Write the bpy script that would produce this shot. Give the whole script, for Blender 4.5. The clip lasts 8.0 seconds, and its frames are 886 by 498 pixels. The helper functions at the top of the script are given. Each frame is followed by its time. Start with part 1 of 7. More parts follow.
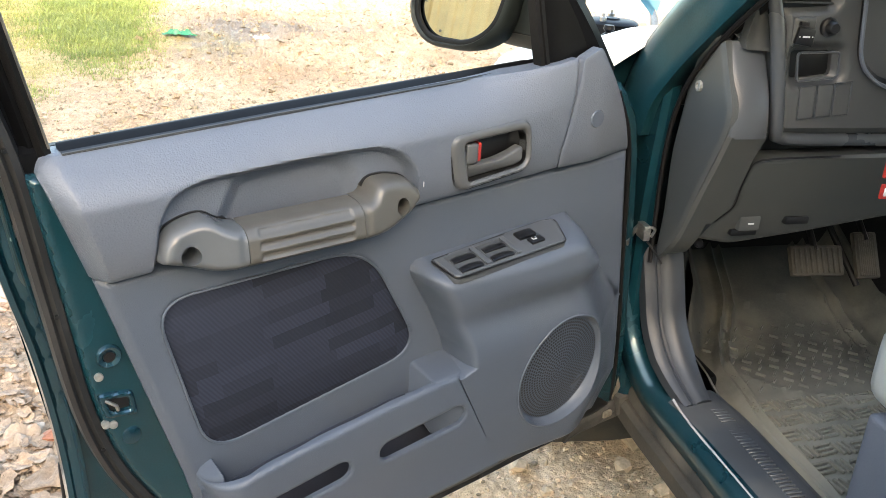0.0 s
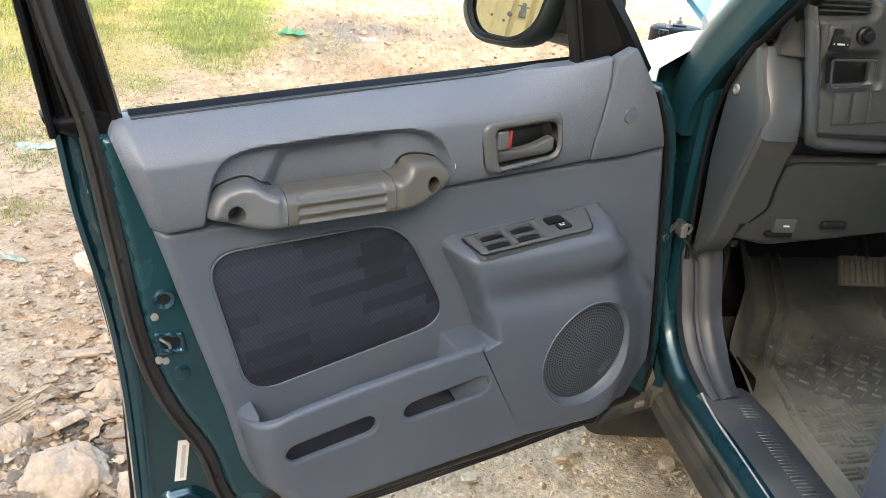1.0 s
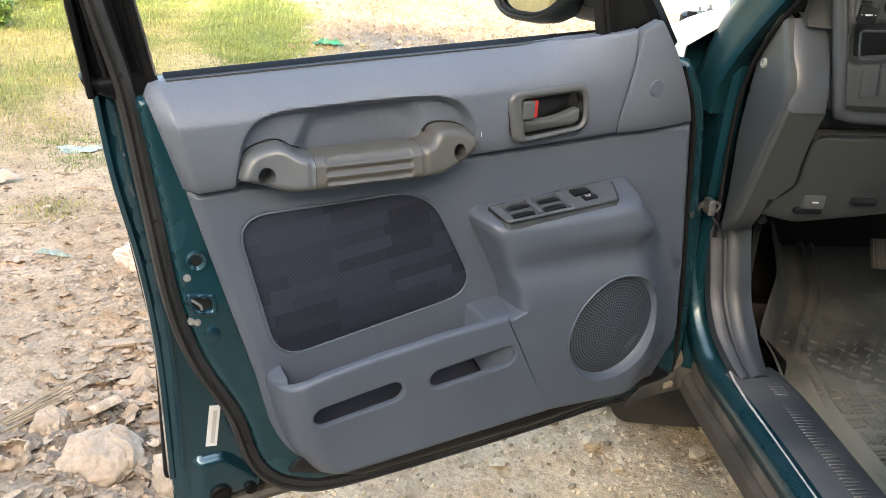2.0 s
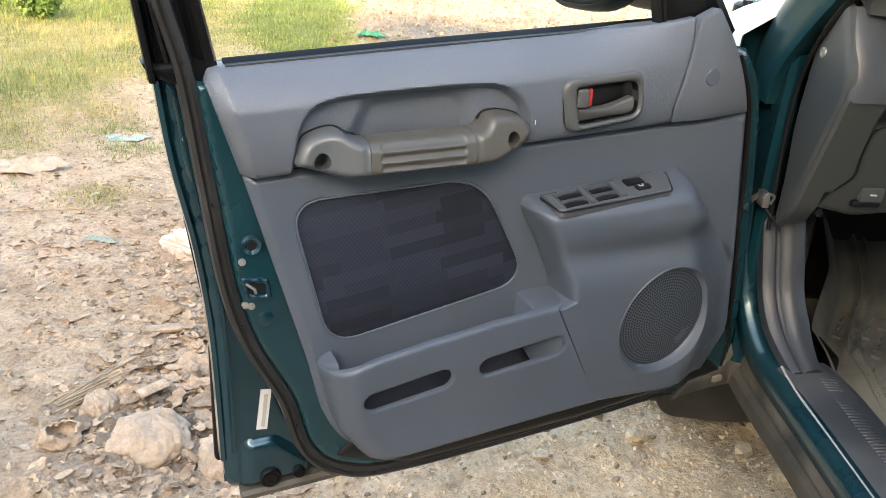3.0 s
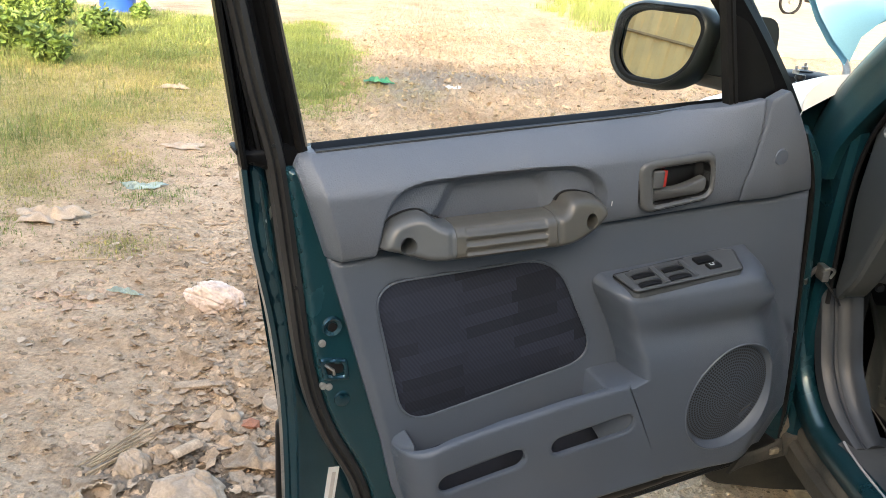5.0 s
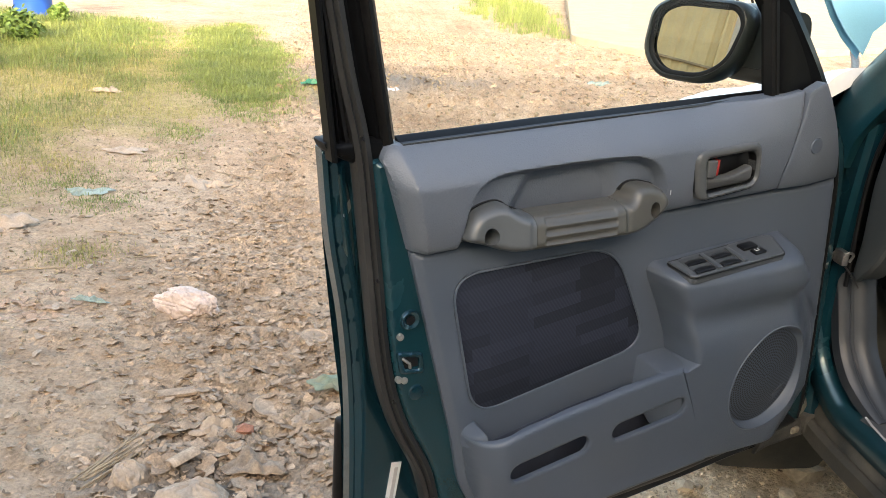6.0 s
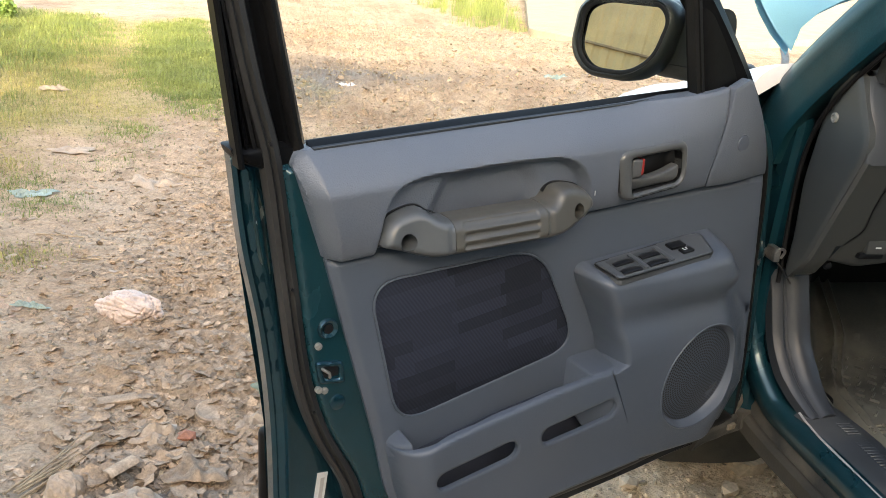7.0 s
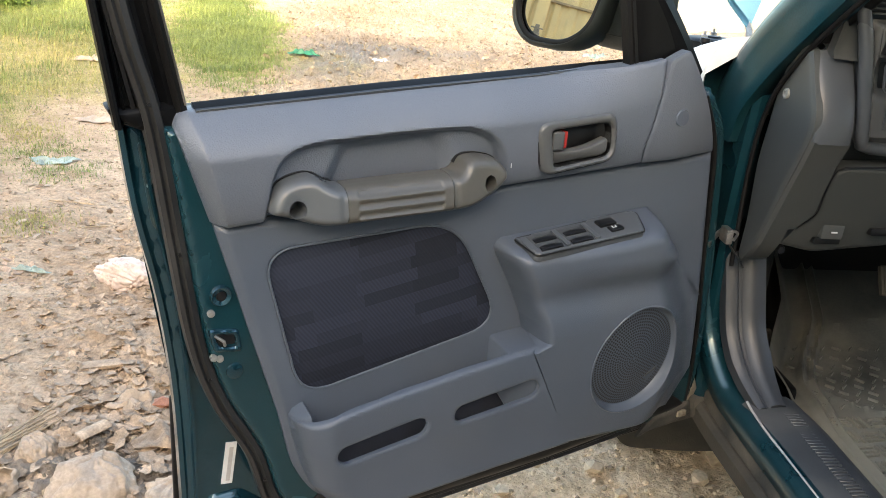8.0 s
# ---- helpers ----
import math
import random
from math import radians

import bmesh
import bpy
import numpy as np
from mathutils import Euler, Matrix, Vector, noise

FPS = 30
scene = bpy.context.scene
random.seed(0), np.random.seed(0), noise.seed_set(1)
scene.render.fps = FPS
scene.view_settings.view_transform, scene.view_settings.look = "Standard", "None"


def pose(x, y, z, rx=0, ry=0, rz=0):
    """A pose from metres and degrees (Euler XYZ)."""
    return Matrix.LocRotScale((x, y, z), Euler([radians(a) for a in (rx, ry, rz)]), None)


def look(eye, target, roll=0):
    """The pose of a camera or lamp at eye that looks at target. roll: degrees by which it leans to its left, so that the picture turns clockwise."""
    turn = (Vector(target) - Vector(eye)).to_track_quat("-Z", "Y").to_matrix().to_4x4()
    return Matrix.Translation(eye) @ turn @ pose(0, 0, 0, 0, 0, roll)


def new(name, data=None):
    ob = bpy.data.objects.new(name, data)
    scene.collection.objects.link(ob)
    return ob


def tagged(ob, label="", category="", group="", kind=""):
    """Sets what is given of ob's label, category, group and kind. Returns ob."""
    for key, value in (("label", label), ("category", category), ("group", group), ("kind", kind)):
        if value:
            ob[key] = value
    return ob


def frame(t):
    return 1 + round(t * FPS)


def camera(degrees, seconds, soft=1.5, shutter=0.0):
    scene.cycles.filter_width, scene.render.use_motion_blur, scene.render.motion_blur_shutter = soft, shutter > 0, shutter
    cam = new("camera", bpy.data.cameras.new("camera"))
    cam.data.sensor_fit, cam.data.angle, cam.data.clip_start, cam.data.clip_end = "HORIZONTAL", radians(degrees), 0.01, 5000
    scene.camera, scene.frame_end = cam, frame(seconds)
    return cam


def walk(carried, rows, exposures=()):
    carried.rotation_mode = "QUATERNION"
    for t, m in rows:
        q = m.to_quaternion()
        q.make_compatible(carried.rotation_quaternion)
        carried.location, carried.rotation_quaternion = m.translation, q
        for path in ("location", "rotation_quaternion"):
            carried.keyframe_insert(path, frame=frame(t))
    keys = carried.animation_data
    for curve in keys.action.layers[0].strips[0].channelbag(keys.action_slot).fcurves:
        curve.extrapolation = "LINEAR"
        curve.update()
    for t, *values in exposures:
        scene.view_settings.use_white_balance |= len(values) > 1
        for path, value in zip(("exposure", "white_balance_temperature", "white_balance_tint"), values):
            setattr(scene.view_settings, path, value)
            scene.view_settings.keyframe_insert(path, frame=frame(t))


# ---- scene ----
cam = camera(53.8, 8.0, 0.9)
# the walk: metres along a path of length METRES, turned into the car's own axes (x to its right, y to its front)
METRES, EYE, TILT, LEAN, TURN = 1.048, 1.4149, -22.678, -3.223, -13.5
START = (-0.7456, -1.4015)
ROWS = [
    (0.0, 0.0, 0.0, 0.0, 0.0, 0.0, -0.0),
    (0.5, 0.0699, -0.071, -0.0098, 4.38, -0.3, -2.16),
    (1.0, 0.1148, -0.099, -0.0432, 6.68, 0.31, -3.52),
    (1.5, 0.133, -0.1081, -0.0799, 7.9, 1.09, -3.81),
    (1.7, 0.1385, -0.1161, -0.0977, 8.37, 1.33, -3.81),
    (2.8, 0.1159, -0.1131, -0.1355, 10.84, 0.38, -4.20),
    (3.0, 0.1132, -0.1176, -0.1248, 11.39, 0.52, -4.59),
    (3.5, 0.105, -0.1207, -0.0929, 11.73, 1.47, -5.25),
    (4.0, 0.0904, -0.1221, -0.0629, 11.23, 2.53, -5.23),
    (4.5, 0.0684, -0.1342, -0.0608, 12.22, 2.85, -5.01),
    (5.0, -0.0132, -0.1452, -0.0733, 11.01, 3.1, -4.93),
    (5.2, -0.076, -0.1525, -0.0878, 9.84, 3.28, -4.75),
    (6.3, -0.2435, -0.1894, -0.1069, 4.54, 3.71, -2.79),
    (6.5, -0.2399, -0.1824, -0.1009, 3.86, 3.57, -2.54),
    (7.0, -0.1696, -0.153, -0.0846, 3.61, 3.35, -2.16),
    (7.5, -0.0579, -0.1142, -0.0668, 5.25, 2.58, -3.15),
    (8.0, 0.0364, -0.098, -0.0838, 6.75, 1.85, -3.93),
]
BASE = pose(*START, EYE, TILT, LEAN, TURN)
EXPOSURE = 3.0
walk(cam, [(t, BASE @ pose(METRES * x, METRES * y, METRES * z, 90 + pitch, roll, yaw)) for t, x, y, z, yaw, pitch, roll in ROWS],
     exposures=[(t, EXPOSURE + e, 7400, 10) for t, e in ((0.0, 0.58), (1.0, 0.42), (3.0, 0.3), (3.5, 0.15), (4.0, 0.02), (5.0, -0.1), (6.5, -0.25), (7.0, -0.22), (7.5, -0.08), (8.0, 0.1))])

# ---- daylight ----
SUN_ELEVATION, SUN_AZIMUTH = 16.5, 190.0          # degrees; the azimuth is counted from +y towards +x
sky_world = bpy.data.worlds.new("daylight")
scene.world = sky_world
sky_world.use_nodes = True
wn = sky_world.node_tree.nodes
sky = wn.new("ShaderNodeTexSky")
sky.sky_type, sky.sun_disc = "NISHITA", False
sky.sun_elevation, sky.sun_rotation = radians(SUN_ELEVATION), radians(SUN_AZIMUTH)
sky.dust_density, sky.air_density, sky.ozone_density = 4.0, 1.0, 1.0
wn["Background"].inputs["Strength"].default_value = 0.15
sky_world.node_tree.links.new(sky.outputs[0], wn["Background"].inputs["Color"])
sun = new("sun", bpy.data.lights.new("sun", "SUN"))
sun.data.energy, sun.data.angle, sun.data.color = 0.80, radians(0.6), (1.0, 0.93, 0.82)
a, e = radians(SUN_AZIMUTH), radians(SUN_ELEVATION)
sun.matrix_world = look((math.sin(a) * math.cos(e) * 60, math.cos(a) * math.cos(e) * 60, math.sin(e) * 60), (0, 0, 0))


# ---- materials ----
def material(name, colour, rough=0.5, metal=0.0, var=0.12, scale=14.0, bump=0.15, grain=250.0, second=None, coat=0.0, spec=0.5, dust=None, dust_amount=0.0, per_piece=0.0, depth=0.002):
    """Two scales of colour variation, a roughness that follows them, fine relief, and dust in patches."""
    m = bpy.data.materials.new(name)
    m.use_nodes = True
    n, l = m.node_tree.nodes, m.node_tree.links
    b = n["Principled BSDF"]
    co = n.new("ShaderNodeTexCoord")
    big = n.new("ShaderNodeTexNoise")
    big.inputs["Scale"].default_value, big.inputs["Detail"].default_value = scale, 5.0
    fine = n.new("ShaderNodeTexNoise")
    fine.inputs["Scale"].default_value, fine.inputs["Detail"].default_value = grain, 3.0
    for x in (big, fine):
        l.new(co.outputs["Object"], x.inputs["Vector"])
    ramp = n.new("ShaderNodeValToRGB")
    low = second or [c * (1 - var) for c in colour]
    ramp.color_ramp.elements[0].color, ramp.color_ramp.elements[0].position = (*low, 1), 0.3
    ramp.color_ramp.elements[1].color, ramp.color_ramp.elements[1].position = (*[min(1, c * (1 + var)) for c in colour], 1), 0.7
    l.new(big.outputs["Fac"], ramp.inputs["Fac"])
    col = ramp.outputs["Color"]
    mix = n.new("ShaderNodeMix")
    mix.data_type, mix.blend_type = "RGBA", "MULTIPLY"
    mix.inputs["Factor"].default_value = min(1.0, var * 2.5)
    l.new(col, mix.inputs["A"])
    grey = n.new("ShaderNodeMapRange")
    grey.inputs["From Min"].default_value, grey.inputs["From Max"].default_value = 0.3, 0.7
    grey.inputs["To Min"].default_value, grey.inputs["To Max"].default_value = 0.7, 1.2
    l.new(fine.outputs["Fac"], grey.inputs["Value"])
    l.new(grey.outputs["Result"], mix.inputs["B"])
    col = mix.outputs["Result"]
    if per_piece:
        info, hs, r = n.new("ShaderNodeObjectInfo"), n.new("ShaderNodeHueSaturation"), n.new("ShaderNodeMapRange")
        geo, add, wrap = n.new("ShaderNodeNewGeometry"), n.new("ShaderNodeMath"), n.new("ShaderNodeMath")
        wrap.operation = "FRACT"
        l.new(info.outputs["Random"], add.inputs[0])
        l.new(geo.outputs["Random Per Island"], add.inputs[1])
        l.new(add.outputs[0], wrap.inputs[0])
        l.new(wrap.outputs[0], r.inputs["Value"])
        r.inputs["To Min"].default_value, r.inputs["To Max"].default_value = 1 - per_piece, 1 + per_piece
        l.new(r.outputs["Result"], hs.inputs["Value"])
        l.new(col, hs.inputs["Color"])
        col = hs.outputs["Color"]
    if dust:
        dn, dr, dm = n.new("ShaderNodeTexNoise"), n.new("ShaderNodeMapRange"), n.new("ShaderNodeMix")
        dn.inputs["Scale"].default_value, dn.inputs["Detail"].default_value = 7.0, 8.0
        l.new(co.outputs["Object"], dn.inputs["Vector"])
        dr.inputs["From Min"].default_value, dr.inputs["From Max"].default_value = 0.42, 0.72
        dr.inputs["To Max"].default_value = dust_amount
        l.new(dn.outputs["Fac"], dr.inputs["Value"])
        dm.data_type = "RGBA"
        l.new(dr.outputs["Result"], dm.inputs["Factor"])
        l.new(col, dm.inputs["A"])
        dm.inputs["B"].default_value = (*dust, 1)
        col = dm.outputs["Result"]
    l.new(col, b.inputs["Base Color"])
    rr = n.new("ShaderNodeMapRange")
    rr.inputs["To Min"].default_value, rr.inputs["To Max"].default_value = max(0.02, rough - 0.08), min(1.0, rough + 0.08)
    l.new(big.outputs["Fac"], rr.inputs["Value"])
    l.new(rr.outputs["Result"], b.inputs["Roughness"])
    if bump:
        bp = n.new("ShaderNodeBump")
        bp.inputs["Strength"].default_value, bp.inputs["Distance"].default_value = bump, depth
        l.new(fine.outputs["Fac"], bp.inputs["Height"])
        l.new(bp.outputs["Normal"], b.inputs["Normal"])
    b.inputs["Metallic"].default_value = metal
    b.inputs["Coat Weight"].default_value = coat
    b.inputs["Coat Roughness"].default_value = 0.06
    b.inputs["Specular IOR Level"].default_value = spec
    return m


PLASTIC = material("blue_grey_plastic", (0.067, 0.085, 0.115), 0.42, var=0.07, scale=5, bump=0.45, grain=700, depth=0.0008, dust=(0.13, 0.13, 0.125), dust_amount=0.10)
VINYL = material("padded_vinyl", (0.098, 0.118, 0.152), 0.38, var=0.06, scale=5, bump=0.6, grain=420, depth=0.0012, dust=(0.16, 0.155, 0.145), dust_amount=0.12)
HANDLE = material("grab_handle_plastic", (0.072, 0.081, 0.090), 0.30, var=0.10, scale=9, bump=0.2, grain=900, depth=0.0006, dust=(0.12, 0.12, 0.118), dust_amount=0.15)
HANDLE_WORN = material("worn_handle_plastic", (0.066, 0.066, 0.062), 0.30, var=0.15, scale=9, bump=0.2, grain=900, depth=0.0006, dust=(0.12, 0.11, 0.088), dust_amount=0.25)
BEZEL = material("bezel_plastic", (0.070, 0.075, 0.080), 0.30, var=0.05, scale=12, bump=0.1, grain=900, depth=0.0005)
PLATE_GREY = material("switch_plate_plastic", (0.066, 0.075, 0.086), 0.30, var=0.05, scale=12, bump=0.1, grain=900, depth=0.0005)
DARK = material("dark_plastic", (0.007, 0.0075, 0.009), 0.33, var=0.15, scale=12, bump=0.1, grain=800, depth=0.0005)
DASH = material("dashboard_plastic", (0.046, 0.052, 0.055), 0.40, var=0.08, scale=6, bump=0.3, grain=900, depth=0.0006, dust=(0.13, 0.12, 0.10), dust_amount=0.10)
RUBBER = material("black_rubber", (0.0055, 0.0055, 0.006), 0.5, var=0.25, scale=20, bump=0.3, grain=300, depth=0.001, spec=0.18, dust=(0.028, 0.028, 0.028), dust_amount=0.15)
FRAME_BLACK = material("black_frame_paint", (0.0040, 0.0043, 0.0050), 0.38, var=0.2, scale=20, bump=0.12, grain=300, depth=0.0006, spec=0.10, dust=(0.022, 0.021, 0.020), dust_amount=0.05)
TEAL = material("teal_metallic_paint", (0.006, 0.050, 0.076), 0.24, metal=0.6, var=0.12, scale=5, bump=0.05, grain=500, coat=0.9, depth=0.0005, dust=(0.16, 0.14, 0.11), dust_amount=0.06)
TEAL_SATIN = material("unpolished_teal_jamb_paint", (0.006, 0.046, 0.064), 0.26, metal=0.35, var=0.15, scale=6, bump=0.06, grain=400, coat=0.6, depth=0.0005, spec=0.35, dust=(0.12, 0.12, 0.10), dust_amount=0.08)
TEAL_SILL = material("worn_teal_sill_paint", (0.005, 0.044, 0.062), 0.28, metal=0.35, var=0.15, scale=7, bump=0.06, grain=300, coat=0.5, depth=0.0005, spec=0.35, dust=(0.12, 0.12, 0.10), dust_amount=0.12)
TEAL_DUSTY = material("dusty_teal_paint", (0.008, 0.045, 0.060), 0.42, metal=0.3, var=0.15, scale=6, bump=0.1, grain=300, coat=0.3, dust=(0.22, 0.19, 0.15), dust_amount=0.45)
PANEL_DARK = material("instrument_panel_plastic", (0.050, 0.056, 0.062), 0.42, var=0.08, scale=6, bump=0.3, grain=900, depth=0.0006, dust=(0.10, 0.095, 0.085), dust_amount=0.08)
DASH_PAD = material("padded_dash_vinyl", (0.046, 0.054, 0.065), 0.28, var=0.06, scale=5, bump=0.3, grain=700, depth=0.0006, dust=(0.13, 0.12, 0.10), dust_amount=0.08)
SEAL = material("weathered_seal_rubber", (0.017, 0.0175, 0.0185), 0.45, var=0.15, scale=20, bump=0.25, grain=300, depth=0.0008, spec=0.35, dust=(0.055, 0.055, 0.053), dust_amount=0.22)
DUSTY_RUBBER = material("dusty_pedal_rubber", (0.036, 0.034, 0.028), 0.7, var=0.2, scale=20, bump=0.3, grain=200, dust=(0.11, 0.092, 0.066), dust_amount=0.5)
SHEET_WHITE = material("white_protective_sheet", (0.80, 0.80, 0.79), 0.45, var=0.05, scale=9, bump=0.2, grain=60, dust=(0.45, 0.38, 0.28), dust_amount=0.12)
# bonnet teal lightened: the sky's reflection is put into its base colour
SKY_TEAL = material("sky_tinted_teal_paint", (0.20, 0.46, 0.58), 0.36, metal=0.4, var=0.06, scale=4, bump=0.03, grain=500, coat=1.0, depth=0.0004)
MIRROR_SHELL = material("mirror_shell_plastic", (0.020, 0.026, 0.027), 0.40, var=0.12, scale=9, bump=0.2, grain=600, depth=0.0005, dust=(0.09, 0.085, 0.075), dust_amount=0.15)
JAMB = material("dull_teal_pillar_paint", (0.007, 0.046, 0.062), 0.36, metal=0.25, var=0.15, scale=6, bump=0.08, grain=300, coat=0.12, depth=0.0005, spec=0.25, dust=(0.12, 0.12, 0.10), dust_amount=0.10)
CHROME = material("bare_metal", (0.45, 0.44, 0.42), 0.35, metal=0.9, var=0.2, scale=30, bump=0.1)
ZINC = material("zinc_screw", (0.20, 0.205, 0.195), 0.55, metal=0.25, var=0.2, scale=60, bump=0.1)
RED = material("red_marker", (0.34, 0.025, 0.02), 0.4, var=0.05)
PRINT = material("faded_print", (0.40, 0.39, 0.39), 0.6, var=0.1)
LABEL = material("paper_label", (0.60, 0.62, 0.63), 0.5, var=0.05)
MAT_RUBBER = material("rubber_floor_mat", (0.062, 0.066, 0.060), 0.55, var=0.2, scale=8, bump=0.2, grain=200, dust=(0.19, 0.18, 0.145), dust_amount=0.55)
MAT_TREAD = material("dusty_mat_tread", (0.24, 0.23, 0.19), 0.6, var=0.2, scale=8, bump=0.2, grain=200, dust=(0.24, 0.22, 0.17), dust_amount=0.6)
mn, ml = MAT_RUBBER.node_tree.nodes, MAT_RUBBER.node_tree.links      # heel dirt by the seat; the brighter light there is put into its colour too
mb = mn["Principled BSDF"]
heel_co, heel_sep, heel_noise = mn.new("ShaderNodeTexCoord"), mn.new("ShaderNodeSeparateXYZ"), mn.new("ShaderNodeTexNoise")
heel_add, heel_map, heel_mix = mn.new("ShaderNodeMath"), mn.new("ShaderNodeMapRange"), mn.new("ShaderNodeMix")
heel_noise.inputs["Scale"].default_value, heel_noise.inputs["Detail"].default_value = 11.0, 6.0
heel_add.operation, heel_mix.data_type = "MULTIPLY_ADD", "RGBA"
heel_add.inputs[1].default_value = 0.5
ml.new(heel_co.outputs["Object"], heel_sep.inputs["Vector"])
ml.new(heel_co.outputs["Object"], heel_noise.inputs["Vector"])
ml.new(heel_noise.outputs["Fac"], heel_add.inputs[0])
ml.new(heel_sep.outputs["Y"], heel_add.inputs[2])
heel_map.inputs["From Min"].default_value, heel_map.inputs["From Max"].default_value = 0.55, 0.12
heel_map.inputs["To Max"].default_value = 0.95
ml.new(heel_add.outputs[0], heel_map.inputs["Value"])
ml.new(heel_map.outputs["Result"], heel_mix.inputs["Factor"])
ml.new(mb.inputs["Base Color"].links[0].from_socket, heel_mix.inputs["A"])
heel_mix.inputs["B"].default_value = (0.28, 0.27, 0.225, 1)
ml.new(heel_mix.outputs["Result"], mb.inputs["Base Color"])
SCUFF_GREY = material("scuffed_sill_plastic", (0.048, 0.055, 0.064), 0.42, var=0.12, scale=9, bump=0.25, grain=800, depth=0.0006, dust=(0.17, 0.16, 0.14), dust_amount=0.35)
CARPET = material("dark_carpet", (0.007, 0.007, 0.007), 0.95, var=0.3, scale=40, bump=0.8, grain=600)
KICK_GREY = material("kick_panel_plastic", (0.032, 0.037, 0.045), 0.42, var=0.1, scale=7, bump=0.25, grain=800, depth=0.0006, dust=(0.10, 0.095, 0.085), dust_amount=0.18)
FLANGE = material("dusty_black_paint", (0.032, 0.033, 0.032), 0.6, var=0.3, scale=9, bump=0.3, grain=200, dust=(0.20, 0.175, 0.14), dust_amount=0.7)
SEAT_GREY = material("seat_vinyl", (0.33, 0.36, 0.36), 0.45, var=0.06, scale=10, bump=0.2, grain=500, depth=0.0006)
DIRT_GREY = material("dried_mud", (0.20, 0.17, 0.13), 0.9, var=0.3, scale=20, bump=0.8, grain=150)


def fabric_material():
    """Dark woven door cloth: thin slanted ribs, with blocks of slightly different tone."""
    m = material("woven_door_fabric", (0.022, 0.022, 0.030), 0.85, var=0.25, scale=14, bump=0.0)
    n, l = m.node_tree.nodes, m.node_tree.links
    b = n["Principled BSDF"]
    co = n.new("ShaderNodeTexCoord")
    mp = n.new("ShaderNodeMapping")
    mp.inputs["Rotation"].default_value = (0, radians(38), 0)
    w = n.new("ShaderNodeTexWave")
    w.inputs["Scale"].default_value, w.inputs["Distortion"].default_value = 62.0, 0.4
    l.new(co.outputs["Object"], mp.inputs["Vector"])
    l.new(mp.outputs["Vector"], w.inputs["Vector"])
    mp2 = n.new("ShaderNodeMapping")
    mp2.inputs["Rotation"].default_value = (radians(90), 0, radians(9))
    v = n.new("ShaderNodeTexBrick")
    v.offset, v.squash = 0.37, 0.8
    v.inputs["Color1"].default_value, v.inputs["Color2"].default_value, v.inputs["Mortar"].default_value = (1, 1, 1, 1), (0.15, 0.15, 0.15, 1), (0.45, 0.45, 0.45, 1)
    for key, val in (("Scale", 1.0), ("Mortar Size", 0.0), ("Mortar Smooth", 0.6), ("Brick Width", 0.105), ("Row Height", 0.021)):
        v.inputs[key].default_value = val
    l.new(co.outputs["Object"], mp2.inputs["Vector"])
    l.new(mp2.outputs["Vector"], v.inputs["Vector"])
    lift = n.new("ShaderNodeMapRange")
    lift.inputs["To Min"].default_value = 0.65
    l.new(w.outputs["Fac"], lift.inputs["Value"])
    mul = n.new("ShaderNodeMath")
    mul.operation = "MULTIPLY"
    l.new(v.outputs["Color"], mul.inputs[0])
    l.new(lift.outputs["Result"], mul.inputs[1])
    ramp = n.new("ShaderNodeValToRGB")
    ramp.color_ramp.elements[0].color, ramp.color_ramp.elements[1].color = (0.0095, 0.0115, 0.0175, 1), (0.026, 0.033, 0.054, 1)
    l.new(mul.outputs[0], ramp.inputs["Fac"])
    l.new(ramp.outputs["Color"], b.inputs["Base Color"])
    bp = n.new("ShaderNodeBump")
    bp.inputs["Strength"].default_value, bp.inputs["Distance"].default_value = 0.3, 0.001
    l.new(w.outputs["Fac"], bp.inputs["Height"])
    l.new(bp.outputs["Normal"], b.inputs["Normal"])
    b.inputs["Specular IOR Level"].default_value = 0.2
    return m


FABRIC = fabric_material()


def glass_material(name, tint, share):
    """Thin clear pane with a small mirror-like share."""
    m = bpy.data.materials.new(name)
    m.use_nodes = True
    n, l = m.node_tree.nodes, m.node_tree.links
    n.remove(n["Principled BSDF"])
    t, g, mx = n.new("ShaderNodeBsdfTransparent"), n.new("ShaderNodeBsdfGlossy"), n.new("ShaderNodeMixShader")
    t.inputs["Color"].default_value = (*tint, 1)
    g.inputs["Roughness"].default_value = 0.02
    mx.inputs["Fac"].default_value = share
    l.new(t.outputs[0], mx.inputs[1])
    l.new(g.outputs[0], mx.inputs[2])
    l.new(mx.outputs[0], n["Material Output"].inputs["Surface"])
    return m


GLASS = glass_material("window_glass", (0.95, 0.97, 0.95), 0.05)
MIRROR = material("mirror_silver", (0.80, 0.80, 0.78), 0.02, metal=1.0, var=0.02, bump=0.0)
mb = MIRROR.node_tree.nodes["Principled BSDF"]
MIRROR.node_tree.links.remove(mb.inputs["Roughness"].links[0])
mb.inputs["Roughness"].default_value = 0.0


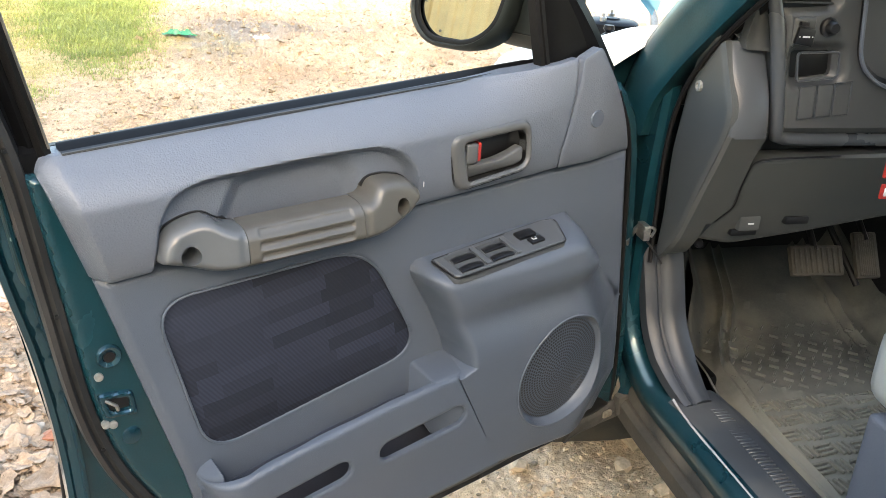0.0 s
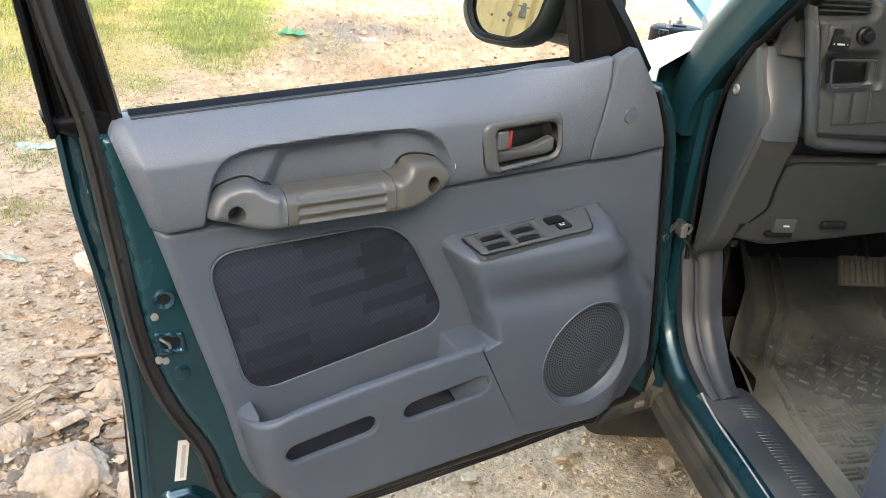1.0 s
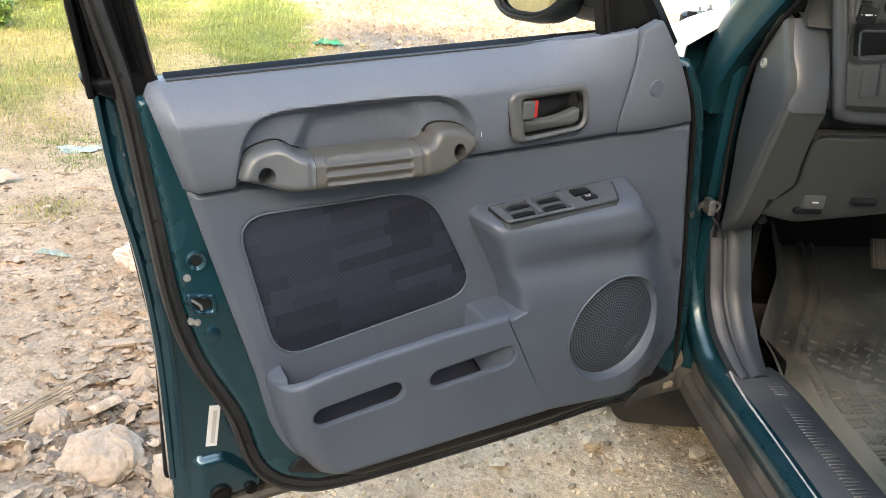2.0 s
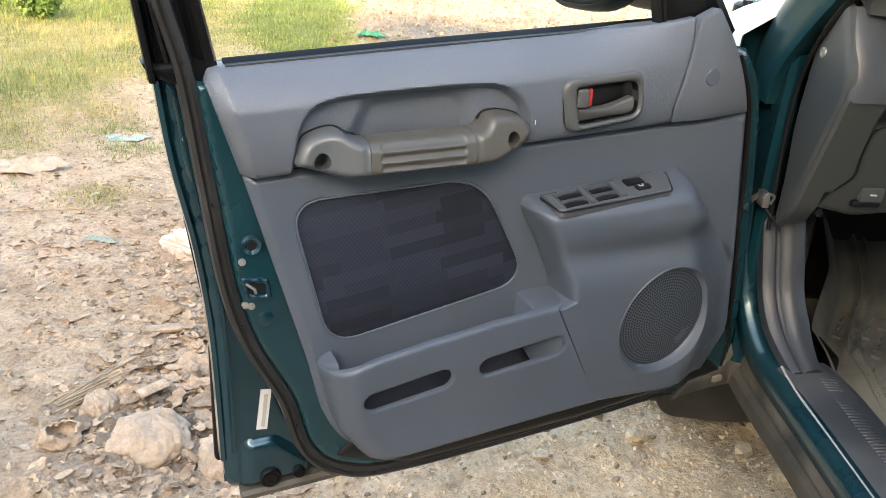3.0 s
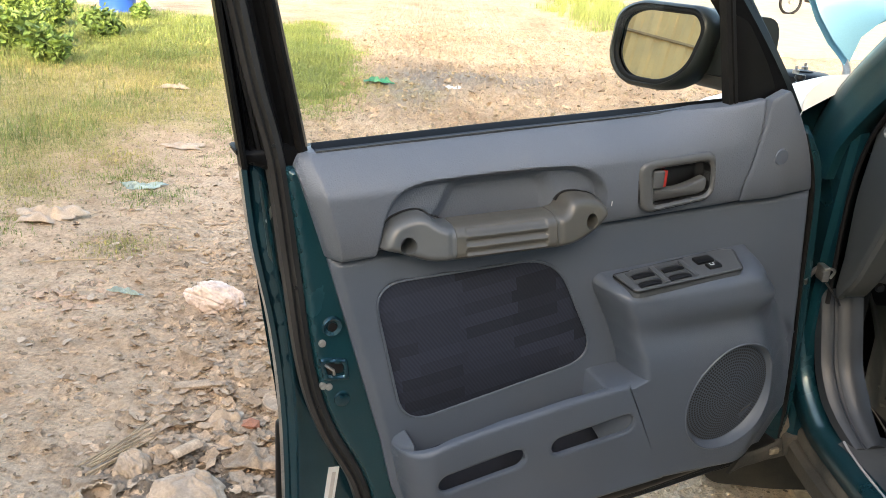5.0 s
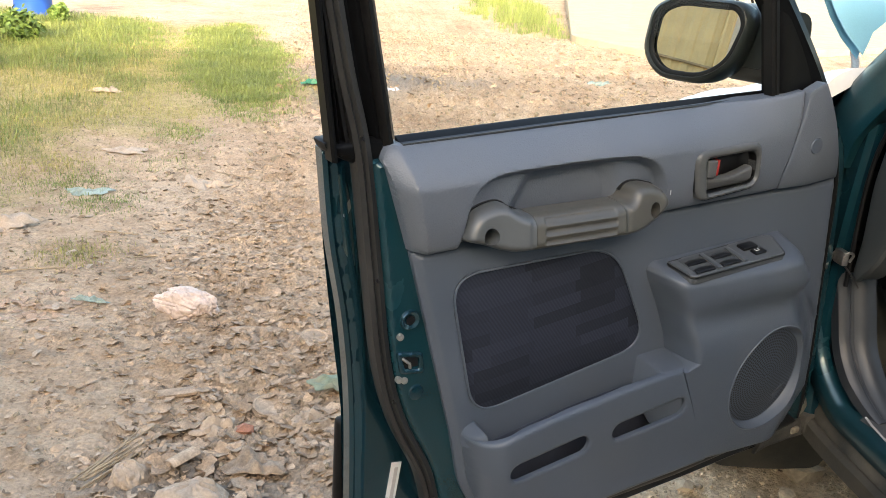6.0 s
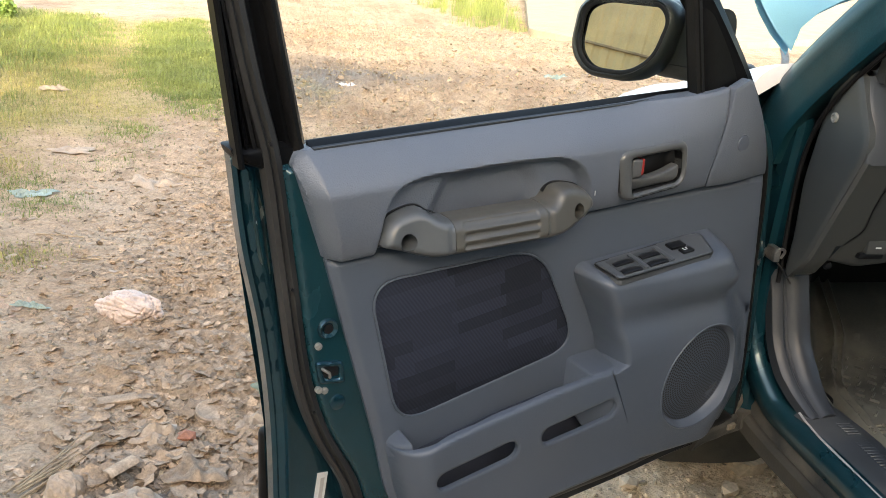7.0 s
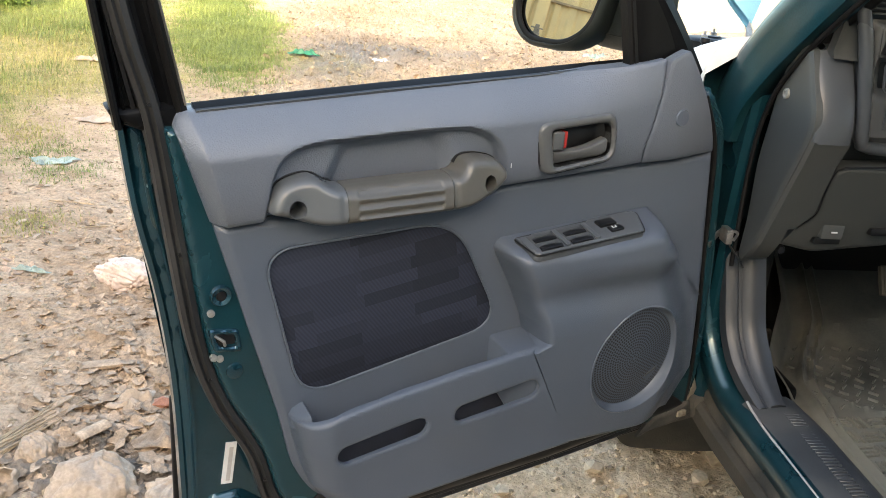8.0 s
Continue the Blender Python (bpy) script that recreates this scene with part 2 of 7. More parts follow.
def ground_material():
    """Dry trodden earth: pale dust, brown patches, wet grey mud in the low spots, small grit."""
    m = bpy.data.materials.new("dry_earth")
    m.use_nodes = True
    n, l = m.node_tree.nodes, m.node_tree.links
    b = n["Principled BSDF"]
    co = n.new("ShaderNodeTexCoord")

    def noise_at(s, d=6.0, r=0.6):
        x = n.new("ShaderNodeTexNoise")
        x.inputs["Scale"].default_value, x.inputs["Detail"].default_value, x.inputs["Roughness"].default_value = s, d, r
        l.new(co.outputs["Object"], x.inputs["Vector"])
        return x

    def ramp_of(src, stops):
        r = n.new("ShaderNodeValToRGB")
        while len(r.color_ramp.elements) < len(stops):
            r.color_ramp.elements.new(0.5)
        for el, (p, c) in zip(r.color_ramp.elements, stops):
            el.position, el.color = p, (*c, 1)
        l.new(src, r.inputs["Fac"])
        return r.outputs["Color"]

    def mixed(a, b_, f, mode="MIX"):
        x = n.new("ShaderNodeMix")
        x.data_type, x.blend_type = "RGBA", mode
        l.new(a, x.inputs["A"])
        l.new(b_, x.inputs["B"])
        if isinstance(f, float):
            x.inputs["Factor"].default_value = f
        else:
            l.new(f, x.inputs["Factor"])
        return x.outputs["Result"]

    wide = ramp_of(noise_at(0.9).outputs["Fac"], [(0.3, (0.415, 0.295, 0.202)), (0.5, (0.545, 0.410, 0.292)), (0.72, (0.615, 0.487, 0.367))])
    mid = ramp_of(noise_at(7.0).outputs["Fac"], [(0.32, (0.72, 0.68, 0.63)), (0.5, (0.94, 0.93, 0.92)), (0.7, (1.08, 1.07, 1.05))])
    fine = ramp_of(noise_at(60.0).outputs["Fac"], [(0.3, (0.57, 0.54, 0.50)), (0.5, (0.95, 0.95, 0.95)), (0.7, (1.24, 1.24, 1.22))])
    col = mixed(mixed(wide, mid, 1.0, "MULTIPLY"), fine, 0.8, "MULTIPLY")
    mud = n.new("ShaderNodeAttribute")
    mud.attribute_name = "mud"
    mudcol = ramp_of(noise_at(9.0).outputs["Fac"], [(0.3, (0.135, 0.105, 0.080)), (0.7, (0.275, 0.235, 0.195))])
    col = mixed(col, mudcol, mud.outputs["Fac"])
    pale = n.new("ShaderNodeAttribute")
    pale.attribute_name = "pale"
    # pale soil tones, raised so the colour carries light missing below the door
    palecol = mixed(ramp_of(noise_at(16.0).outputs["Fac"], [(0.3, (0.58, 0.445, 0.295)), (0.5, (0.73, 0.585, 0.41)), (0.7, (0.80, 0.67, 0.50))]), fine, 0.6, "MULTIPLY")
    col = mixed(col, palecol, pale.outputs["Fac"])
    thatch = n.new("ShaderNodeAttribute")
    thatch.attribute_name = "thatch"
    thatchcol = mixed(ramp_of(noise_at(11.0).outputs["Fac"], [(0.3, (0.22, 0.20, 0.075)), (0.5, (0.40, 0.335, 0.145)), (0.7, (0.50, 0.41, 0.21))]), fine, 0.9, "MULTIPLY")
    col = mixed(col, thatchcol, thatch.outputs["Fac"])
    l.new(col, b.inputs["Base Color"])
    rr = n.new("ShaderNodeMapRange")
    rr.inputs["To Min"].default_value, rr.inputs["To Max"].default_value = 0.95, 0.45
    l.new(mud.outputs["Fac"], rr.inputs["Value"])
    l.new(rr.outputs["Result"], b.inputs["Roughness"])
    bp = n.new("ShaderNodeBump")
    bp.inputs["Strength"].default_value, bp.inputs["Distance"].default_value = 1.0, 0.030
    l.new(noise_at(38.0, 8.0, 0.65).outputs["Fac"], bp.inputs["Height"])
    l.new(bp.outputs["Normal"], b.inputs["Normal"])
    b.inputs["Specular IOR Level"].default_value = 0.25
    return m


EARTH = ground_material()
CONCRETE = material("pale_concrete", (0.40, 0.33, 0.23), 0.85, var=0.12, scale=3, bump=0.4, grain=60)
CREAM = material("cream_gate_paint", (0.62, 0.45, 0.20), 0.5, var=0.08, scale=3, bump=0.1, grain=80, dust=(0.35, 0.27, 0.16), dust_amount=0.3)
PLASTER = material("wall_plaster", (0.50, 0.46, 0.38), 0.9, var=0.12, scale=2, bump=0.4, grain=50)


# ---- shape helpers: every builder gives (vertices, faces) ----
def join(*shapes):
    V, F = [], []
    for v, f in shapes:
        k = len(V)
        V.extend(tuple(p) for p in v)
        F.extend(tuple(i + k for i in q) for q in f)
    return V, F


def moved(shape, m):
    return [tuple(m @ Vector(p)) for p in shape[0]], shape[1]


def from_bm(bm):
    bm.verts.index_update()
    out = [tuple(v.co) for v in bm.verts], [tuple(v.index for v in f.verts) for f in bm.faces]
    bm.free()
    return out


def rbox(x0, x1, y0, y1, z0, z1, bevel=0.003, seg=2):
    bm = bmesh.new()
    bmesh.ops.create_cube(bm, size=1)
    for v in bm.verts:
        v.co = Vector(((x0 + x1) / 2 + v.co.x * (x1 - x0), (y0 + y1) / 2 + v.co.y * (y1 - y0), (z0 + z1) / 2 + v.co.z * (z1 - z0)))
    if bevel:
        bmesh.ops.bevel(bm, geom=bm.edges[:], offset=min(bevel, 0.45 * min(x1 - x0, y1 - y0, z1 - z0)), segments=seg, profile=0.6, affect="EDGES")
    return from_bm(bm)


def lathe(profile, n=24, lid=True):
    """Turned about z: profile of (radius, z)."""
    V, F = [], []
    for r, z in profile:
        for k in range(n):
            a = 2 * math.pi * k / n
            V.append((r * math.cos(a), r * math.sin(a), z))
    for i in range(len(profile) - 1):
        for k in range(n):
            F.append((i * n + k, i * n + (k + 1) % n, (i + 1) * n + (k + 1) % n, (i + 1) * n + k))
    F.append(tuple(range(n))[::-1])
    if lid:
        F.append(tuple((len(profile) - 1) * n + k for k in range(n)))
    return V, F


def smooth_path(pts, step=0.01):
    """A Catmull-Rom curve through a few points, evenly stepped."""
    P = [Vector(p) for p in pts]
    P = [P[0] * 2 - P[1]] + P + [P[-1] * 2 - P[-2]]
    out = []
    for i in range(1, len(P) - 2):
        a, b, c, d = P[i - 1:i + 3]
        k = max(2, int((c - b).length / step))
        for j in range(k):
            t = j / k
            out.append(0.5 * ((2 * b) + (c - a) * t + (2 * a - 5 * b + 4 * c - d) * t * t + (3 * b - a - 3 * c + d) * t ** 3))
    out.append(P[-2])
    return out


def sweep(path, section, side=Vector((0, 1, 0)), cap=True, scale=None):
    """A closed section of (across, along side) carried along a path."""
    V, F, n = [], [], len(section)
    path = [Vector(p) for p in path]
    for i, p in enumerate(path):
        t = (path[min(i + 1, len(path) - 1)] - path[max(i - 1, 0)]).normalized()
        u = t.cross(side)
        u = u.normalized() if u.length > 1e-4 else Vector((1, 0, 0))
        w = u.cross(t).normalized()
        s = scale(i / (len(path) - 1)) if scale else 1.0
        V += [tuple(p + u * a * s + w * b * s) for a, b in section]
    for i in range(len(path) - 1):
        for k in range(n):
            F.append((i * n + k, i * n + (k + 1) % n, (i + 1) * n + (k + 1) % n, (i + 1) * n + k))
    if cap:
        F += [tuple(range(n))[::-1], tuple((len(path) - 1) * n + k for k in range(n))]
    return V, F


def ring(rx, ry=None, n=10):
    ry = ry or rx
    return [(rx * math.cos(2 * math.pi * k / n), ry * math.sin(2 * math.pi * k / n)) for k in range(n)]


def loft(rows, closed=False, cap=False):
    """Quads between rows of equally many points."""
    n = len(rows[0])
    V = [tuple(p) for r in rows for p in r]
    F = []
    for i in range(len(rows) - 1):
        for k in range(n if closed else n - 1):
            F.append((i * n + k, i * n + (k + 1) % n, (i + 1) * n + (k + 1) % n, (i + 1) * n + k))
    if cap:
        F += [tuple(range(n))[::-1], tuple((len(rows) - 1) * n + k for k in range(n))]
    return V, F


def fillet(poly, r, seg=6):
    """Rounds the corners of a polygon; r is one radius or one for each corner."""
    out, n = [], len(poly)
    for i in range(n):
        a, b, c = (Vector(poly[j % n]) for j in (i - 1, i, i + 1))
        q = r[i] if isinstance(r, (list, tuple)) else r
        if q <= 0:
            out.append(tuple(b))
            continue
        d1, d2 = (a - b), (c - b)
        k = min(q, 0.48 * d1.length, 0.48 * d2.length)
        p, s = b + d1.normalized() * k, b + d2.normalized() * k
        for j in range(seg + 1):
            t = j / seg
            out.append(tuple(p * (1 - t) ** 2 + b * 2 * t * (1 - t) + s * t * t))
    return out


def distance(P, x, z):
    """Signed distance from points to a polygon (inside is negative), and the nearest point of its outline."""
    P = np.asarray(P, float)
    q = np.stack([x, z], -1)
    best, near, inside = np.full(len(x), 1e9), np.zeros((len(x), 2)), np.zeros(len(x), bool)
    for a, b in zip(P, np.roll(P, -1, 0)):
        d = b - a
        L = d @ d
        if L < 1e-14:
            continue
        t = np.clip(((q - a) @ d) / L, 0, 1)
        c = a + t[:, None] * d
        e = np.hypot(*(q - c).T)
        k = e < best
        best[k], near[k] = e[k], c[k]
        cross = (a[1] > z) != (b[1] > z)
        with np.errstate(divide="ignore", invalid="ignore"):
            xi = a[0] + (z - a[1]) / (b[1] - a[1] if b[1] != a[1] else 1e-12) * d[0]
        inside ^= cross & (x < xi)
    return np.where(inside, -best, best), near


def step(a, b, x):
    t = np.clip((x - a) / (b - a), 0, 1)
    return t * t * (3 - 2 * t)


def sheet(outline, depth, res=0.005, holes=(), thick=0.006, solid=False):
    """A moulded sheet over an outline in the x-z plane: y = depth(x, z, inset). Cells on the outline are cut along it; the rim is turned back by thick."""
    O = np.asarray(outline, float)
    lo, hi = O.min(0) - res * 1.37, O.max(0) + res * 1.61
    nx, nz = int((hi[0] - lo[0]) / res) + 2, int((hi[1] - lo[1]) / res) + 2
    gx, gz = np.meshgrid(lo[0] + res * np.arange(nx), lo[1] + res * np.arange(nz), indexing="ij")
    gx, gz = gx.ravel(), gz.ravel()

    def field(x, z):
        sd, near = distance(O, x, z)
        rim = np.abs(sd)
        for hole in holes:
            h, hn = distance(hole, x, z)
            k = np.abs(h) < rim
            near[k], rim[k] = hn[k], np.abs(h)[k]
            sd = np.maximum(sd, -h)
        return sd, near

    sd, near = field(gx, gz)
    snap = np.abs(sd) < 0.3 * res
    gx, gz, sd = np.where(snap, near[:, 0], gx), np.where(snap, near[:, 1], gz), np.where(snap, 0.0, sd)
    idx = np.arange(nx * nz).reshape(nx, nz)
    quads = np.stack([idx[:-1, :-1], idx[1:, :-1], idx[1:, 1:], idx[:-1, 1:]], -1).reshape(-1, 4)
    val = sd[quads]
    whole = quads[(val <= 0).all(1) & (val < 0).any(1)].tolist()
    cut = quads[(val < 0).any(1) & (val > 0).any(1)].tolist()
    xs, zs, ds = gx.tolist(), gz.tolist(), sd.tolist()
    added, polys = {}, [tuple(q) for q in whole]
    for q in cut:
        poly = []
        for k in range(4):
            a, b = q[k], q[(k + 1) % 4]
            if ds[a] <= 0:
                poly.append(a)
            if ds[a] * ds[b] < 0:
                key = (min(a, b), max(a, b))
                if key not in added:
                    t = ds[a] / (ds[a] - ds[b])
                    added[key] = len(xs)
                    xs.append(xs[a] + (xs[b] - xs[a]) * t)
                    zs.append(zs[a] + (zs[b] - zs[a]) * t)
                    ds.append(0.0)
                poly.append(added[key])
        if len(poly) > 2:
            polys.append(tuple(poly))
    xa, za, da = np.array(xs), np.array(zs), np.array(ds)
    k0 = nx * nz
    if len(xs) > k0:
        _, nr = field(xa[k0:], za[k0:])
        xa[k0:], za[k0:] = nr[:, 0], nr[:, 1]
    used = sorted({i for q in polys for i in q})
    remap = {o: i for i, o in enumerate(used)}
    x, z, inset = xa[used], za[used], np.maximum(0, -da[used])
    V = np.stack([x, depth(x, z, inset), z], -1).tolist()
    F = [tuple(remap[i] for i in q) for q in polys]
    edges = {}
    for q in F:
        for k in range(len(q)):
            e = (q[k], q[(k + 1) % len(q)])
            if e[::-1] in edges:
                del edges[e[::-1]]
            else:
                edges[e] = 1
    back = {}
    if solid:
        k = len(V)
        back = {i: k + i for i in range(k)}
        V += [(p[0], p[1] + thick, p[2]) for p in V]
        F += [tuple(back[i] for i in q[::-1]) for q in F]
    else:
        for e in edges:
            for i in e:
                if i not in back:
                    back[i] = len(V)
                    V.append((V[i][0], V[i][1] + thick, V[i][2]))
    F += [(b, a, back[a], back[b]) for a, b in edges]
    return V, F


def part(name, shape, mat, parent=None, label="", m=None, smooth=38):
    me = bpy.data.meshes.new(name)
    me.from_pydata(shape[0], [], shape[1])
    me.validate()
    if smooth:
        me.polygons.foreach_set("use_smooth", [True] * len(me.polygons))
        me.set_sharp_from_angle(angle=radians(smooth))
    me.materials.append(mat)
    ob = new(name, me)
    ob.parent = parent
    if m is not None:
        ob.matrix_local = m
    return tagged(ob, label=label)


def thing(name, label, category, shape=None, mat=None, m=None, group="", kind="", smooth=38):
    ob = part(name, shape, mat, smooth=smooth) if shape else new(name)
    if m is not None:
        ob.matrix_world = m
    return tagged(ob, label, category, group, kind)


# ---- ground and the walls round the yard ----
def spaced(lo, hi, fine, far, grow=1.09):
    mid = list(np.arange(lo, hi + fine / 2, fine))
    s, a, b = fine, [], []
    while (mid[0] if not a else a[-1]) > -far:
        s *= grow
        a.append((mid[0] if not a else a[-1]) - s)
    s = fine
    while (mid[-1] if not b else b[-1]) < far:
        s *= grow
        b.append((mid[-1] if not b else b[-1]) + s)
    return np.array(a[::-1] + mid + b)


def bumps(x, y, seed=0):
    """Cheap rolling relief from a few crossed waves."""
    r = np.random.RandomState(seed)
    z = np.zeros_like(x)
    for f, amp in ((0.9, 0.022), (2.3, 0.014), (5.1, 0.008), (11.0, 0.0065), (23.0, 0.0042), (47.0, 0.0026), (88.0, 0.0013)):
        for _ in range(5):
            a, p = r.uniform(0, 6.283, 2)
            z += amp * 0.45 * np.sin(f * (x * math.cos(a) + y * math.sin(a)) * r.uniform(0.8, 1.25) + p + 1.3 * np.sin(f * 0.6 * (x * math.sin(a) - y * math.cos(a)) + p))
    return z


def scramble(i, j, k):
    """A repeatable number from 0 to 1 for each cell."""
    q = np.sin(i * 127.1 + j * 311.7 + k * 74.7) * 43758.5453
    return q - np.floor(q)


def clods(x, y, size, seed):
    """Broken plates of earth: each cell has its own height and tilt, with a crack round it."""
    u, v = x / size, y / size
    i, j = np.floor(u), np.floor(v)
    f1, f2 = np.full(x.shape, 9.0), np.full(x.shape, 9.0)
    lift = np.zeros(x.shape)
    for di in (-1, 0, 1):
        for dj in (-1, 0, 1):
            a, b = i + di, j + dj
            cu, cv = a + 0.15 + 0.7 * scramble(a, b, seed), b + 0.15 + 0.7 * scramble(a, b, seed + 1)
            d = np.hypot(u - cu, v - cv)
            h = scramble(a, b, seed + 2) ** 1.5 + 0.7 * (scramble(a, b, seed + 3) - 0.5) * (u - cu) + 0.7 * (scramble(a, b, seed + 4) - 0.5) * (v - cv)
            near = d < f1
            f2 = np.where(near, f1, np.minimum(f2, d))
            lift = np.where(near, h, lift)
            f1 = np.where(near, d, f1)
    return lift * np.clip((f2 - f1) / 0.22, 0, 1)


def rubble_amount(x, y):
    """Where the earth is churned: the rut beside the car and its heap, the broken track ahead; little on the trodden path."""
    rut = np.exp(-((x + 1.30 + 0.05 * np.sin(1.3 * y)) / 0.36) ** 2) * step(-0.2, 0.5, y) * step(6.5, 4.0, y)
    ahead = step(4.6, 6.5, y) * step(-2.0, -1.3, x)
    return np.clip(rut + 1.0 * ahead, 0, 1)


def ground_height(x, y):
    x, y = np.asarray(x, float), np.asarray(y, float)
    dx = np.maximum(-0.35 - x, 0)
    dy = np.maximum(y - 1.6, 0)
    low = -0.17 * step(0.05, 0.95, np.hypot(dx, dy))
    near = np.exp(-(np.hypot(x, y) / 40) ** 2)
    wx, wy = x + 0.02 * np.sin(31 * y + 7 * x), y + 0.02 * np.sin(27 * x - 5 * y)
    k = rubble_amount(x, y)
    rough = (0.007 + 0.029 * k) * clods(wx, wy, 0.085, 11) + (0.006 + 0.017 * k) * clods(wy + 3.3, wx, 0.040, 23) + 0.05 * step(4.5, 7.0, y) * k * clods(wx, wy, 0.23, 37) * step(30, 14, y)
    return low + bumps(x, y, 3) * (0.25 + 0.75 * near) - 0.006 - 0.018 * k + rough * near


def mud_amount(x, y):
    """Wet grey places: the puddled track ahead and the damp patch in the litter."""
    a = np.exp(-(((x + 0.75) / 0.55) ** 2 + ((y - 8.3) / 1.7) ** 2))
    b = np.exp(-(((x - 0.3) / 0.9) ** 2 + ((y - 8.6) / 0.7) ** 2))
    c = np.exp(-(((x + 1.38) / 0.40) ** 2 + ((y - 0.62) / 0.27) ** 2))
    n = bumps(x * 1.7, y * 1.7, 9) * 22
    return np.clip((1.25 * a + 0.80 * b + 1.35 * c) + n * 0.5 * (a + b + c) - 0.15, 0, 0.95)


# where grass grows
VERGE = [(-1.48, 5.8), (-1.32, 6.6), (-1.33, 8.0), (-1.48, 10.0), (-1.9, 12.5), (-2.5, 14.0), (-3.2, 12.5), (-2.9, 9.5), (-2.7, 8.0), (-2.2, 7.0), (-1.8, 6.0)]
MEADOW = [(-2.5, 7.4), (-2.9, 9.4), (-3.4, 12.5), (-4.2, 14.5), (-8.0, 15.0), (-9.0, 5.0), (-5.2, 3.4), (-3.6, 3.3), (-3.0, 4.8)]
DRYER = [(-1.8, 6.2), (-2.6, 9.5), (-3.2, 12.5), (-6.0, 13.0), (-6.0, 4.0), (-4.2, 3.2), (-3.2, 3.5), (-2.6, 5.2)]
FAR = [(2.1, 20.0), (2.4, 15.5), (3.1, 14.3), (3.5, 14.6), (4.6, 20.0), (5.4, 26.0), (2.4, 26.0)]


gx = np.concatenate([spaced(-2.6, 0.6, 0.013, 3.2, 1.02)[1:-1], [3.3, 3.45, 3.7, 4.1]])
gx = np.concatenate([-3.3 - 0.06 * 1.13 ** np.arange(60, 0, -1), gx[gx > -3.3], 4.1 + 0.4 * 1.16 ** np.arange(1, 50)])
gy = np.concatenate([-0.3 - 0.03 * 1.17 ** np.arange(64, 0, -1), np.arange(-0.3, 3.2, 0.013), 3.2 + 0.013 * (1.013 ** np.arange(1, 210) - 1) / 0.013])
gy = np.concatenate([gy, gy[-1] + 0.3 * 1.12 ** np.arange(1, 66)])
mx, my = np.meshgrid(gx, gy, indexing="ij")
mz = ground_height(mx.ravel(), my.ravel())
ix = np.arange(len(gx) * len(gy)).reshape(len(gx), len(gy))
faces = np.stack([ix[:-1, :-1], ix[1:, :-1], ix[1:, 1:], ix[:-1, 1:]], -1).reshape(-1, 4)
me = bpy.data.meshes.new("ground")
me.from_pydata(np.stack([mx.ravel(), my.ravel(), mz], -1).tolist(), [], faces.tolist())
me.polygons.foreach_set("use_smooth", [True] * len(me.polygons))
mud = me.attributes.new("mud", "FLOAT", "POINT")
mud.data.foreach_set("value", mud_amount(mx.ravel(), my.ravel()).astype(np.float32))
pale = me.attributes.new("pale", "FLOAT", "POINT")      # crushed pale soil where the car stands, lightened further for light lacking there
px_, py_ = mx.ravel(), my.ravel()
pale_at = step(1.05, 0.55, np.hypot((px_ - 0.1) / 1.15, (py_ - 0.35) / 1.1) + bumps(px_ * 2.1, py_ * 2.1, 21) * 5)
pale.data.foreach_set("value", pale_at.astype(np.float32))
thatch = me.attributes.new("thatch", "FLOAT", "POINT")      # dead grass matted over the soil
ragged = bumps(px_ * 2.6, py_ * 2.6, 33) * 14
thatch_at = np.zeros(len(px_))
for poly, most in ((VERGE, 0.75), (MEADOW, 0.85), (DRYER, 0.70)):
    thatch_at = np.maximum(thatch_at, most * step(-0.45, 0.55, ragged - distance(poly, px_, py_)[0]))
thatch.data.foreach_set("value", thatch_at.astype(np.float32))
me.materials.append(EARTH)
ground = tagged(new("ground", me), "dry trodden pale earth with damp muddy patches", "ground", kind="structure")

gz = mz.reshape(len(gx), len(gy))
gxl, gyl = gx.tolist(), gy.tolist()


def height_at(x, y):
    """The height of the ground sheet, read between its own corners."""
    i = min(max(int(gx.searchsorted(x, 'right')) - 1, 0), len(gx) - 2)
    j = min(max(int(gy.searchsorted(y, 'right')) - 1, 0), len(gy) - 2)
    u, v = (x - gxl[i]) / (gxl[i + 1] - gxl[i]), (y - gyl[j]) / (gyl[j + 1] - gyl[j])
    return float((gz[i, j] * (1 - u) + gz[i + 1, j] * u) * (1 - v) + (gz[i, j + 1] * (1 - u) + gz[i + 1, j + 1] * u) * v)


# unseen block added behind the car to keep the yard in shade
SHADE_BLOCK_Y, SHADE_BLOCK_H = -9.0, 5.6
tagged(part("shade_block", rbox(-9, 9, SHADE_BLOCK_Y - 8, SHADE_BLOCK_Y, -0.4, SHADE_BLOCK_H, 0.03, 1), PLASTER), "unseen plain block added behind the car to shade the yard", "wall", kind="structure")


# ---- car ----
car = thing("car", "teal metallic compact off-road car with open front door and raised bonnet", "car")
DOOR_YAW = 22.54


def car_part(name, shape, mat, label="", m=None, smooth=38):
    return part(name, shape, mat, car, label, m, smooth)


# body shell: floor pan, roof, far side, tail, kept plain where it is never seen
floor_pan = car_part("floor_pan", join(rbox(0.20, 1.50, -2.3, 0.55, 0.34, 0.385, 0.01, 1), rbox(0.14, 1.52, 0.55, 0.60, 0.34, 1.05, 0.01, 1)), CARPET, "dark carpeted floor and bulkhead")
roof_rows = []
for i in range(13):
    y = -2.55 + 2.25 * i / 12
    roof_rows.append([(0.10 + 1.36 * k / 10, y, 1.60 + 0.05 * math.sin(math.pi * k / 10) + 0.03 * math.sin(math.pi * i / 12)) for k in range(11)])
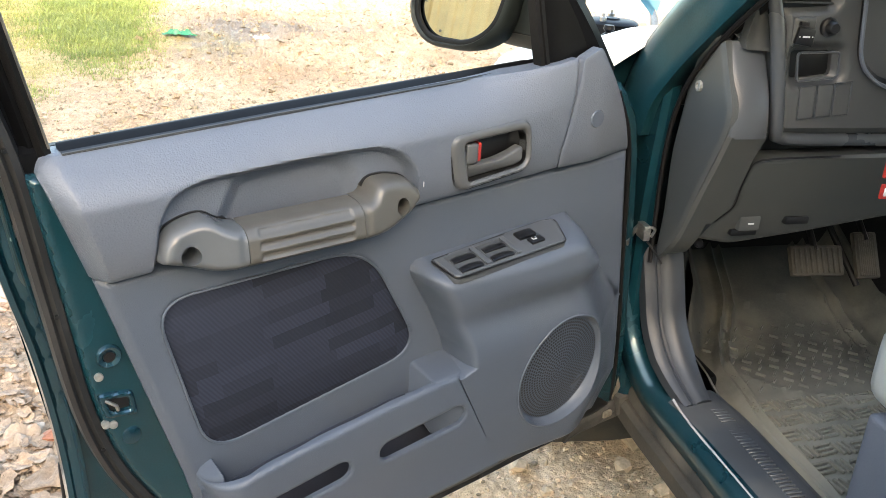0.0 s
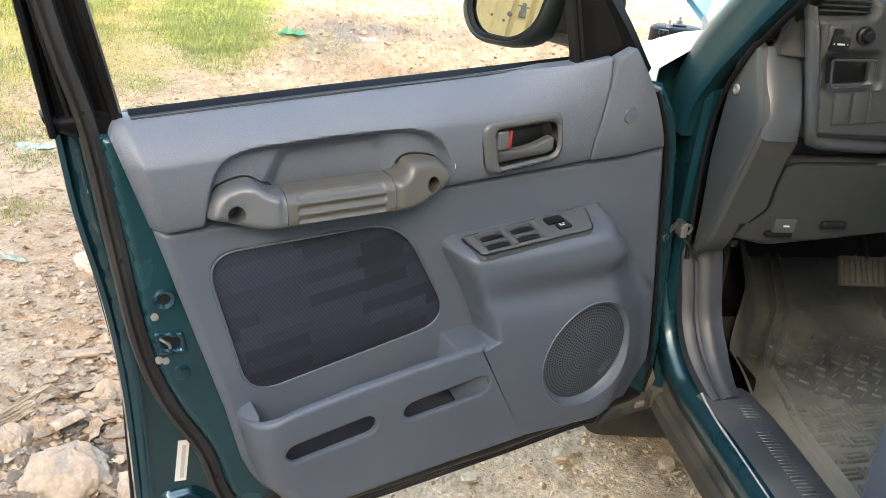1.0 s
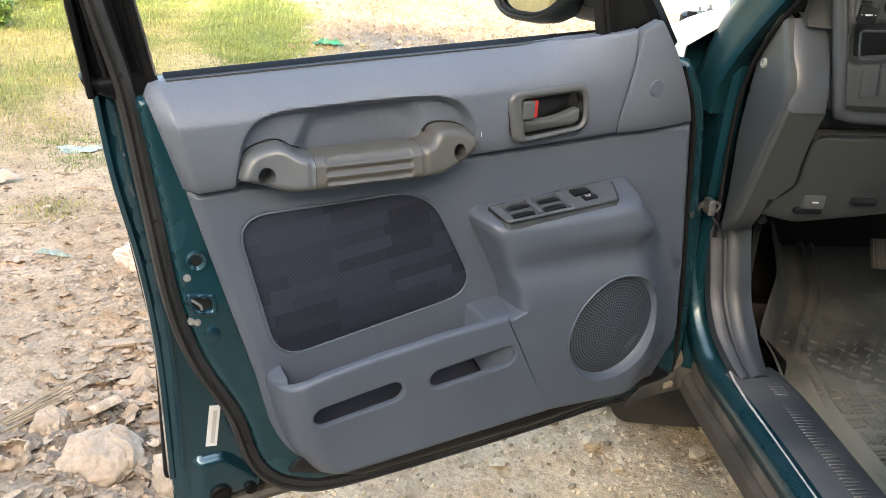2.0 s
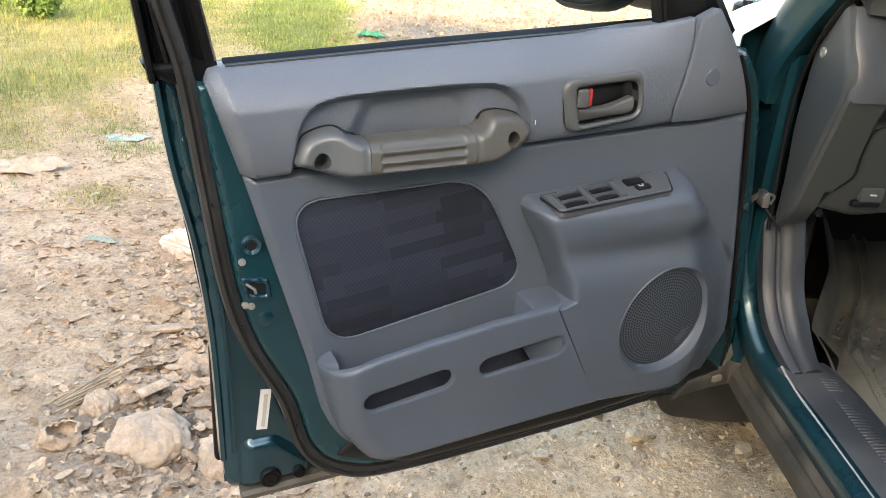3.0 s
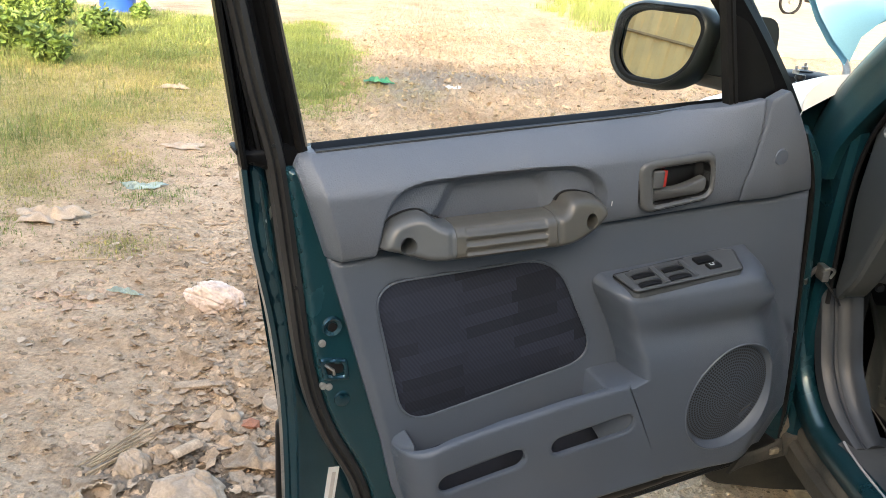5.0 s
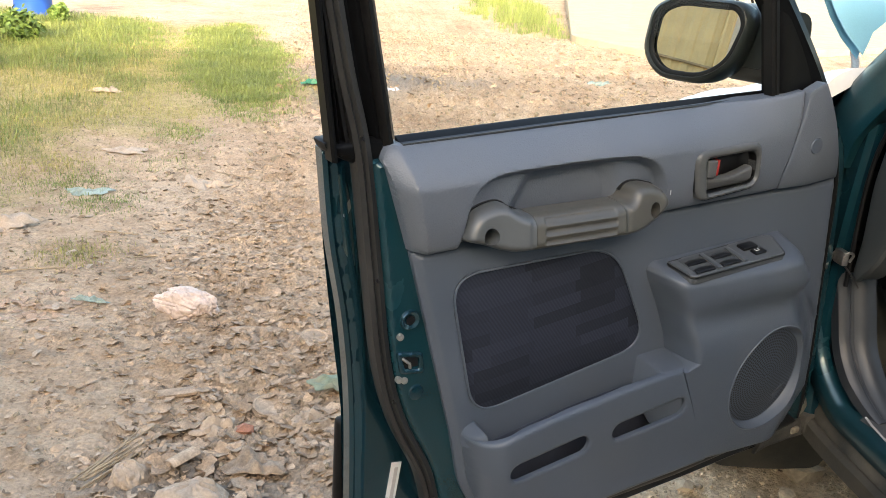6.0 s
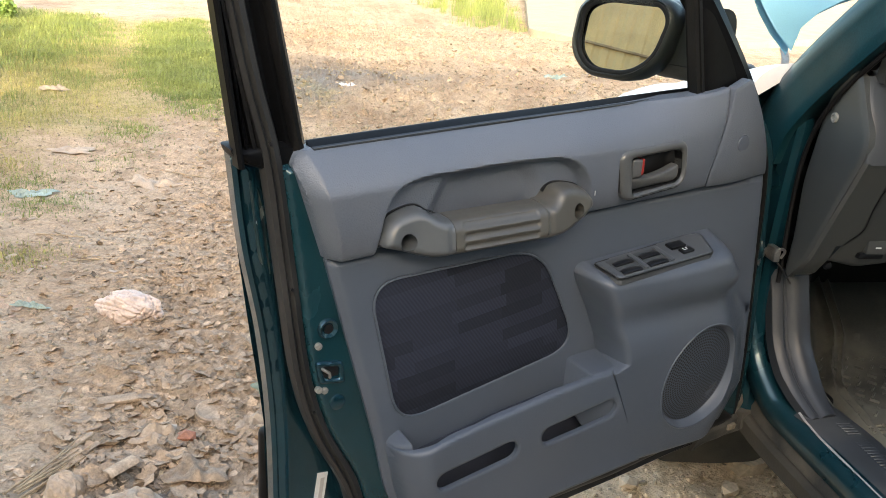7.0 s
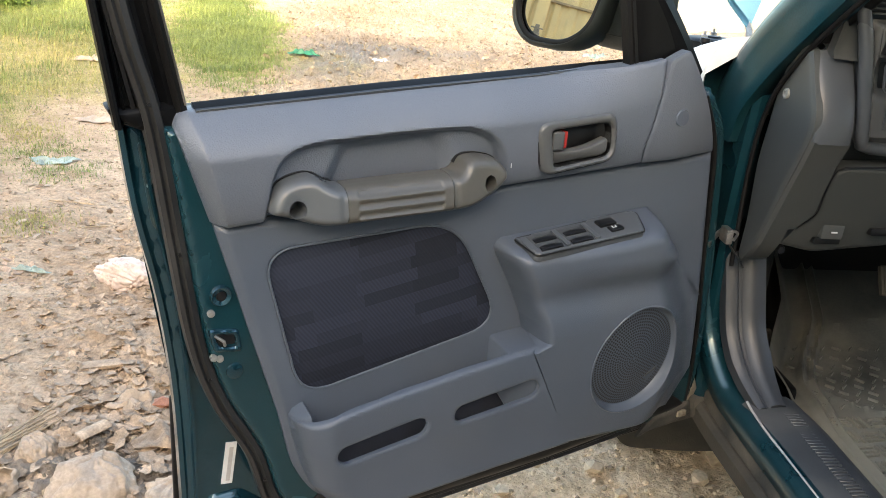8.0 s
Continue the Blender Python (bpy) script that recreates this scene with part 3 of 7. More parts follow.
car_part("roof", join(loft(roof_rows), moved(loft([r[::-1] for r in roof_rows]), pose(0, 0, -0.035))), TEAL, "teal painted roof panel")
car_part("far_side", join(rbox(1.56, 1.62, -2.6, 1.15, 0.42, 1.08, 0.02), rbox(1.50, 1.56, -2.5, -2.3, 1.06, 1.62, 0.02), rbox(1.50, 1.56, -1.2, -1.1, 1.06, 1.62, 0.02)), TEAL, "teal far body side")
car_part("tailgate", join(rbox(0.06, 1.58, -2.62, -2.55, 0.45, 1.62, 0.03)), TEAL, "teal tailgate")
car_part("rear_side", join(rbox(0.0, 0.08, -2.6, -1.12, 0.42, 1.08, 0.02), rbox(0.06, 0.13, -1.20, -1.10, 1.06, 1.62, 0.02), rbox(0.06, 0.13, -2.58, -2.4, 1.06, 1.62, 0.02)), TEAL, "teal rear body side")


WHEEL = Vector((0.135, 0.70, 0.335))


def fender_shape():
    """Front wing: rises from the wheel arch, rounds over at the top edge and falls towards the nose."""
    rows = []
    for i in range(44):
        y = 0.11 + 1.10 * i / 43
        top = 1.192 - 0.235 * (y - 0.1)
        reach = 0.40 ** 2 - (y - WHEEL.y) ** 2
        low = WHEEL.z + math.sqrt(reach) if reach > 0 else 0.40
        nose = 0.16 * max(0.0, (y - 0.75) / 0.46) ** 2
        row = []
        for k in range(19):
            t = k / 18
            if t < 0.5:
                z = low + (top - 0.06 - low) * t / 0.5
                x = -0.035 - 0.018 * math.sin(math.pi * t / 0.5) + nose
            else:
                a = min(1.0, (t - 0.5) / 0.3) * math.pi / 2
                z = top - 0.06 * (1 - math.sin(a)) - 0.012 * max(0.0, (t - 0.8) / 0.2)
                x = -0.035 + 0.075 * (1 - math.cos(a)) + 0.06 * max(0.0, (t - 0.8) / 0.2) + nose
            row.append((x, y, z))
        rows.append(row)
    return loft([r[::-1] for r in rows])


car_part("front_wing", fender_shape(), TEAL, "teal front wing reflecting the bright sky")
car_part("engine_bay", join(rbox(0.28, 1.4, 0.62, 1.15, 0.45, 0.86, 0.02), rbox(0.35, 1.3, 0.70, 1.10, 0.86, 0.93, 0.04), rbox(0.30, 0.45, 0.62, 0.85, 0.86, 0.97, 0.02)), RUBBER, "dark dusty engine bay")
car_part("front_panel", rbox(0.12, 1.46, 1.16, 1.26, 0.40, 0.90, 0.05), TEAL, "teal nose panel")

# hinge pillar and screen pillar
pillar_rows = []
for i in range(24):
    z = 0.42 + 0.72 * i / 23
    w = 0.02 * step(0.62, 0.46, z)
    back = 0.026 + 0.02 * math.sin((z - 0.45) * 5)
    pillar_rows.append([(-0.012, 0.185, z), (0.016, 0.172, z), (0.030, 0.150, z), (0.028, 0.11, z), (0.033, 0.07, z), (0.034, back + 0.01, z), (0.044, back, z), (0.060, back, z), (0.105, 0.095, z), (0.12, 0.185, z)])
pillar = car_part("hinge_pillar", loft(pillar_rows, closed=True, cap=True), TEAL_SATIN, "teal painted hinge pillar")
screen_path = [(0.040, 0.130, 1.02), (0.042, 0.100, 1.10), (0.052, 0.035, 1.185), (0.066, -0.055, 1.275), (0.10, -0.20, 1.42), (0.13, -0.36, 1.57)]
car_part("screen_pillar", sweep(smooth_path(screen_path, 0.015), [(-0.068, -0.026), (-0.050, -0.036), (-0.020, -0.030), (-0.005, -0.038), (0.022, -0.036), (0.040, -0.028), (0.046, -0.010), (0.042, 0.02), (0.0, 0.035), (-0.06, 0.02)], Vector((1, 0, 0))), JAMB, "teal windscreen pillar", None, 70)
car_part("pillar_seal", sweep(smooth_path([(0.046, 0.012, 0.76), (0.044, 0.016, 0.98), (0.046, -0.012, 1.10), (0.052, -0.085, 1.195), (0.075, -0.20, 1.31), (0.12, -0.38, 1.49)], 0.02), ring(0.0048, 0.0048, 8), Vector((1, 0, 0))), RUBBER, "black door opening seal")

# ---- the open front door: local x runs to the hinge, y away from the trim, z up ----
def lerp_z(pts, x):
    return np.interp(x, [p[0] for p in pts], [p[1] for p in pts])


SHELL_OUT = fillet([(-1.085, 1.088), (-1.071, 0.955), (-1.042, 0.805), (-1.024, 0.64), (-1.016, 0.40), (-1.012, 0.335), (0.080, 0.392), (0.085, 0.60), (0.030, 1.00), (-0.03, 1.100), (-0.20, 1.110)], [0.01, 0, 0, 0, 0, 0.03, 0.03, 0.05, 0.05, 0.03, 0])
SEAL_LINE = [(-1.055, 1.095), (-1.030, 0.93), (-1.006, 0.763), (-0.974, 0.657), (-0.921, 0.551), (-0.886, 0.443), (-0.823, 0.388), (-0.707, 0.370), (-0.340, 0.387), (-0.02, 0.405), (0.035, 0.45), (0.045, 0.60), (0.00, 1.00), (-0.05, 1.110)]
seal_curve = smooth_path([(x, 0, z) for x, z in SEAL_LINE], 0.012)
INNER = [(p.x, p.z) for p in seal_curve] + [(-0.2, 1.138)]

front_door = part("front_door", sheet(SHELL_OUT, lambda x, z, d: 0.085 + 0.012 * (1 - step(0, 0.014, d)), 0.008, thick=0.022), TEAL, car, "open teal front door seen from inside", pose(0, 0, 0, 0, 0, DOOR_YAW))


def door_part(name, shape, mat, label="", m=None, smooth=38):
    return part(name, shape, mat, front_door, label, m, smooth)


door_part("inner_panel", sheet(INNER, lambda x, z, d: 0.010 + 0.03 * (1 - step(0, 0.02, d)), 0.004, thick=0.05), TEAL_SATIN, "teal pressed inner door skin")
outer_rows = []
for i in range(14):
    z = 0.335 + 0.755 * i / 13
    bow = 0.040 * math.sin(math.pi * (0.12 + 0.80 * i / 13))
    outer_rows.append([(np.interp(z, [0.335, 0.64, 0.95, 1.14], [-1.012, -1.022, -1.068, -1.09]) + k / 20 * (np.interp(z, [0.335, 0.6, 1.0, 1.14], [0.08, 0.085, 0.03, -0.02]) - np.interp(z, [0.335, 0.64, 0.95, 1.14], [-1.012, -1.022, -1.068, -1.09])), 0.108 + bow * (0.8 + 0.2 * math.sin(math.pi * k / 20)), z) for k in range(21)])
door_part("outer_skin", loft([r[::-1] for r in outer_rows]), TEAL, "teal outer door skin")

def quarter(t, r):
    """0 at the rim, 1 past r, rounded like a quarter circle."""
    return np.sqrt(np.clip(1 - (1 - np.clip(t / r, 0, 1)) ** 2, 0, 1))


# trim panels
UPPER_TOP, UPPER_LOW = [(-1.03, 1.106), (-0.60, 1.137), (-0.40, 1.151), (-0.30, 1.161), (-0.212, 1.180)], [(-0.985, 0.951), (-0.53, 0.978), (-0.234, 0.998)]
UPPER = fillet([(-1.0295, 1.086), (-1.022, 1.1065), (-0.60, 1.137), (-0.40, 1.151), (-0.30, 1.163), (-0.2310, 1.1755), (-0.2345, 1.135), (-0.2415, 1.100), (-0.2535, 1.026), (-0.2475, 0.997), (-0.53, 0.978), (-0.91, 0.957), (-0.985, 0.951)], [0.004, 0.018, 0.1, 0.05, 0.05, 0.002, 0.02, 0.03, 0.012, 0, 0, 0, 0])
RECESS = fillet([(-0.918, 0.940), (-0.911, 1.020), (-0.893, 1.055), (-0.855, 1.0672), (-0.70, 1.0778), (-0.600, 1.0795), (-0.562, 1.064), (-0.5376, 1.034), (-0.533, 0.960)], [0, 0.03, 0.02, 0.03, 0.1, 0.04, 0.02, 0.02, 0])
CUP = fillet([(-0.840, 0.950), (-0.818, 1.012), (-0.798, 1.056), (-0.70, 1.067), (-0.655, 1.068), (-0.630, 1.032), (-0.628, 0.955)], [0, 0.02, 0.012, 0.02, 0.02, 0.02, 0])


def upper_depth(x, z, d):
    v = np.clip((z - lerp_z(UPPER_LOW, x)) / (lerp_z(UPPER_TOP, x) - lerp_z(UPPER_LOW, x)), 0, 1)
    y = -0.042 + 0.050 * np.clip((v - 0.62) / 0.38, 0, 1) ** 1.5 * (1 - 0.8 * step(-0.46, -0.23, x)) + 0.016 * (1 - v) ** 5
    left = x - np.interp(z, [0.951, 1.10], [-0.985, -1.032])
    side = np.clip(1 - left / (0.017 + 0.005 * v), 0, 1)
    y += (0.024 * side + 0.008 * (1 - quarter(left, 0.026))) * (1 - 0.35 * v)
    r, _ = distance(RECESS, x, z)
    c, _ = distance(CUP, x, z)
    y += 0.022 * step(-0.004, 0.010, -r) + 0.016 * step(-0.016, 0.014, -c) * step(0.0, 0.008, -r)
    right = np.interp(z, [0.998, 1.026, 1.10, 1.175], [-0.2475, -0.2535, -0.2415, -0.231]) - x
    return y + 0.002 * (1 - step(0, 0.06, right)) + 0.003 * (1 - step(0, 0.005, d))


BEZ_IN = fillet([(-0.459, 1.068), (-0.341, 1.078), (-0.334, 1.021), (-0.447, 1.007)], [0.006, 0.018, 0.02, 0.006], 8)
door_part("upper_trim", sheet(UPPER, upper_depth, 0.003, holes=[fillet([(-0.466, 1.073), (-0.336, 1.084), (-0.328, 1.015), (-0.452, 1.001)], 0.015)], thick=0.035), VINYL, "padded blue-grey upper door trim with grained vinyl", None, 31)
CORNER = fillet([(-0.2330, 1.135), (-0.2290, 1.1750), (-0.1925, 1.1915), (-0.118, 1.100), (-0.065, 1.002), (-0.2465, 0.9965), (-0.2522, 1.026), (-0.2400, 1.100)], [0.02, 0.004, 0.004, 0.05, 0.004, 0.004, 0.012, 0.03])
door_part("hinge_corner_trim", sheet(CORNER, lambda x, z, d: -0.0405 + 0.016 * (1 - np.clip((z - 0.997) / 0.18, 0, 1)) ** 5 + 0.018 * step(-0.19, -0.06, x) + 0.0015 * (1 - step(0, 0.003, d)), 0.004, thick=0.02), VINYL, "smooth blue-grey corner trim cover")
door_part("screw_cap", lathe([(0.0001, 0.0), (0.0135, 0.0), (0.0150, 0.002), (0.0150, 0.006)], 24), PLASTIC, "", pose(-0.186, -0.0420, 1.077, -90, 0, 0))

FABRIC_OUT = fillet([(-0.918, 0.906), (-0.602, 0.922), (-0.497, 0.726), (-0.855, 0.656)], [0.055, 0.065, 0.065, 0.055], 8)
LOWER = fillet([(-0.983, 0.950), (-0.888, 0.627), (-0.862, 0.515), (-0.810, 0.438), (-0.70, 0.446), (-0.35, 0.474), (-0.07, 0.470), (-0.004, 0.530), (-0.016, 0.655), (-0.030, 0.777), (-0.060, 1.000), (-0.234, 0.9945), (-0.53, 0.976), (-0.91, 0.955)], [0.004, 0, 0.04, 0.05, 0, 0, 0.05, 0.04, 0, 0, 0.003, 0, 0, 0])


def lower_depth(x, z, d):
    f, _ = distance(FABRIC_OUT, x, z)
    y = -0.010 + 0.010 * (1 - step(0, 0.012, d))
    return y + 0.007 * step(-0.002, 0.003, -f)


door_part("lower_trim", sheet(LOWER, lower_depth, 0.004, thick=0.022), PLASTIC, "blue-grey moulded plastic lower door trim")
door_part("fabric_insert", sheet(FABRIC_OUT, lambda x, z, d: -0.0080 - 0.004 * step(0, 0.05, d) + 0.0015 * (1 - step(0, 0.006, d)), 0.005, thick=0.004), FABRIC, "dark purple-grey woven cloth insert")

lip = [Vector((x, -0.0105, z)) for x, z in FABRIC_OUT]
door_part("insert_lip", sweep(lip + lip[:2], ring(0.0018, 0.0018, 8)), PLASTIC, "narrow raised lip round the cloth")

# map pocket with its two slots: a front wall standing well off the trim, closed at each end by a flat ledge
POCKET_LIP = [(-0.876, 0.630), (-0.858, 0.636), (-0.82, 0.650), (-0.75, 0.6655), (-0.65, 0.6815), (-0.55, 0.6955), (-0.476, 0.7025)]
POCKET = fillet([(-0.8765, 0.629)] + POCKET_LIP[1:] + [(-0.4745, 0.699), (-0.4300, 0.614), (-0.3530, 0.474), (-0.531, 0.461), (-0.700, 0.446), (-0.800, 0.440), (-0.846, 0.505), (-0.866, 0.575)], [0.006, 0.02, 0.03, 0.05, 0.05, 0.05, 0.002, 0.002, 0, 0.003, 0, 0, 0.05, 0.03, 0.03])


def capsule(x0, z0, x1, z1, r0, r1, n=10):
    a = math.atan2(z1 - z0, x1 - x0)
    out = [(x1 + r1 * math.cos(a - math.pi / 2 + math.pi * k / n), z1 + r1 * math.sin(a - math.pi / 2 + math.pi * k / n)) for k in range(n + 1)]
    return out + [(x0 + r0 * math.cos(a + math.pi / 2 + math.pi * k / n), z0 + r0 * math.sin(a + math.pi / 2 + math.pi * k / n)) for k in range(n + 1)]


SLOTS = [capsule(-0.8005, 0.5775, -0.682, 0.5995, 0.0175, 0.0185), capsule(-0.597, 0.608, -0.470, 0.627, 0.0175, 0.0190)]


def pocket_depth(x, z, d):
    left = x - np.interp(z, [0.45, 0.505, 0.575, 0.632], [-0.805, -0.846, -0.866, -0.8765])
    low = z - np.interp(x, [-0.86, -0.800, -0.70, -0.531, -0.36], [0.448, 0.440, 0.446, 0.461, 0.474])
    top = lerp_z(POCKET_LIP, x) - z
    y = -0.085 + 0.010 * step(0.66, 0.49, z)
    rim = 1.0
    for h in SLOTS:
        rim = np.minimum(rim, np.abs(distance(h, x, z)[0]))
    y = -0.012 + (y + 0.012) * quarter(left, 0.052) * (0.15 + 0.85 * quarter(low, 0.018))
    return y + 0.007 * (1 - quarter(top, 0.008)) + 0.0022 * (1 - quarter(rim, 0.005))


door_part("map_pocket", sheet(POCKET, pocket_depth, 0.0035, holes=SLOTS, thick=0.007, solid=True), PLASTIC, "blue-grey door pocket with two long slots")


def pocket_end(rows, foot):
    """A flat-topped ledge between the trim and the pocket's front wall: rows of (x, front y, top z at the trim, top z at the front)."""
    out = []
    for x, y, zb, zf in rows:
        out.append([(x, -0.006, zb), (x, y + 0.012, zf + 0.001), (x, y + 0.005, zf), (x, y + 0.001, zf - 0.004), (x, y + 0.001, zf - 0.02), (x, y + 0.012, zf - 0.4 * foot), (x, -0.006, zf - foot)][::-1])
    return loft(out, closed=True, cap=True)


door_part("pocket_front_end", pocket_end([(-0.516, -0.076, 0.700, 0.6965), (-0.513, -0.082, 0.704, 0.699), (-0.508, -0.083, 0.7055, 0.700), (-0.476, -0.084, 0.7085, 0.7025), (-0.462, -0.080, 0.7095, 0.7030), (-0.440, -0.070, 0.7100, 0.7030)], 0.11), PLASTIC, "flat ledge at the front end of the door pocket", None, 50)
door_part("pocket_rear_end", pocket_end([(-0.8755, -0.018, 0.634, 0.630), (-0.870, -0.034, 0.640, 0.633), (-0.862, -0.046, 0.644, 0.637), (-0.853, -0.056, 0.6475, 0.643), (-0.8505, -0.054, 0.646, 0.641)], 0.03), PLASTIC, "flat ledge at the rear end of the door pocket", None, 50)
door_part("pocket_web", sheet([(-0.530, 0.652), (-0.44, 0.665), (-0.435, 0.575), (-0.490, 0.578)], lambda x, z, d: -0.020 - 0.055 * step(-0.53, -0.44, x), 0.006, thick=0.004), PLASTIC, "curved inner end of the door pocket")

# added dark sheet: the shade inside the pocket is put into its colour
POCKET_SHADE = material("pocket_shade_colour", (0.026, 0.033, 0.052), 0.9, var=0.15, scale=20, bump=0.4, grain=500, depth=0.0006)
door_part("pocket_shade_sheet", sheet(fillet([(-0.835, 0.598), (-0.66, 0.632), (-0.54, 0.648), (-0.44, 0.645), (-0.41, 0.55), (-0.44, 0.50), (-0.78, 0.47), (-0.825, 0.53)], 0.02), lambda x, z, d: -0.0135 + 0.002 * (1 - step(0, 0.006, d)), 0.006, thick=0.002), POCKET_SHADE, "dark sheet inside the door pocket, the pocket's shade put into its colour")

# armrest bulge and speaker panel, laid out over (run from its rear wall, drop from its top), so that both steep faces are finely divided
RUN = 0.05


def arm_top(x):
    return np.interp(x, [-0.54, -0.23, 0.0], [0.882, 0.9075, 0.92])


def arm_rear(z):
    """Where the rear face springs from the trim; below the pocket's ledge, the joint with the pocket."""
    return np.interp(z, [0.460, 0.699, 0.7085, 0.740, 0.7985, 0.854, 0.868, 0.877, 0.884], [-0.3462, -0.4725, -0.4505, -0.4600, -0.4880, -0.5195, -0.5250, -0.5230, -0.5140])


def arm_ramp(z):
    return np.interp(z, [0.699, 0.7085, 0.74, 0.855], [0.001, 0.006, 0.010, 0.022])


def face(t, ramp):
    """A steep face with a rounded edge: how far it has run at t, and how far it has risen (0 to 1)."""
    u = np.clip(t / RUN, 0, 1)
    a, b, c = 3 * (1 - u) ** 2 * u, 3 * (1 - u) * u * u, u ** 3
    return 0.40 * ramp * a + 0.70 * ramp * b + (ramp + 0.012) * c + np.maximum(t - RUN, 0), 0.80 * a + b + c


def arm_place(p, w):
    """Run and drop to x, z and the rise of the two faces."""
    drop, rise_t = face(-np.asarray(w), 0.022)
    x = np.asarray(p) - 0.5
    for _ in range(4):
        z = arm_top(x) - drop
        run, rise_r = face(np.asarray(p), arm_ramp(z))
        x = arm_rear(z) + run
    return x, z, rise_r, rise_t


def arm_unplace(x, z):
    return x - arm_rear(z) - arm_ramp(z) - 0.012 + RUN, -(arm_top(x) - z - 0.022 - 0.012 + RUN)


def arm_front(x, z):
    """The front face: shelf edge, shallow waist, speaker panel; it dies away towards the hinge side and turns under at the bottom."""
    out = np.interp(z, [0.47, 0.52, 0.60, 0.72, 0.90], [0.058, 0.062, 0.070, 0.080, 0.080]) - 0.0085 * np.exp(-((z - 0.788) / 0.030) ** 2) + 0.013 * step(-0.50, -0.28, x) * step(0.79, 0.85, z) - 0.004 * step(-0.42, -0.50, x) * step(0.76, 0.84, z)
    right = np.interp(z, [0.47, 0.545, 0.61, 0.69, 0.77, 0.82, 0.865, 0.908], [-0.050, -0.014, -0.018, -0.036, -0.085, -0.130, -0.178, -0.205]) - x
    width = np.interp(z, [0.70, 0.80, 0.86], [0.12, 0.10, 0.065])
    low = z - np.interp(x, [-0.357, -0.07], [0.4715, 0.4635])
    return out * np.where(right > 0, quarter(right, width) * step(0.76, 0.85, z) + step(0, 1.25 * width, right) * step(0.85, 0.76, z), 0) * (0.25 + 0.75 * quarter(low, 0.018))


def arm_depth(p, w, d):
    x, z, rise_r, rise_t = arm_place(p, w)
    base = step(0.7085, 0.699, z)
    return -0.010 - arm_front(x, z) * np.maximum(rise_r, base) * rise_t + 0.0015 * (1 - step(0, 0.003, d)) * base


ARM_XZ = [(-0.205, 0.900), (-0.165, 0.850), (-0.085, 0.770), (-0.040, 0.690), (-0.020, 0.610), (-0.016, 0.545), (-0.064, 0.465), (-0.20, 0.468), (-0.330, 0.4715)]
ARM = [(0.0, 0.0)] + [(0.335, 0.0)] + [tuple(float(q) for q in arm_unplace(np.float64(x), np.float64(z))) for x, z in ARM_XZ] + [(0.0, float(arm_unplace(np.float64(-0.3550), np.float64(0.4720))[1]))]
SX, SZ, SR, SQ = -0.2340, 0.637, 0.1025, 1.07
SPEAKER_HOLE = [tuple(float(q) for q in arm_unplace(np.float64(SX + SR * math.cos(a)), np.float64(SZ + SR * SQ * math.sin(a)))) for a in np.linspace(0, 2 * math.pi, 97)[:-1]]
armrest = sheet(ARM, arm_depth, 0.0032, holes=[SPEAKER_HOLE], thick=0.008)
ax_, az_, _, _ = arm_place(np.array([v[0] for v in armrest[0]]), np.array([v[2] for v in armrest[0]]))
armrest = [(float(x), v[1], float(z)) for x, z, v in zip(ax_, az_, armrest[0])], armrest[1]
door_part("armrest_panel", armrest, PLASTIC, "blue-grey armrest bulge with speaker housing", None, 50)

# speaker
edge = np.array([(SX + SR, SZ), (SX - SR, SZ), (SX, SZ + SR), (SX, SZ - SR)])
er, el, et, eb = -0.010 - arm_front(edge[:, 0], edge[:, 1])
gx_s, gz_s, gy_s = 0.6 * (er - el) / (2 * SR), (et - eb) / (2 * SR), (er + el + et + eb) / 4


def dish_y(x, z):
    return gy_s + gx_s * (x - SX) + gz_s * (z - SZ)


rows = []
for s in (1.045, 1.02, 1.0, 0.980, 0.955, 0.930, 0.915):
    row = []
    for a in np.linspace(0, 2 * math.pi, 97)[:-1]:
        x, z = SX + SR * s * math.cos(a), SZ + SR * SQ * s * math.sin(a)
        top = -0.010 - float(arm_front(np.array([x]), np.array([z]))[0])
        y = {1.045: top + 0.001, 1.02: top - 0.0015, 1.0: top - 0.0005, 0.980: 0.6 * (top + 0.003) + 0.4 * (dish_y(x, z) + 0.006)}.get(s)
        if y is None:
            y = dish_y(x, z) + {0.955: 0.0110, 0.930: 0.0138, 0.915: 0.015}[s]
        row.append((x, y, z))
    rows.append(row)
door_part("speaker_ring", loft([r[::-1] for r in rows], closed=True), PLASTIC, "sunk round speaker rim")
DISH = SR * 0.925


def dish_at(x, z):
    q = math.hypot(x - SX, (z - SZ) / SQ)
    return dish_y(x, z) + 0.0135 - 0.007 * (1 - (q / DISH) ** 2)


dish = [[(SX + q * math.cos(a), dish_at(SX + q * math.cos(a), SZ + SQ * q * math.sin(a)), SZ + SQ * q * math.sin(a)) for a in np.linspace(0, 2 * math.pi, 65)[:-1]] for q in (DISH, 0.08, 0.06, 0.04, 0.02, 0.0005)]
door_part("speaker_dish", loft([r[::-1] for r in dish], closed=True), PLASTIC, "shallow speaker dish")


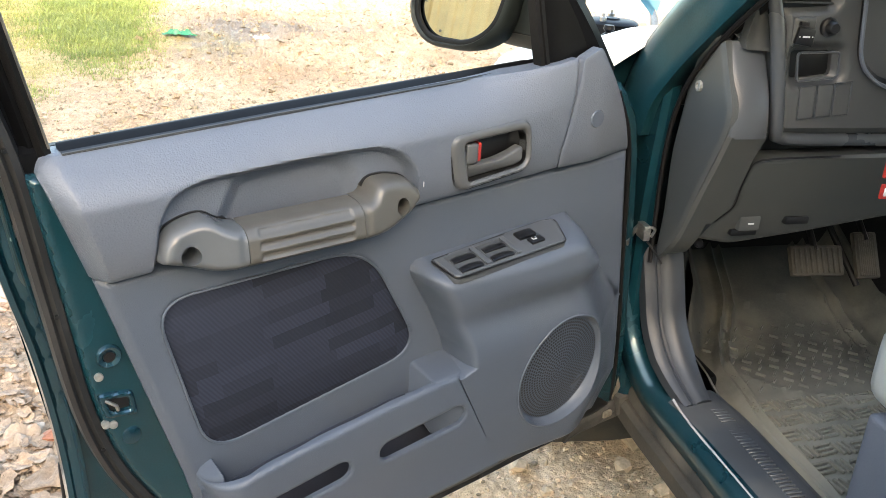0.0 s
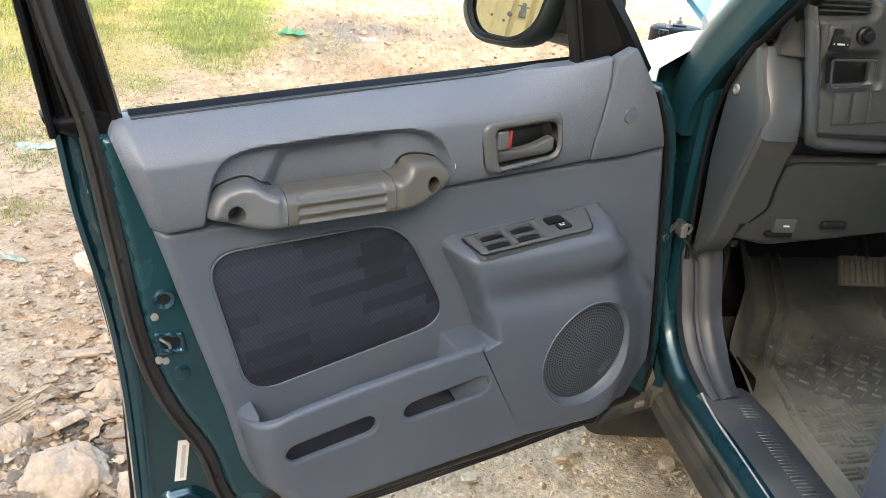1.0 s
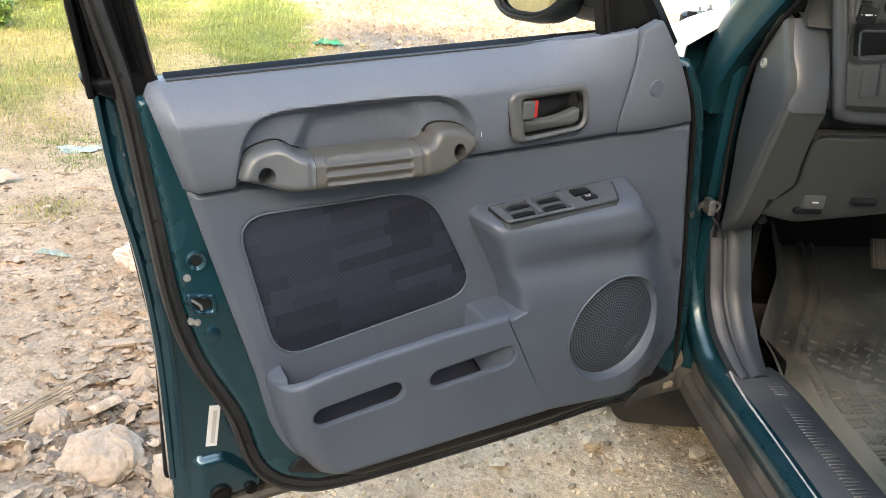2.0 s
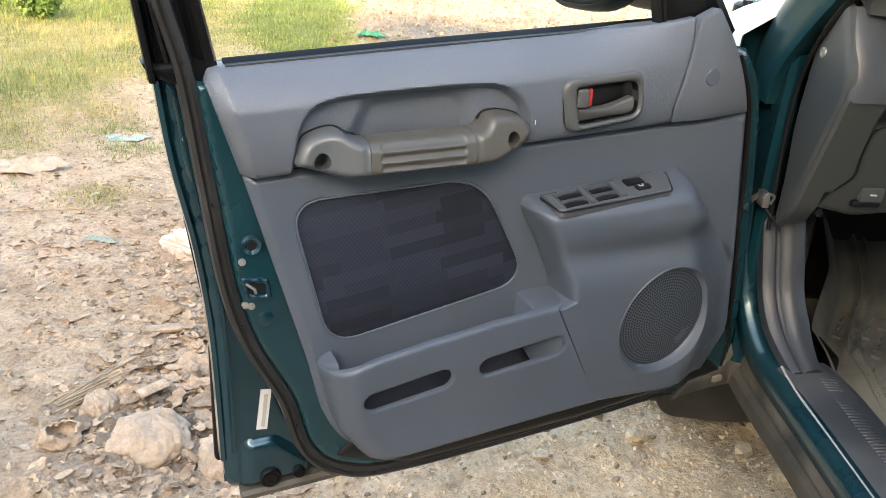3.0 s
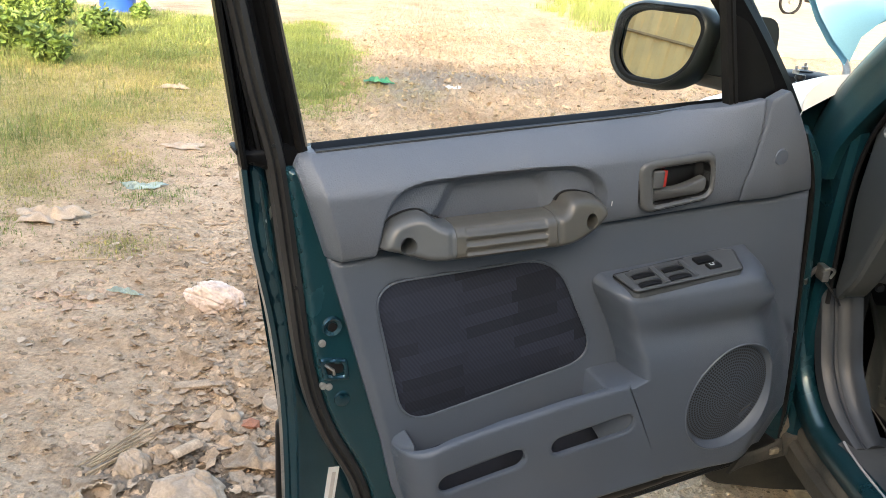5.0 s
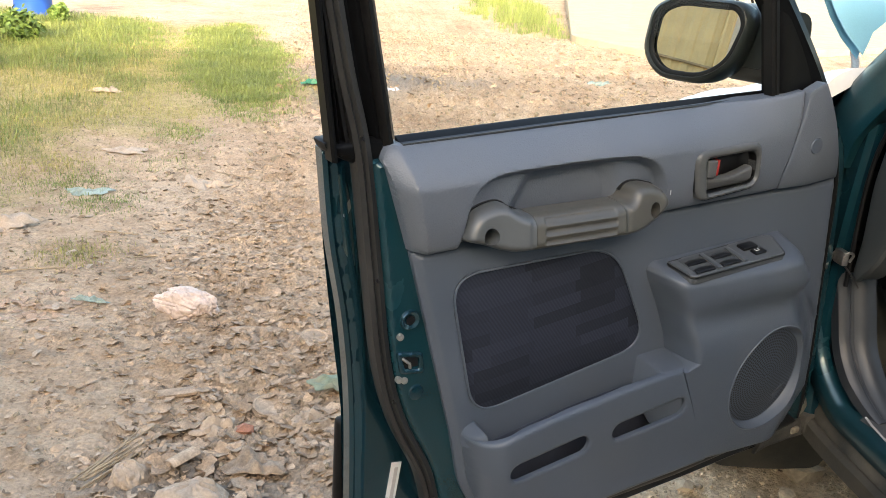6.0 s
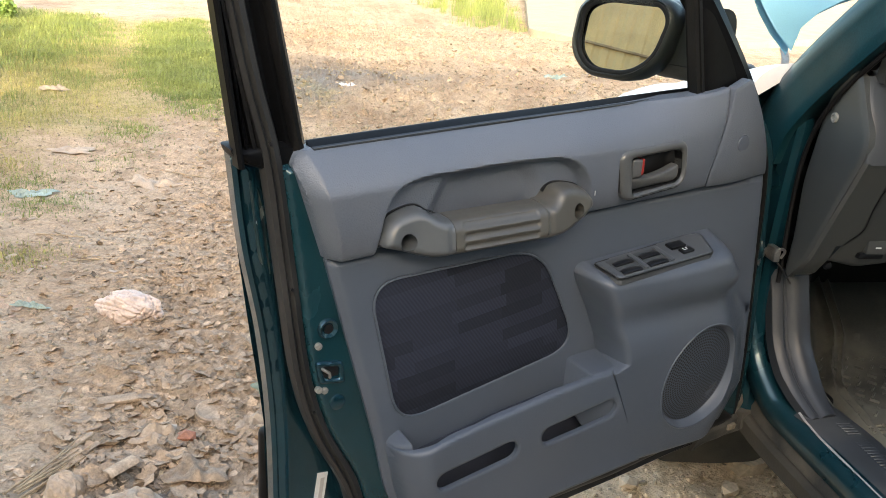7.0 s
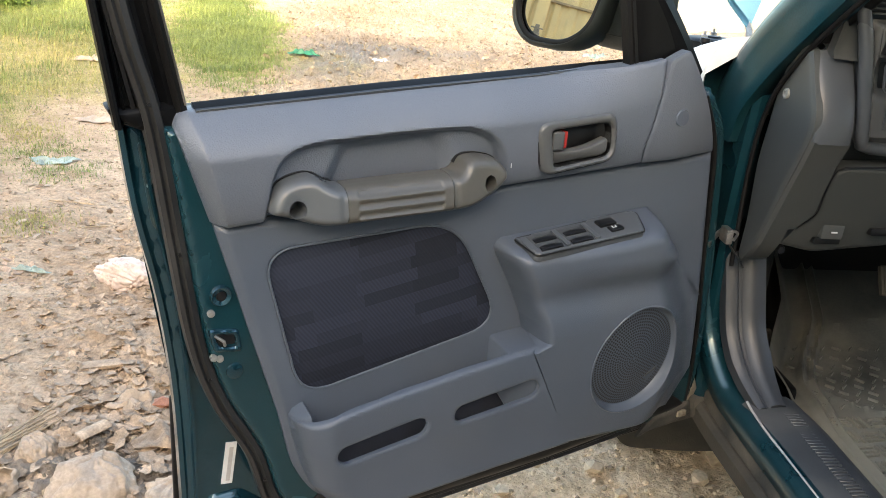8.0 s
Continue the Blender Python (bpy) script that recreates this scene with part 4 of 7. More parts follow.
def speaker_grille(r=0.0925, pitch=0.0054):
    """Rings of small dark holes over the dish."""
    V, F = [], []
    for i in range(1, int(r / pitch) + 1):
        rad = i * pitch
        n = max(6, int(2 * math.pi * rad / pitch))
        for k in range(n):
            a = 2 * math.pi * (k + 0.5 * (i % 2)) / n
            if 0.40 < (a - 5.0) % 6.283 < 0.85 and 0.060 < rad < 0.078:
                continue
            b = len(V)
            for j in range(6):
                t = a + j * math.pi / 3
                x, z = SX + rad * math.cos(a) + 0.0021 * math.cos(t), SZ + SQ * (rad * math.sin(a) + 0.0021 * math.sin(t))
                V.append((x, dish_at(x, z) - 0.0006, z))
            F.append(tuple(range(b, b + 6)))
    return V, F


tagged(door_part("speaker_grille", speaker_grille(), DARK, "fine dark perforations of the speaker grille", None, 0), kind="stuff")
door_part("maker_mark", rbox(-0.014, 0.014, -0.0006, 0.0006, -0.0018, 0.0018, 0.0), BEZEL, "tiny unreadable raised mark", pose(SX + 0.055, dish_at(SX + 0.055, SZ - 0.042) - 0.001, SZ - 0.042, 0, -28, 0))


# ---- door: seals, window frame, glass ----
up_seal = smooth_path([(-0.060, 0.030, 0.416), (-0.340, 0.027, 0.391), (-0.707, 0.026, 0.370), (-0.823, 0.026, 0.388), (-0.886, 0.028, 0.443), (-0.921, 0.030, 0.551), (-0.974, 0.030, 0.657), (-1.006, 0.030, 0.763), (-1.030, 0.032, 0.93), (-1.052, 0.034, 1.09), (-1.080, 0.036, 1.20), (-1.108, 0.038, 1.33), (-1.165, 0.040, 1.585)], 0.012)
door_part("door_seal", sweep(up_seal, [(-0.015, 0.016), (-0.016, -0.002), (-0.011, -0.014), (-0.003, -0.017), (0.002, -0.012), (0.006, -0.017), (0.012, -0.012), (0.014, 0.004), (0.012, 0.016)]), SEAL, "worn grey-black rubber door seal")
door_part("seal_front", sweep(smooth_path([(-0.340, 0.026, 0.387), (-0.02, 0.024, 0.410), (0.012, 0.018, 0.46), (0.004, 0.014, 0.60), (-0.020, 0.012, 0.78), (-0.048, 0.010, 1.00), (-0.092, 0.012, 1.105)], 0.012), ring(0.0055, 0.011, 12)), RUBBER, "worn black rubber door seal")
for k in range(9):      # the seal's push-in studs
    p = up_seal[6 + k * (len(up_seal) - 12) // 9]
    door_part("seal_stud", moved(lathe([(0.0001, 0.0), (0.0022, 0.0), (0.0028, 0.0012), (0.0028, 0.004)], 10), pose(0, 0, 0, 90, 0, 0)), DARK, "", pose(p.x, p.y - 0.017, p.z))

REAR = lambda z: -1.050 - 0.215 * (z - 1.095)          # centre line of the rear sash


def sash_left(z):
    return -1.103 - 0.14 * (z - 1.105)


def sash_row(z):
    a, c = sash_left(z), REAR(z)
    return [(a, 0.044, z), (a, 0.020, z), (a + 0.004, 0.016, z), (a + 0.008, 0.018, z), (a + 0.010, 0.030, z), (a + 0.014, 0.038, z), (c - 0.006, 0.040, z), (c + 0.016, 0.040, z), (c + 0.024, 0.030, z), (c + 0.038, 0.032, z), (c + 0.040, 0.080, z), (a + 0.018, 0.080, z), (a + 0.014, 0.050, z)][::-1]


door_part("rear_sash", loft([sash_row(z) for z in np.linspace(1.085, 1.60, 14)], closed=True, cap=True), FRAME_BLACK, "black painted rear window sash", None, 30)
door_part("sash_lip", loft([[(sash_left(z) + 0.0165 + 0.0025 * math.cos(a), 0.034 + 0.006 * math.sin(a), z) for a in np.linspace(0, 2 * math.pi, 9)[:-1]] for z in np.linspace(1.09, 1.60, 8)], closed=True, cap=True), FRAME_BLACK, "raised rib along the sash")
door_part("sash_groove_trim", sweep([(REAR(z) - 0.022, 0.034, z) for z in np.linspace(1.10, 1.60, 14)], [(-0.0025, -0.006), (0.0025, -0.006), (0.003, 0.006), (-0.003, 0.006)]), RUBBER)
door_part("glass_run", sweep([(REAR(z) + 0.036, 0.036, z) for z in np.linspace(1.10, 1.60, 14)], [(-0.008, -0.016), (0.000, -0.020), (0.006, -0.012), (0.007, 0.012), (-0.008, 0.012)]), RUBBER, "black rubber window channel")
# paler strip: the channel's bright edge highlight is put into its colour
door_part("run_edge", sweep([(REAR(z) + 0.0425, 0.014, z) for z in np.linspace(1.115, 1.60, 14)], ring(0.0016, 0.002, 6)), FLANGE, "edge of the window channel, its bright highlight put into the colour")
for dx in (0.006, 0.020):
    door_part("sash_bead", sweep([(REAR(z) + dx, 0.0395, z) for z in np.linspace(1.11, 1.60, 14)], ring(0.0022, 0.0022, 6)), SEAL, "raised bead on the sash")
door_part("sash_foot", sheet(fillet([(-1.108, 1.110), (-1.020, 1.116), (-1.012, 1.078), (-1.030, 1.064), (-1.100, 1.094)], 0.005), lambda x, z, d: 0.024 + 0.01 * (1 - step(0, 0.006, d)), 0.005, thick=0.04), FRAME_BLACK)
top_bar = smooth_path([(-1.158, 0.050, 1.575), (-1.13, 0.05, 1.615), (-1.05, 0.05, 1.628), (-0.80, 0.05, 1.628), (-0.64, 0.05, 1.605), (-0.47, 0.045, 1.50), (-0.325, 0.030, 1.365), (-0.212, 0.015, 1.235), (-0.150, 0.0, 1.140)], 0.02)
door_part("front_sash", sweep(top_bar, [(-0.020, -0.022), (0.000, -0.028), (0.018, -0.018), (0.022, 0.02), (-0.020, 0.025)]), FRAME_BLACK, "black painted window frame")
GLASS_OUT = [(-1.030, 1.10), (-0.245, 1.155), (-0.285, 1.345), (-0.64, 1.60), (-1.130, 1.61)]
pane = door_part("window_pane", sheet(GLASS_OUT, lambda x, z, d: 0.046 + 0.0 * x, 0.05, thick=0.0004), GLASS, "clear side window glass", smooth=0)
pane.visible_shadow = False
# belt line strips
BELT = [(-1.000, 1.1147), (-0.724, 1.1355), (-0.436, 1.1545), (-0.255, 1.1670)]
door_part("inner_belt_strip", sweep([(x, 0.025, z) for x, z in BELT], [(-0.022, -0.014), (-0.012, -0.012), (-0.0105, -0.0095), (-0.009, -0.0095), (-0.001, 0.006), (0.0, 0.010), (-0.022, 0.012)]), FRAME_BLACK, "dark felted window belt seal")
door_part("belt_lip", sweep([(x, 0.0080, z - 0.0062) for x, z in BELT], ring(0.0013, 0.0016, 6)), DASH, "thin dusty lip of the belt seal")
door_part("belt_fold", sweep([(x, 0.0130, z - 0.0105) for x, z in BELT], ring(0.0062, 0.0062, 8)), DARK, "black lower fold of the belt seal")
door_part("outer_belt_strip", sweep([(x, 0.066, z - 0.020) for x, z in BELT], [(-0.010, -0.012), (-0.003, -0.012), (0.010, -0.005), (0.010, 0.006), (-0.010, 0.012)]), FRAME_BLACK, "black outer window belt seal")

# mirror
TRI = fillet([(-0.278, 1.150), (-0.150, 1.158), (-0.205, 1.262), (-0.318, 1.400)], [0.004, 0.01, 0.02, 0.01])
door_part("mirror_base_cover", sheet(TRI, lambda x, z, d: -0.012 + 0.006 * (1 - step(0, 0.008, d)) - 0.004 * step(0, 0.03, d) + 0.10 * (z - 1.16), 0.006, thick=0.03), FRAME_BLACK, "matt black triangular mirror base cover")
door_part("division_bar", sweep([(-0.284, -0.002, 1.150), (-0.337, 0.020, 1.43)], [(-0.009, -0.012), (-0.002, -0.013), (0.000, -0.009), (0.002, -0.013), (0.009, -0.012), (0.009, 0.006), (-0.009, 0.006)]), RUBBER, "black rubber channel beside the mirror base")
MIRROR_C = Vector((-0.336, 0.144, 1.2420))
MIRROR_OUT = fillet([(-0.101, 0.048), (-0.104, -0.034), (-0.066, -0.0735), (0.024, -0.0725), (0.074, -0.036), (0.092, 0.040), (0.070, 0.070), (-0.060, 0.070)], [0.045, 0.045, 0.04, 0.045, 0.045, 0.045, 0.035, 0.04], 8)
MT = Matrix.Translation(MIRROR_C) @ pose(0, 0, 0, -8.0, 0, -73.0)


def outline_at(poly, s, y, dx=0.0, dz=0.0):
    return [(x * s + dx, y, z * s + dz) for x, z in poly]


shell = [outline_at(MIRROR_OUT, s, y) for s, y in ((0.90, 0.012), (0.93, 0.002), (0.97, -0.004), (1.03, 0.000), (1.07, 0.012), (1.08, 0.03), (1.04, 0.06), (0.92, 0.085), (0.70, 0.105), (0.4, 0.115), (0.02, 0.118))]
door_part("mirror_housing", loft([r[::-1] for r in shell], closed=True), MIRROR_SHELL, "dark green-grey door mirror housing", MT)
mg = outline_at(MIRROR_OUT, 0.880, 0.009)
door_part("mirror_glass", (mg, [tuple(range(len(mg)))[::-1]]), MIRROR, "door mirror glass", MT, 0)
rim = [Vector(p) for p in outline_at(MIRROR_OUT, 0.905, 0.003)]
door_part("mirror_rim", sweep(rim + rim[:2], ring(0.0055, 0.004, 8)), RUBBER, "", MT)
arm_rows = []
for i in range(9):
    t = i / 8
    c = Vector((-0.222, 0.130, 1.240)).lerp(Vector((-0.222, 0.030, 1.238)), t)
    hy, hz = 0.052 - 0.002 * t, 0.070 - 0.004 * t
    arm_rows.append([(c.x + hy * math.copysign(abs(math.cos(a)) ** 0.6, math.cos(a)), c.y, c.z + hz * math.copysign(abs(math.sin(a)) ** 0.5, math.sin(a))) for a in np.linspace(0, 2 * math.pi, 25)[:-1]])
mirror_arm = door_part("mirror_arm", loft(arm_rows, closed=True, cap=True), MIRROR_SHELL, "dark mirror arm")
part("arm_seam", sweep([(-0.2755, 0.110, 1.199), (-0.2735, 0.034, 1.201)], ring(0.0012, 0.0012, 6)), DARK, mirror_arm, "fine joint line")

# ---- door: grab handle ----
LEFT_END = fillet([(-0.917, 0.971), (-0.913, 0.992), (-0.902, 1.0115), (-0.883, 1.0205), (-0.863, 1.0245), (-0.849, 1.0225), (-0.837, 1.0135), (-0.822, 1.0080), (-0.8125, 1.0075), (-0.8125, 0.9545), (-0.849, 0.9515), (-0.890, 0.9640)], [0.008, 0.02, 0.012, 0.02, 0.012, 0.008, 0.012, 0.012, 0.001, 0.001, 0.03, 0.03])
RIGHT_END = fillet([(-0.6435, 1.0128), (-0.6300, 1.0135), (-0.6225, 1.0190), (-0.6170, 1.0310), (-0.6070, 1.0355), (-0.5890, 1.0365), (-0.5560, 1.0300), (-0.5385, 1.0120), (-0.5375, 0.9995), (-0.5570, 0.9805), (-0.5970, 0.9605), (-0.6435, 0.9590)], [0.001, 0.006, 0.006, 0.006, 0.008, 0.02, 0.016, 0.012, 0.012, 0.03, 0.03, 0.001])
MID_BAR = [(-0.8117, 1.0075), (-0.6443, 1.0128), (-0.6443, 0.9590), (-0.8117, 0.9545)]


def bar_edges(x):
    return np.interp(x, [-0.8117, -0.6443], [0.9545, 0.9590]), np.interp(x, [-0.8117, -0.6443], [1.0075, 1.0128])


def rolled(d, r, h):
    return h * (1 - np.sqrt(np.clip(1 - (1 - np.clip(d / r, 0, 1)) ** 2, 0, 1)))


def bar_curve(x, z):
    """The grip's section: fullest low down, leaning back towards the top."""
    low, top = bar_edges(x)
    return -0.0770 + 0.010 * np.clip((z - low) / (top - low), 0, 1) + rolled(np.clip(np.minimum((z - low) * 1.0, (top - z) * 0.9), 0, 1), 0.016, 0.024)


def end_depth(join_x, sign, poly, back):
    def f(x, z, d):
        d = np.maximum(0, -distance(poly, x, z)[0])
        low, top = bar_edges(x)
        past = np.maximum(sign * (x - join_x), 0)
        far = -0.0770 + back * step(0.0, 0.075, past) + 0.008 * np.clip((z - low) / (top - low), 0, 1.5) + rolled(np.minimum(d, 0.04), 0.014, 0.026)
        k = step(0.0, 0.014, past)
        return bar_curve(x, z) * (1 - k) + far * k
    return f


HOLE_L = [(-0.8795 + 0.0122 * math.cos(a), 0.9795 + 0.0130 * math.sin(a)) for a in np.linspace(0, 2 * math.pi, 25)[:-1]]
HOLE_R = [(-0.5760 + 0.0105 * math.cos(a), 0.9965 + 0.0130 * math.sin(a)) for a in np.linspace(0, 2 * math.pi, 25)[:-1]]
left_depth, right_depth = end_depth(-0.8125, -1, LEFT_END, 0.020), end_depth(-0.6435, 1, RIGHT_END, 0.010)
door_part("grab_handle_rear_end", sheet(LEFT_END, left_depth, 0.0025, holes=[HOLE_L], thick=0.022), HANDLE, "worn grey handle end with screw recess")
door_part("grab_handle_front_end", sheet(RIGHT_END, right_depth, 0.0025, holes=[HOLE_R], thick=0.026), HANDLE_WORN, "worn brownish-grey handle end with screw recess")
for poly in (LEFT_END, RIGHT_END):
    cx, cz = sum(p[0] for p in poly) / len(poly), sum(p[1] for p in poly) / len(poly)
    keep = (lambda q: q[0] < -0.820) if poly is LEFT_END else (lambda q: q[0] > -0.6215)
    rim = [Vector((x + 0.0004 * (x - cx) / math.hypot(x - cx, z - cz), -0.0205, z + 0.0004 * (z - cz) / math.hypot(x - cx, z - cz))) for x, z in poly if keep((x, z))]
    door_part("handle_gasket", sweep(rim, [(-0.0013, -0.002), (0.0013, -0.002), (0.0013, 0.012), (-0.0013, 0.012)]), DARK, "thin black joint round the handle end")


def bar_depth(x, z, d):
    low, top = bar_edges(x)
    v = (z - low) / (top - low)
    inside = step(0.0, 0.005, x + 0.798) * step(0.0, 0.005, -0.658 - x)
    groove = np.zeros_like(v)
    for c in (0.27, 0.55, 0.83):
        groove += np.exp(-((v - c) / 0.070) ** 4) - 0.5 * np.exp(-((v - c + 0.125) / 0.04) ** 2)
    return bar_curve(x, z) + 0.0034 * groove * inside


door_part("grab_handle_bar", sheet(MID_BAR, bar_depth, 0.0015, thick=0.022, solid=True), HANDLE_WORN, "ribbed grey grab bar")
for cx, cz, r, fn in ((-0.8795, 0.9795, 0.0142, left_depth), (-0.5760, 0.9965, 0.0135, right_depth)):
    y0 = float(fn(np.array([cx]), np.array([cz]), np.array([0.02]))[0])
    door_part("screw_recess", moved(lathe([(0.0001, -0.034), (r * 0.85, -0.034), (r * 0.97, -0.026), (r, -0.004)], 20, False), pose(0, 0, 0, 90, 0, 0)), HANDLE, "", pose(cx, y0 + 0.004, cz))

# ---- door: inner release ----
BEZ_OUT = fillet([(-0.489, 1.0815), (-0.333, 1.096), (-0.322, 1.013), (-0.469, 0.994)], [0.026, 0.026, 0.03, 0.022], 8)
door_part("release_bezel", sheet(BEZ_OUT, lambda x, z, d: -0.0475 + rolled(np.minimum(d, 0.02), 0.008, 0.008), 0.0025, holes=[BEZ_IN], thick=0.02), BEZEL, "satin grey door release bezel")
door_part("release_surround", sheet(fillet([(-0.4900, 1.0832), (-0.332, 1.0977), (-0.3205, 1.0118), (-0.4698, 0.9925)], 0.029, 8), lambda x, z, d: -0.041 + 0.0 * x, 0.004, holes=[BEZ_IN], thick=0.02), DARK, "thin dark gap round the bezel")
door_part("release_cup", sheet(fillet([(-0.465, 1.073), (-0.336, 1.083), (-0.329, 1.016), (-0.452, 1.002)], 0.01), lambda x, z, d: -0.014 - 0.012 * (1 - step(0, 0.02, d)), 0.004, thick=0.004), DARK, "dark release cup")
LEVER = fillet([(-0.452, 1.035), (-0.425, 1.034), (-0.405, 1.033), (-0.375, 1.039), (-0.345, 1.050), (-0.340, 1.045), (-0.341, 1.026), (-0.352, 1.019), (-0.446, 1.0095)], [0.002, 0.01, 0.01, 0.02, 0.002, 0.004, 0.01, 0.004, 0.003])
door_part("release_lever", sheet(LEVER, lambda x, z, d: -0.040 + rolled(np.minimum(d, 0.02), 0.005, 0.004) + 0.006 * step(1.03, 1.012, z), 0.0025, thick=0.012), BEZEL, "grey door release lever")
door_part("lock_knob", rbox(-0.456, -0.434, -0.046, -0.022, 1.036, 1.0665, 0.004, 3), BEZEL, "grey lock knob")
door_part("lock_marker", rbox(-0.4335, -0.4275, -0.043, -0.024, 1.038, 1.066, 0.0015), RED, "red unlocked marker")
door_part("trim_scratch", rbox(-0.5285, -0.5275, -0.0415, -0.040, 1.012, 1.020, 0.0003), LABEL)

# ---- door: switch plate ----
PLATE = pose(-0.382, -0.0590, 0.8925, 9.5, -5.4, 0)
PLATE_OUT = fillet([(-0.119, 0.029), (0.108, 0.035), (0.134, 0.028), (0.106, -0.033), (-0.112, -0.0305)], [0.006, 0.012, 0.012, 0.010, 0.012])
flat = pose(0, 0, 0, -90, 0, 0)
door_part("switch_plate", moved(sheet(PLATE_OUT, lambda x, z, d: -0.0035 + rolled(np.minimum(d, 0.01), 0.003, 0.003), 0.003, thick=0.012), flat), PLATE_GREY, "satin blue-grey window switch plate", PLATE)
door_part("plate_edge", moved(sweep([Vector((x, 0.0, z)) for x, z in PLATE_OUT + PLATE_OUT[:2]], ring(0.0016, 0.0022, 6)), flat), DARK, "", PLATE)


def rocker(x, y, w, h):
    rows = []
    for i in range(9):
        t = i / 8
        z = 0.0052 + 0.003 * math.cos((t - 0.2) * math.pi * 1.2)
        rows.append([(x - w / 2 + w * k / 4 + 0.10 * (y - h / 2 + h * t), y - h / 2 + h * t, (z if 0 < k < 4 else z - 0.0015)) for k in range(5)])
    s = loft(rows)
    lo = loft([[(p[0], p[1], 0.0) for p in r] for r in rows])
    n = len(rows) * 5
    edge = [k for k in range(5)] + [i * 5 + 4 for i in range(1, 9)] + [40 + k for k in range(3, -1, -1)] + [i * 5 for i in range(7, 0, -1)]
    V, F = join(s, lo)
    F = [f for f in F if max(f) < n] + [(edge[(i + 1) % len(edge)], edge[i], edge[i] + n, edge[(i + 1) % len(edge)] + n) for i in range(len(edge))]
    return V, F


for gx_ in (-0.072, -0.012):
    door_part("switch_well", rbox(gx_ - 0.028, gx_ + 0.026, -0.0275, 0.0230, 0.0005, 0.0042, 0.002), PANEL_DARK, "", PLATE)
    for sy in (-0.0145, 0.0100):
        door_part("window_switch", rocker(gx_ - 0.004, sy, 0.041, 0.0225), DARK, "black window switch", PLATE)
    door_part("switch_divider", rbox(gx_ + 0.0195, gx_ + 0.029, -0.0265, 0.0220, 0.003, 0.0075, 0.003), PLATE_GREY, "", PLATE)
door_part("lock_switch", rbox(0.036, 0.070, 0.001, 0.020, 0.002, 0.0085, 0.002), DARK, "black lock switch", PLATE)
door_part("window_lock_button", rbox(0.046, 0.072, -0.018, -0.003, 0.002, 0.0080, 0.002), DARK, "black window lock button", PLATE)
door_part("button_symbol", join(rbox(0.052, 0.060, -0.012, -0.0105, 0.0078, 0.0086, 0.0002), rbox(0.0515, 0.053, -0.012, -0.006, 0.0078, 0.0086, 0.0002), rbox(0.059, 0.0605, -0.009, -0.0055, 0.0078, 0.0086, 0.0002)), LABEL, "white symbol", PLATE)

# ---- door: shut face fittings ----
door_part("latch_mouth", sheet(fillet([(-0.992, 0.787), (-0.947, 0.781), (-0.942, 0.744), (-0.984, 0.749)], 0.006), lambda x, z, d: 0.0035 + rolled(np.minimum(d, 0.01), 0.004, 0.003), 0.0025, holes=[fillet([(-0.983, 0.778), (-0.954, 0.773), (-0.951, 0.753), (-0.976, 0.757)], 0.003)], thick=0.012), TEAL, "teal pressed latch opening rim")
door_part("latch", rbox(-0.982, -0.952, 0.0085, 0.02, 0.757, 0.775, 0.002), DARK, "dark door latch opening")
door_part("latch_claw", sweep([(-0.984, 0.007, 0.777), (-0.970, 0.004, 0.766), (-0.968, 0.006, 0.758)], ring(0.0025, 0.003, 8)), CHROME, "bare metal latch claw")
for bx, by, bz in ((-0.987, 0.006, 0.812), (-0.984, 0.008, 0.738), (-0.975, 0.007, 0.736)):
    door_part("latch_bolt", moved(lathe([(0.0001, 0.0016), (0.004, 0.0016), (0.0052, 0.001), (0.0056, 0.0), (0.0056, -0.006)], 14), pose(0, 0, 0, 90, 0, 0)), ZINC, "bare metal latch screw", pose(bx, by, bz))
door_part("striker_hole", moved(lathe([(0.0065, -0.006), (0.0075, 0.001), (0.014, 0.004), (0.0165, 0.0), (0.0165, -0.006)], 20), pose(0, 0, 0, 90, 0, 0)), TEAL, "", pose(-0.972, 0.008, 0.838))
door_part("hole", moved(lathe([(0.0001, 0.0025), (0.0072, 0.0025), (0.0072, -0.002)], 16), pose(0, 0, 0, 90, 0, 0)), DARK, "", pose(-0.972, 0.0075, 0.838))
door_part("plug", moved(lathe([(0.0001, 0.002), (0.009, 0.002), (0.0125, 0.001), (0.0135, -0.003)], 20), pose(0, 0, 0, 90, 0, 0)), TEAL, "teal painted plug", pose(-0.953, 0.008, 0.711))
door_part("paper_label", rbox(-0.0095, 0.0095, -0.0006, 0.0006, -0.040, 0.040, 0.0), LABEL, "faded white adhesive label", pose(-0.9445, 0.0835, 0.4965, 0, 7, 0))
door_part("label_print", rbox(-0.0022, 0.0045, -0.0014, 0.0002, -0.034, 0.030, 0.0), PRINT, "faded unreadable print", pose(-0.9445, 0.0835, 0.4965, 0, 7, 0))
for px_, pz_, r in ((-0.938, 0.360, 0.017), (-0.886, 0.360, 0.010)):
    door_part("drain_plug", moved(lathe([(0.0001, 0.003), (r * 0.45, 0.003), (r * 0.5, 0.0055), (r * 0.62, 0.0055), (r * 0.66, 0.002), (r * 0.9, 0.002), (r, 0.005), (r * 1.1, 0.003), (r * 1.15, -0.004)], 24), pose(0, 0, 0, 90, 0, 0)), RUBBER, "black rubber drain plug", pose(px_, 0.0705, pz_))
RIDGE = fillet([(-0.985, 0.44), (-0.925, 0.442), (-0.885, 0.405), (-0.858, 0.375), (-0.860, 0.348), (-0.988, 0.340)], 0.015)
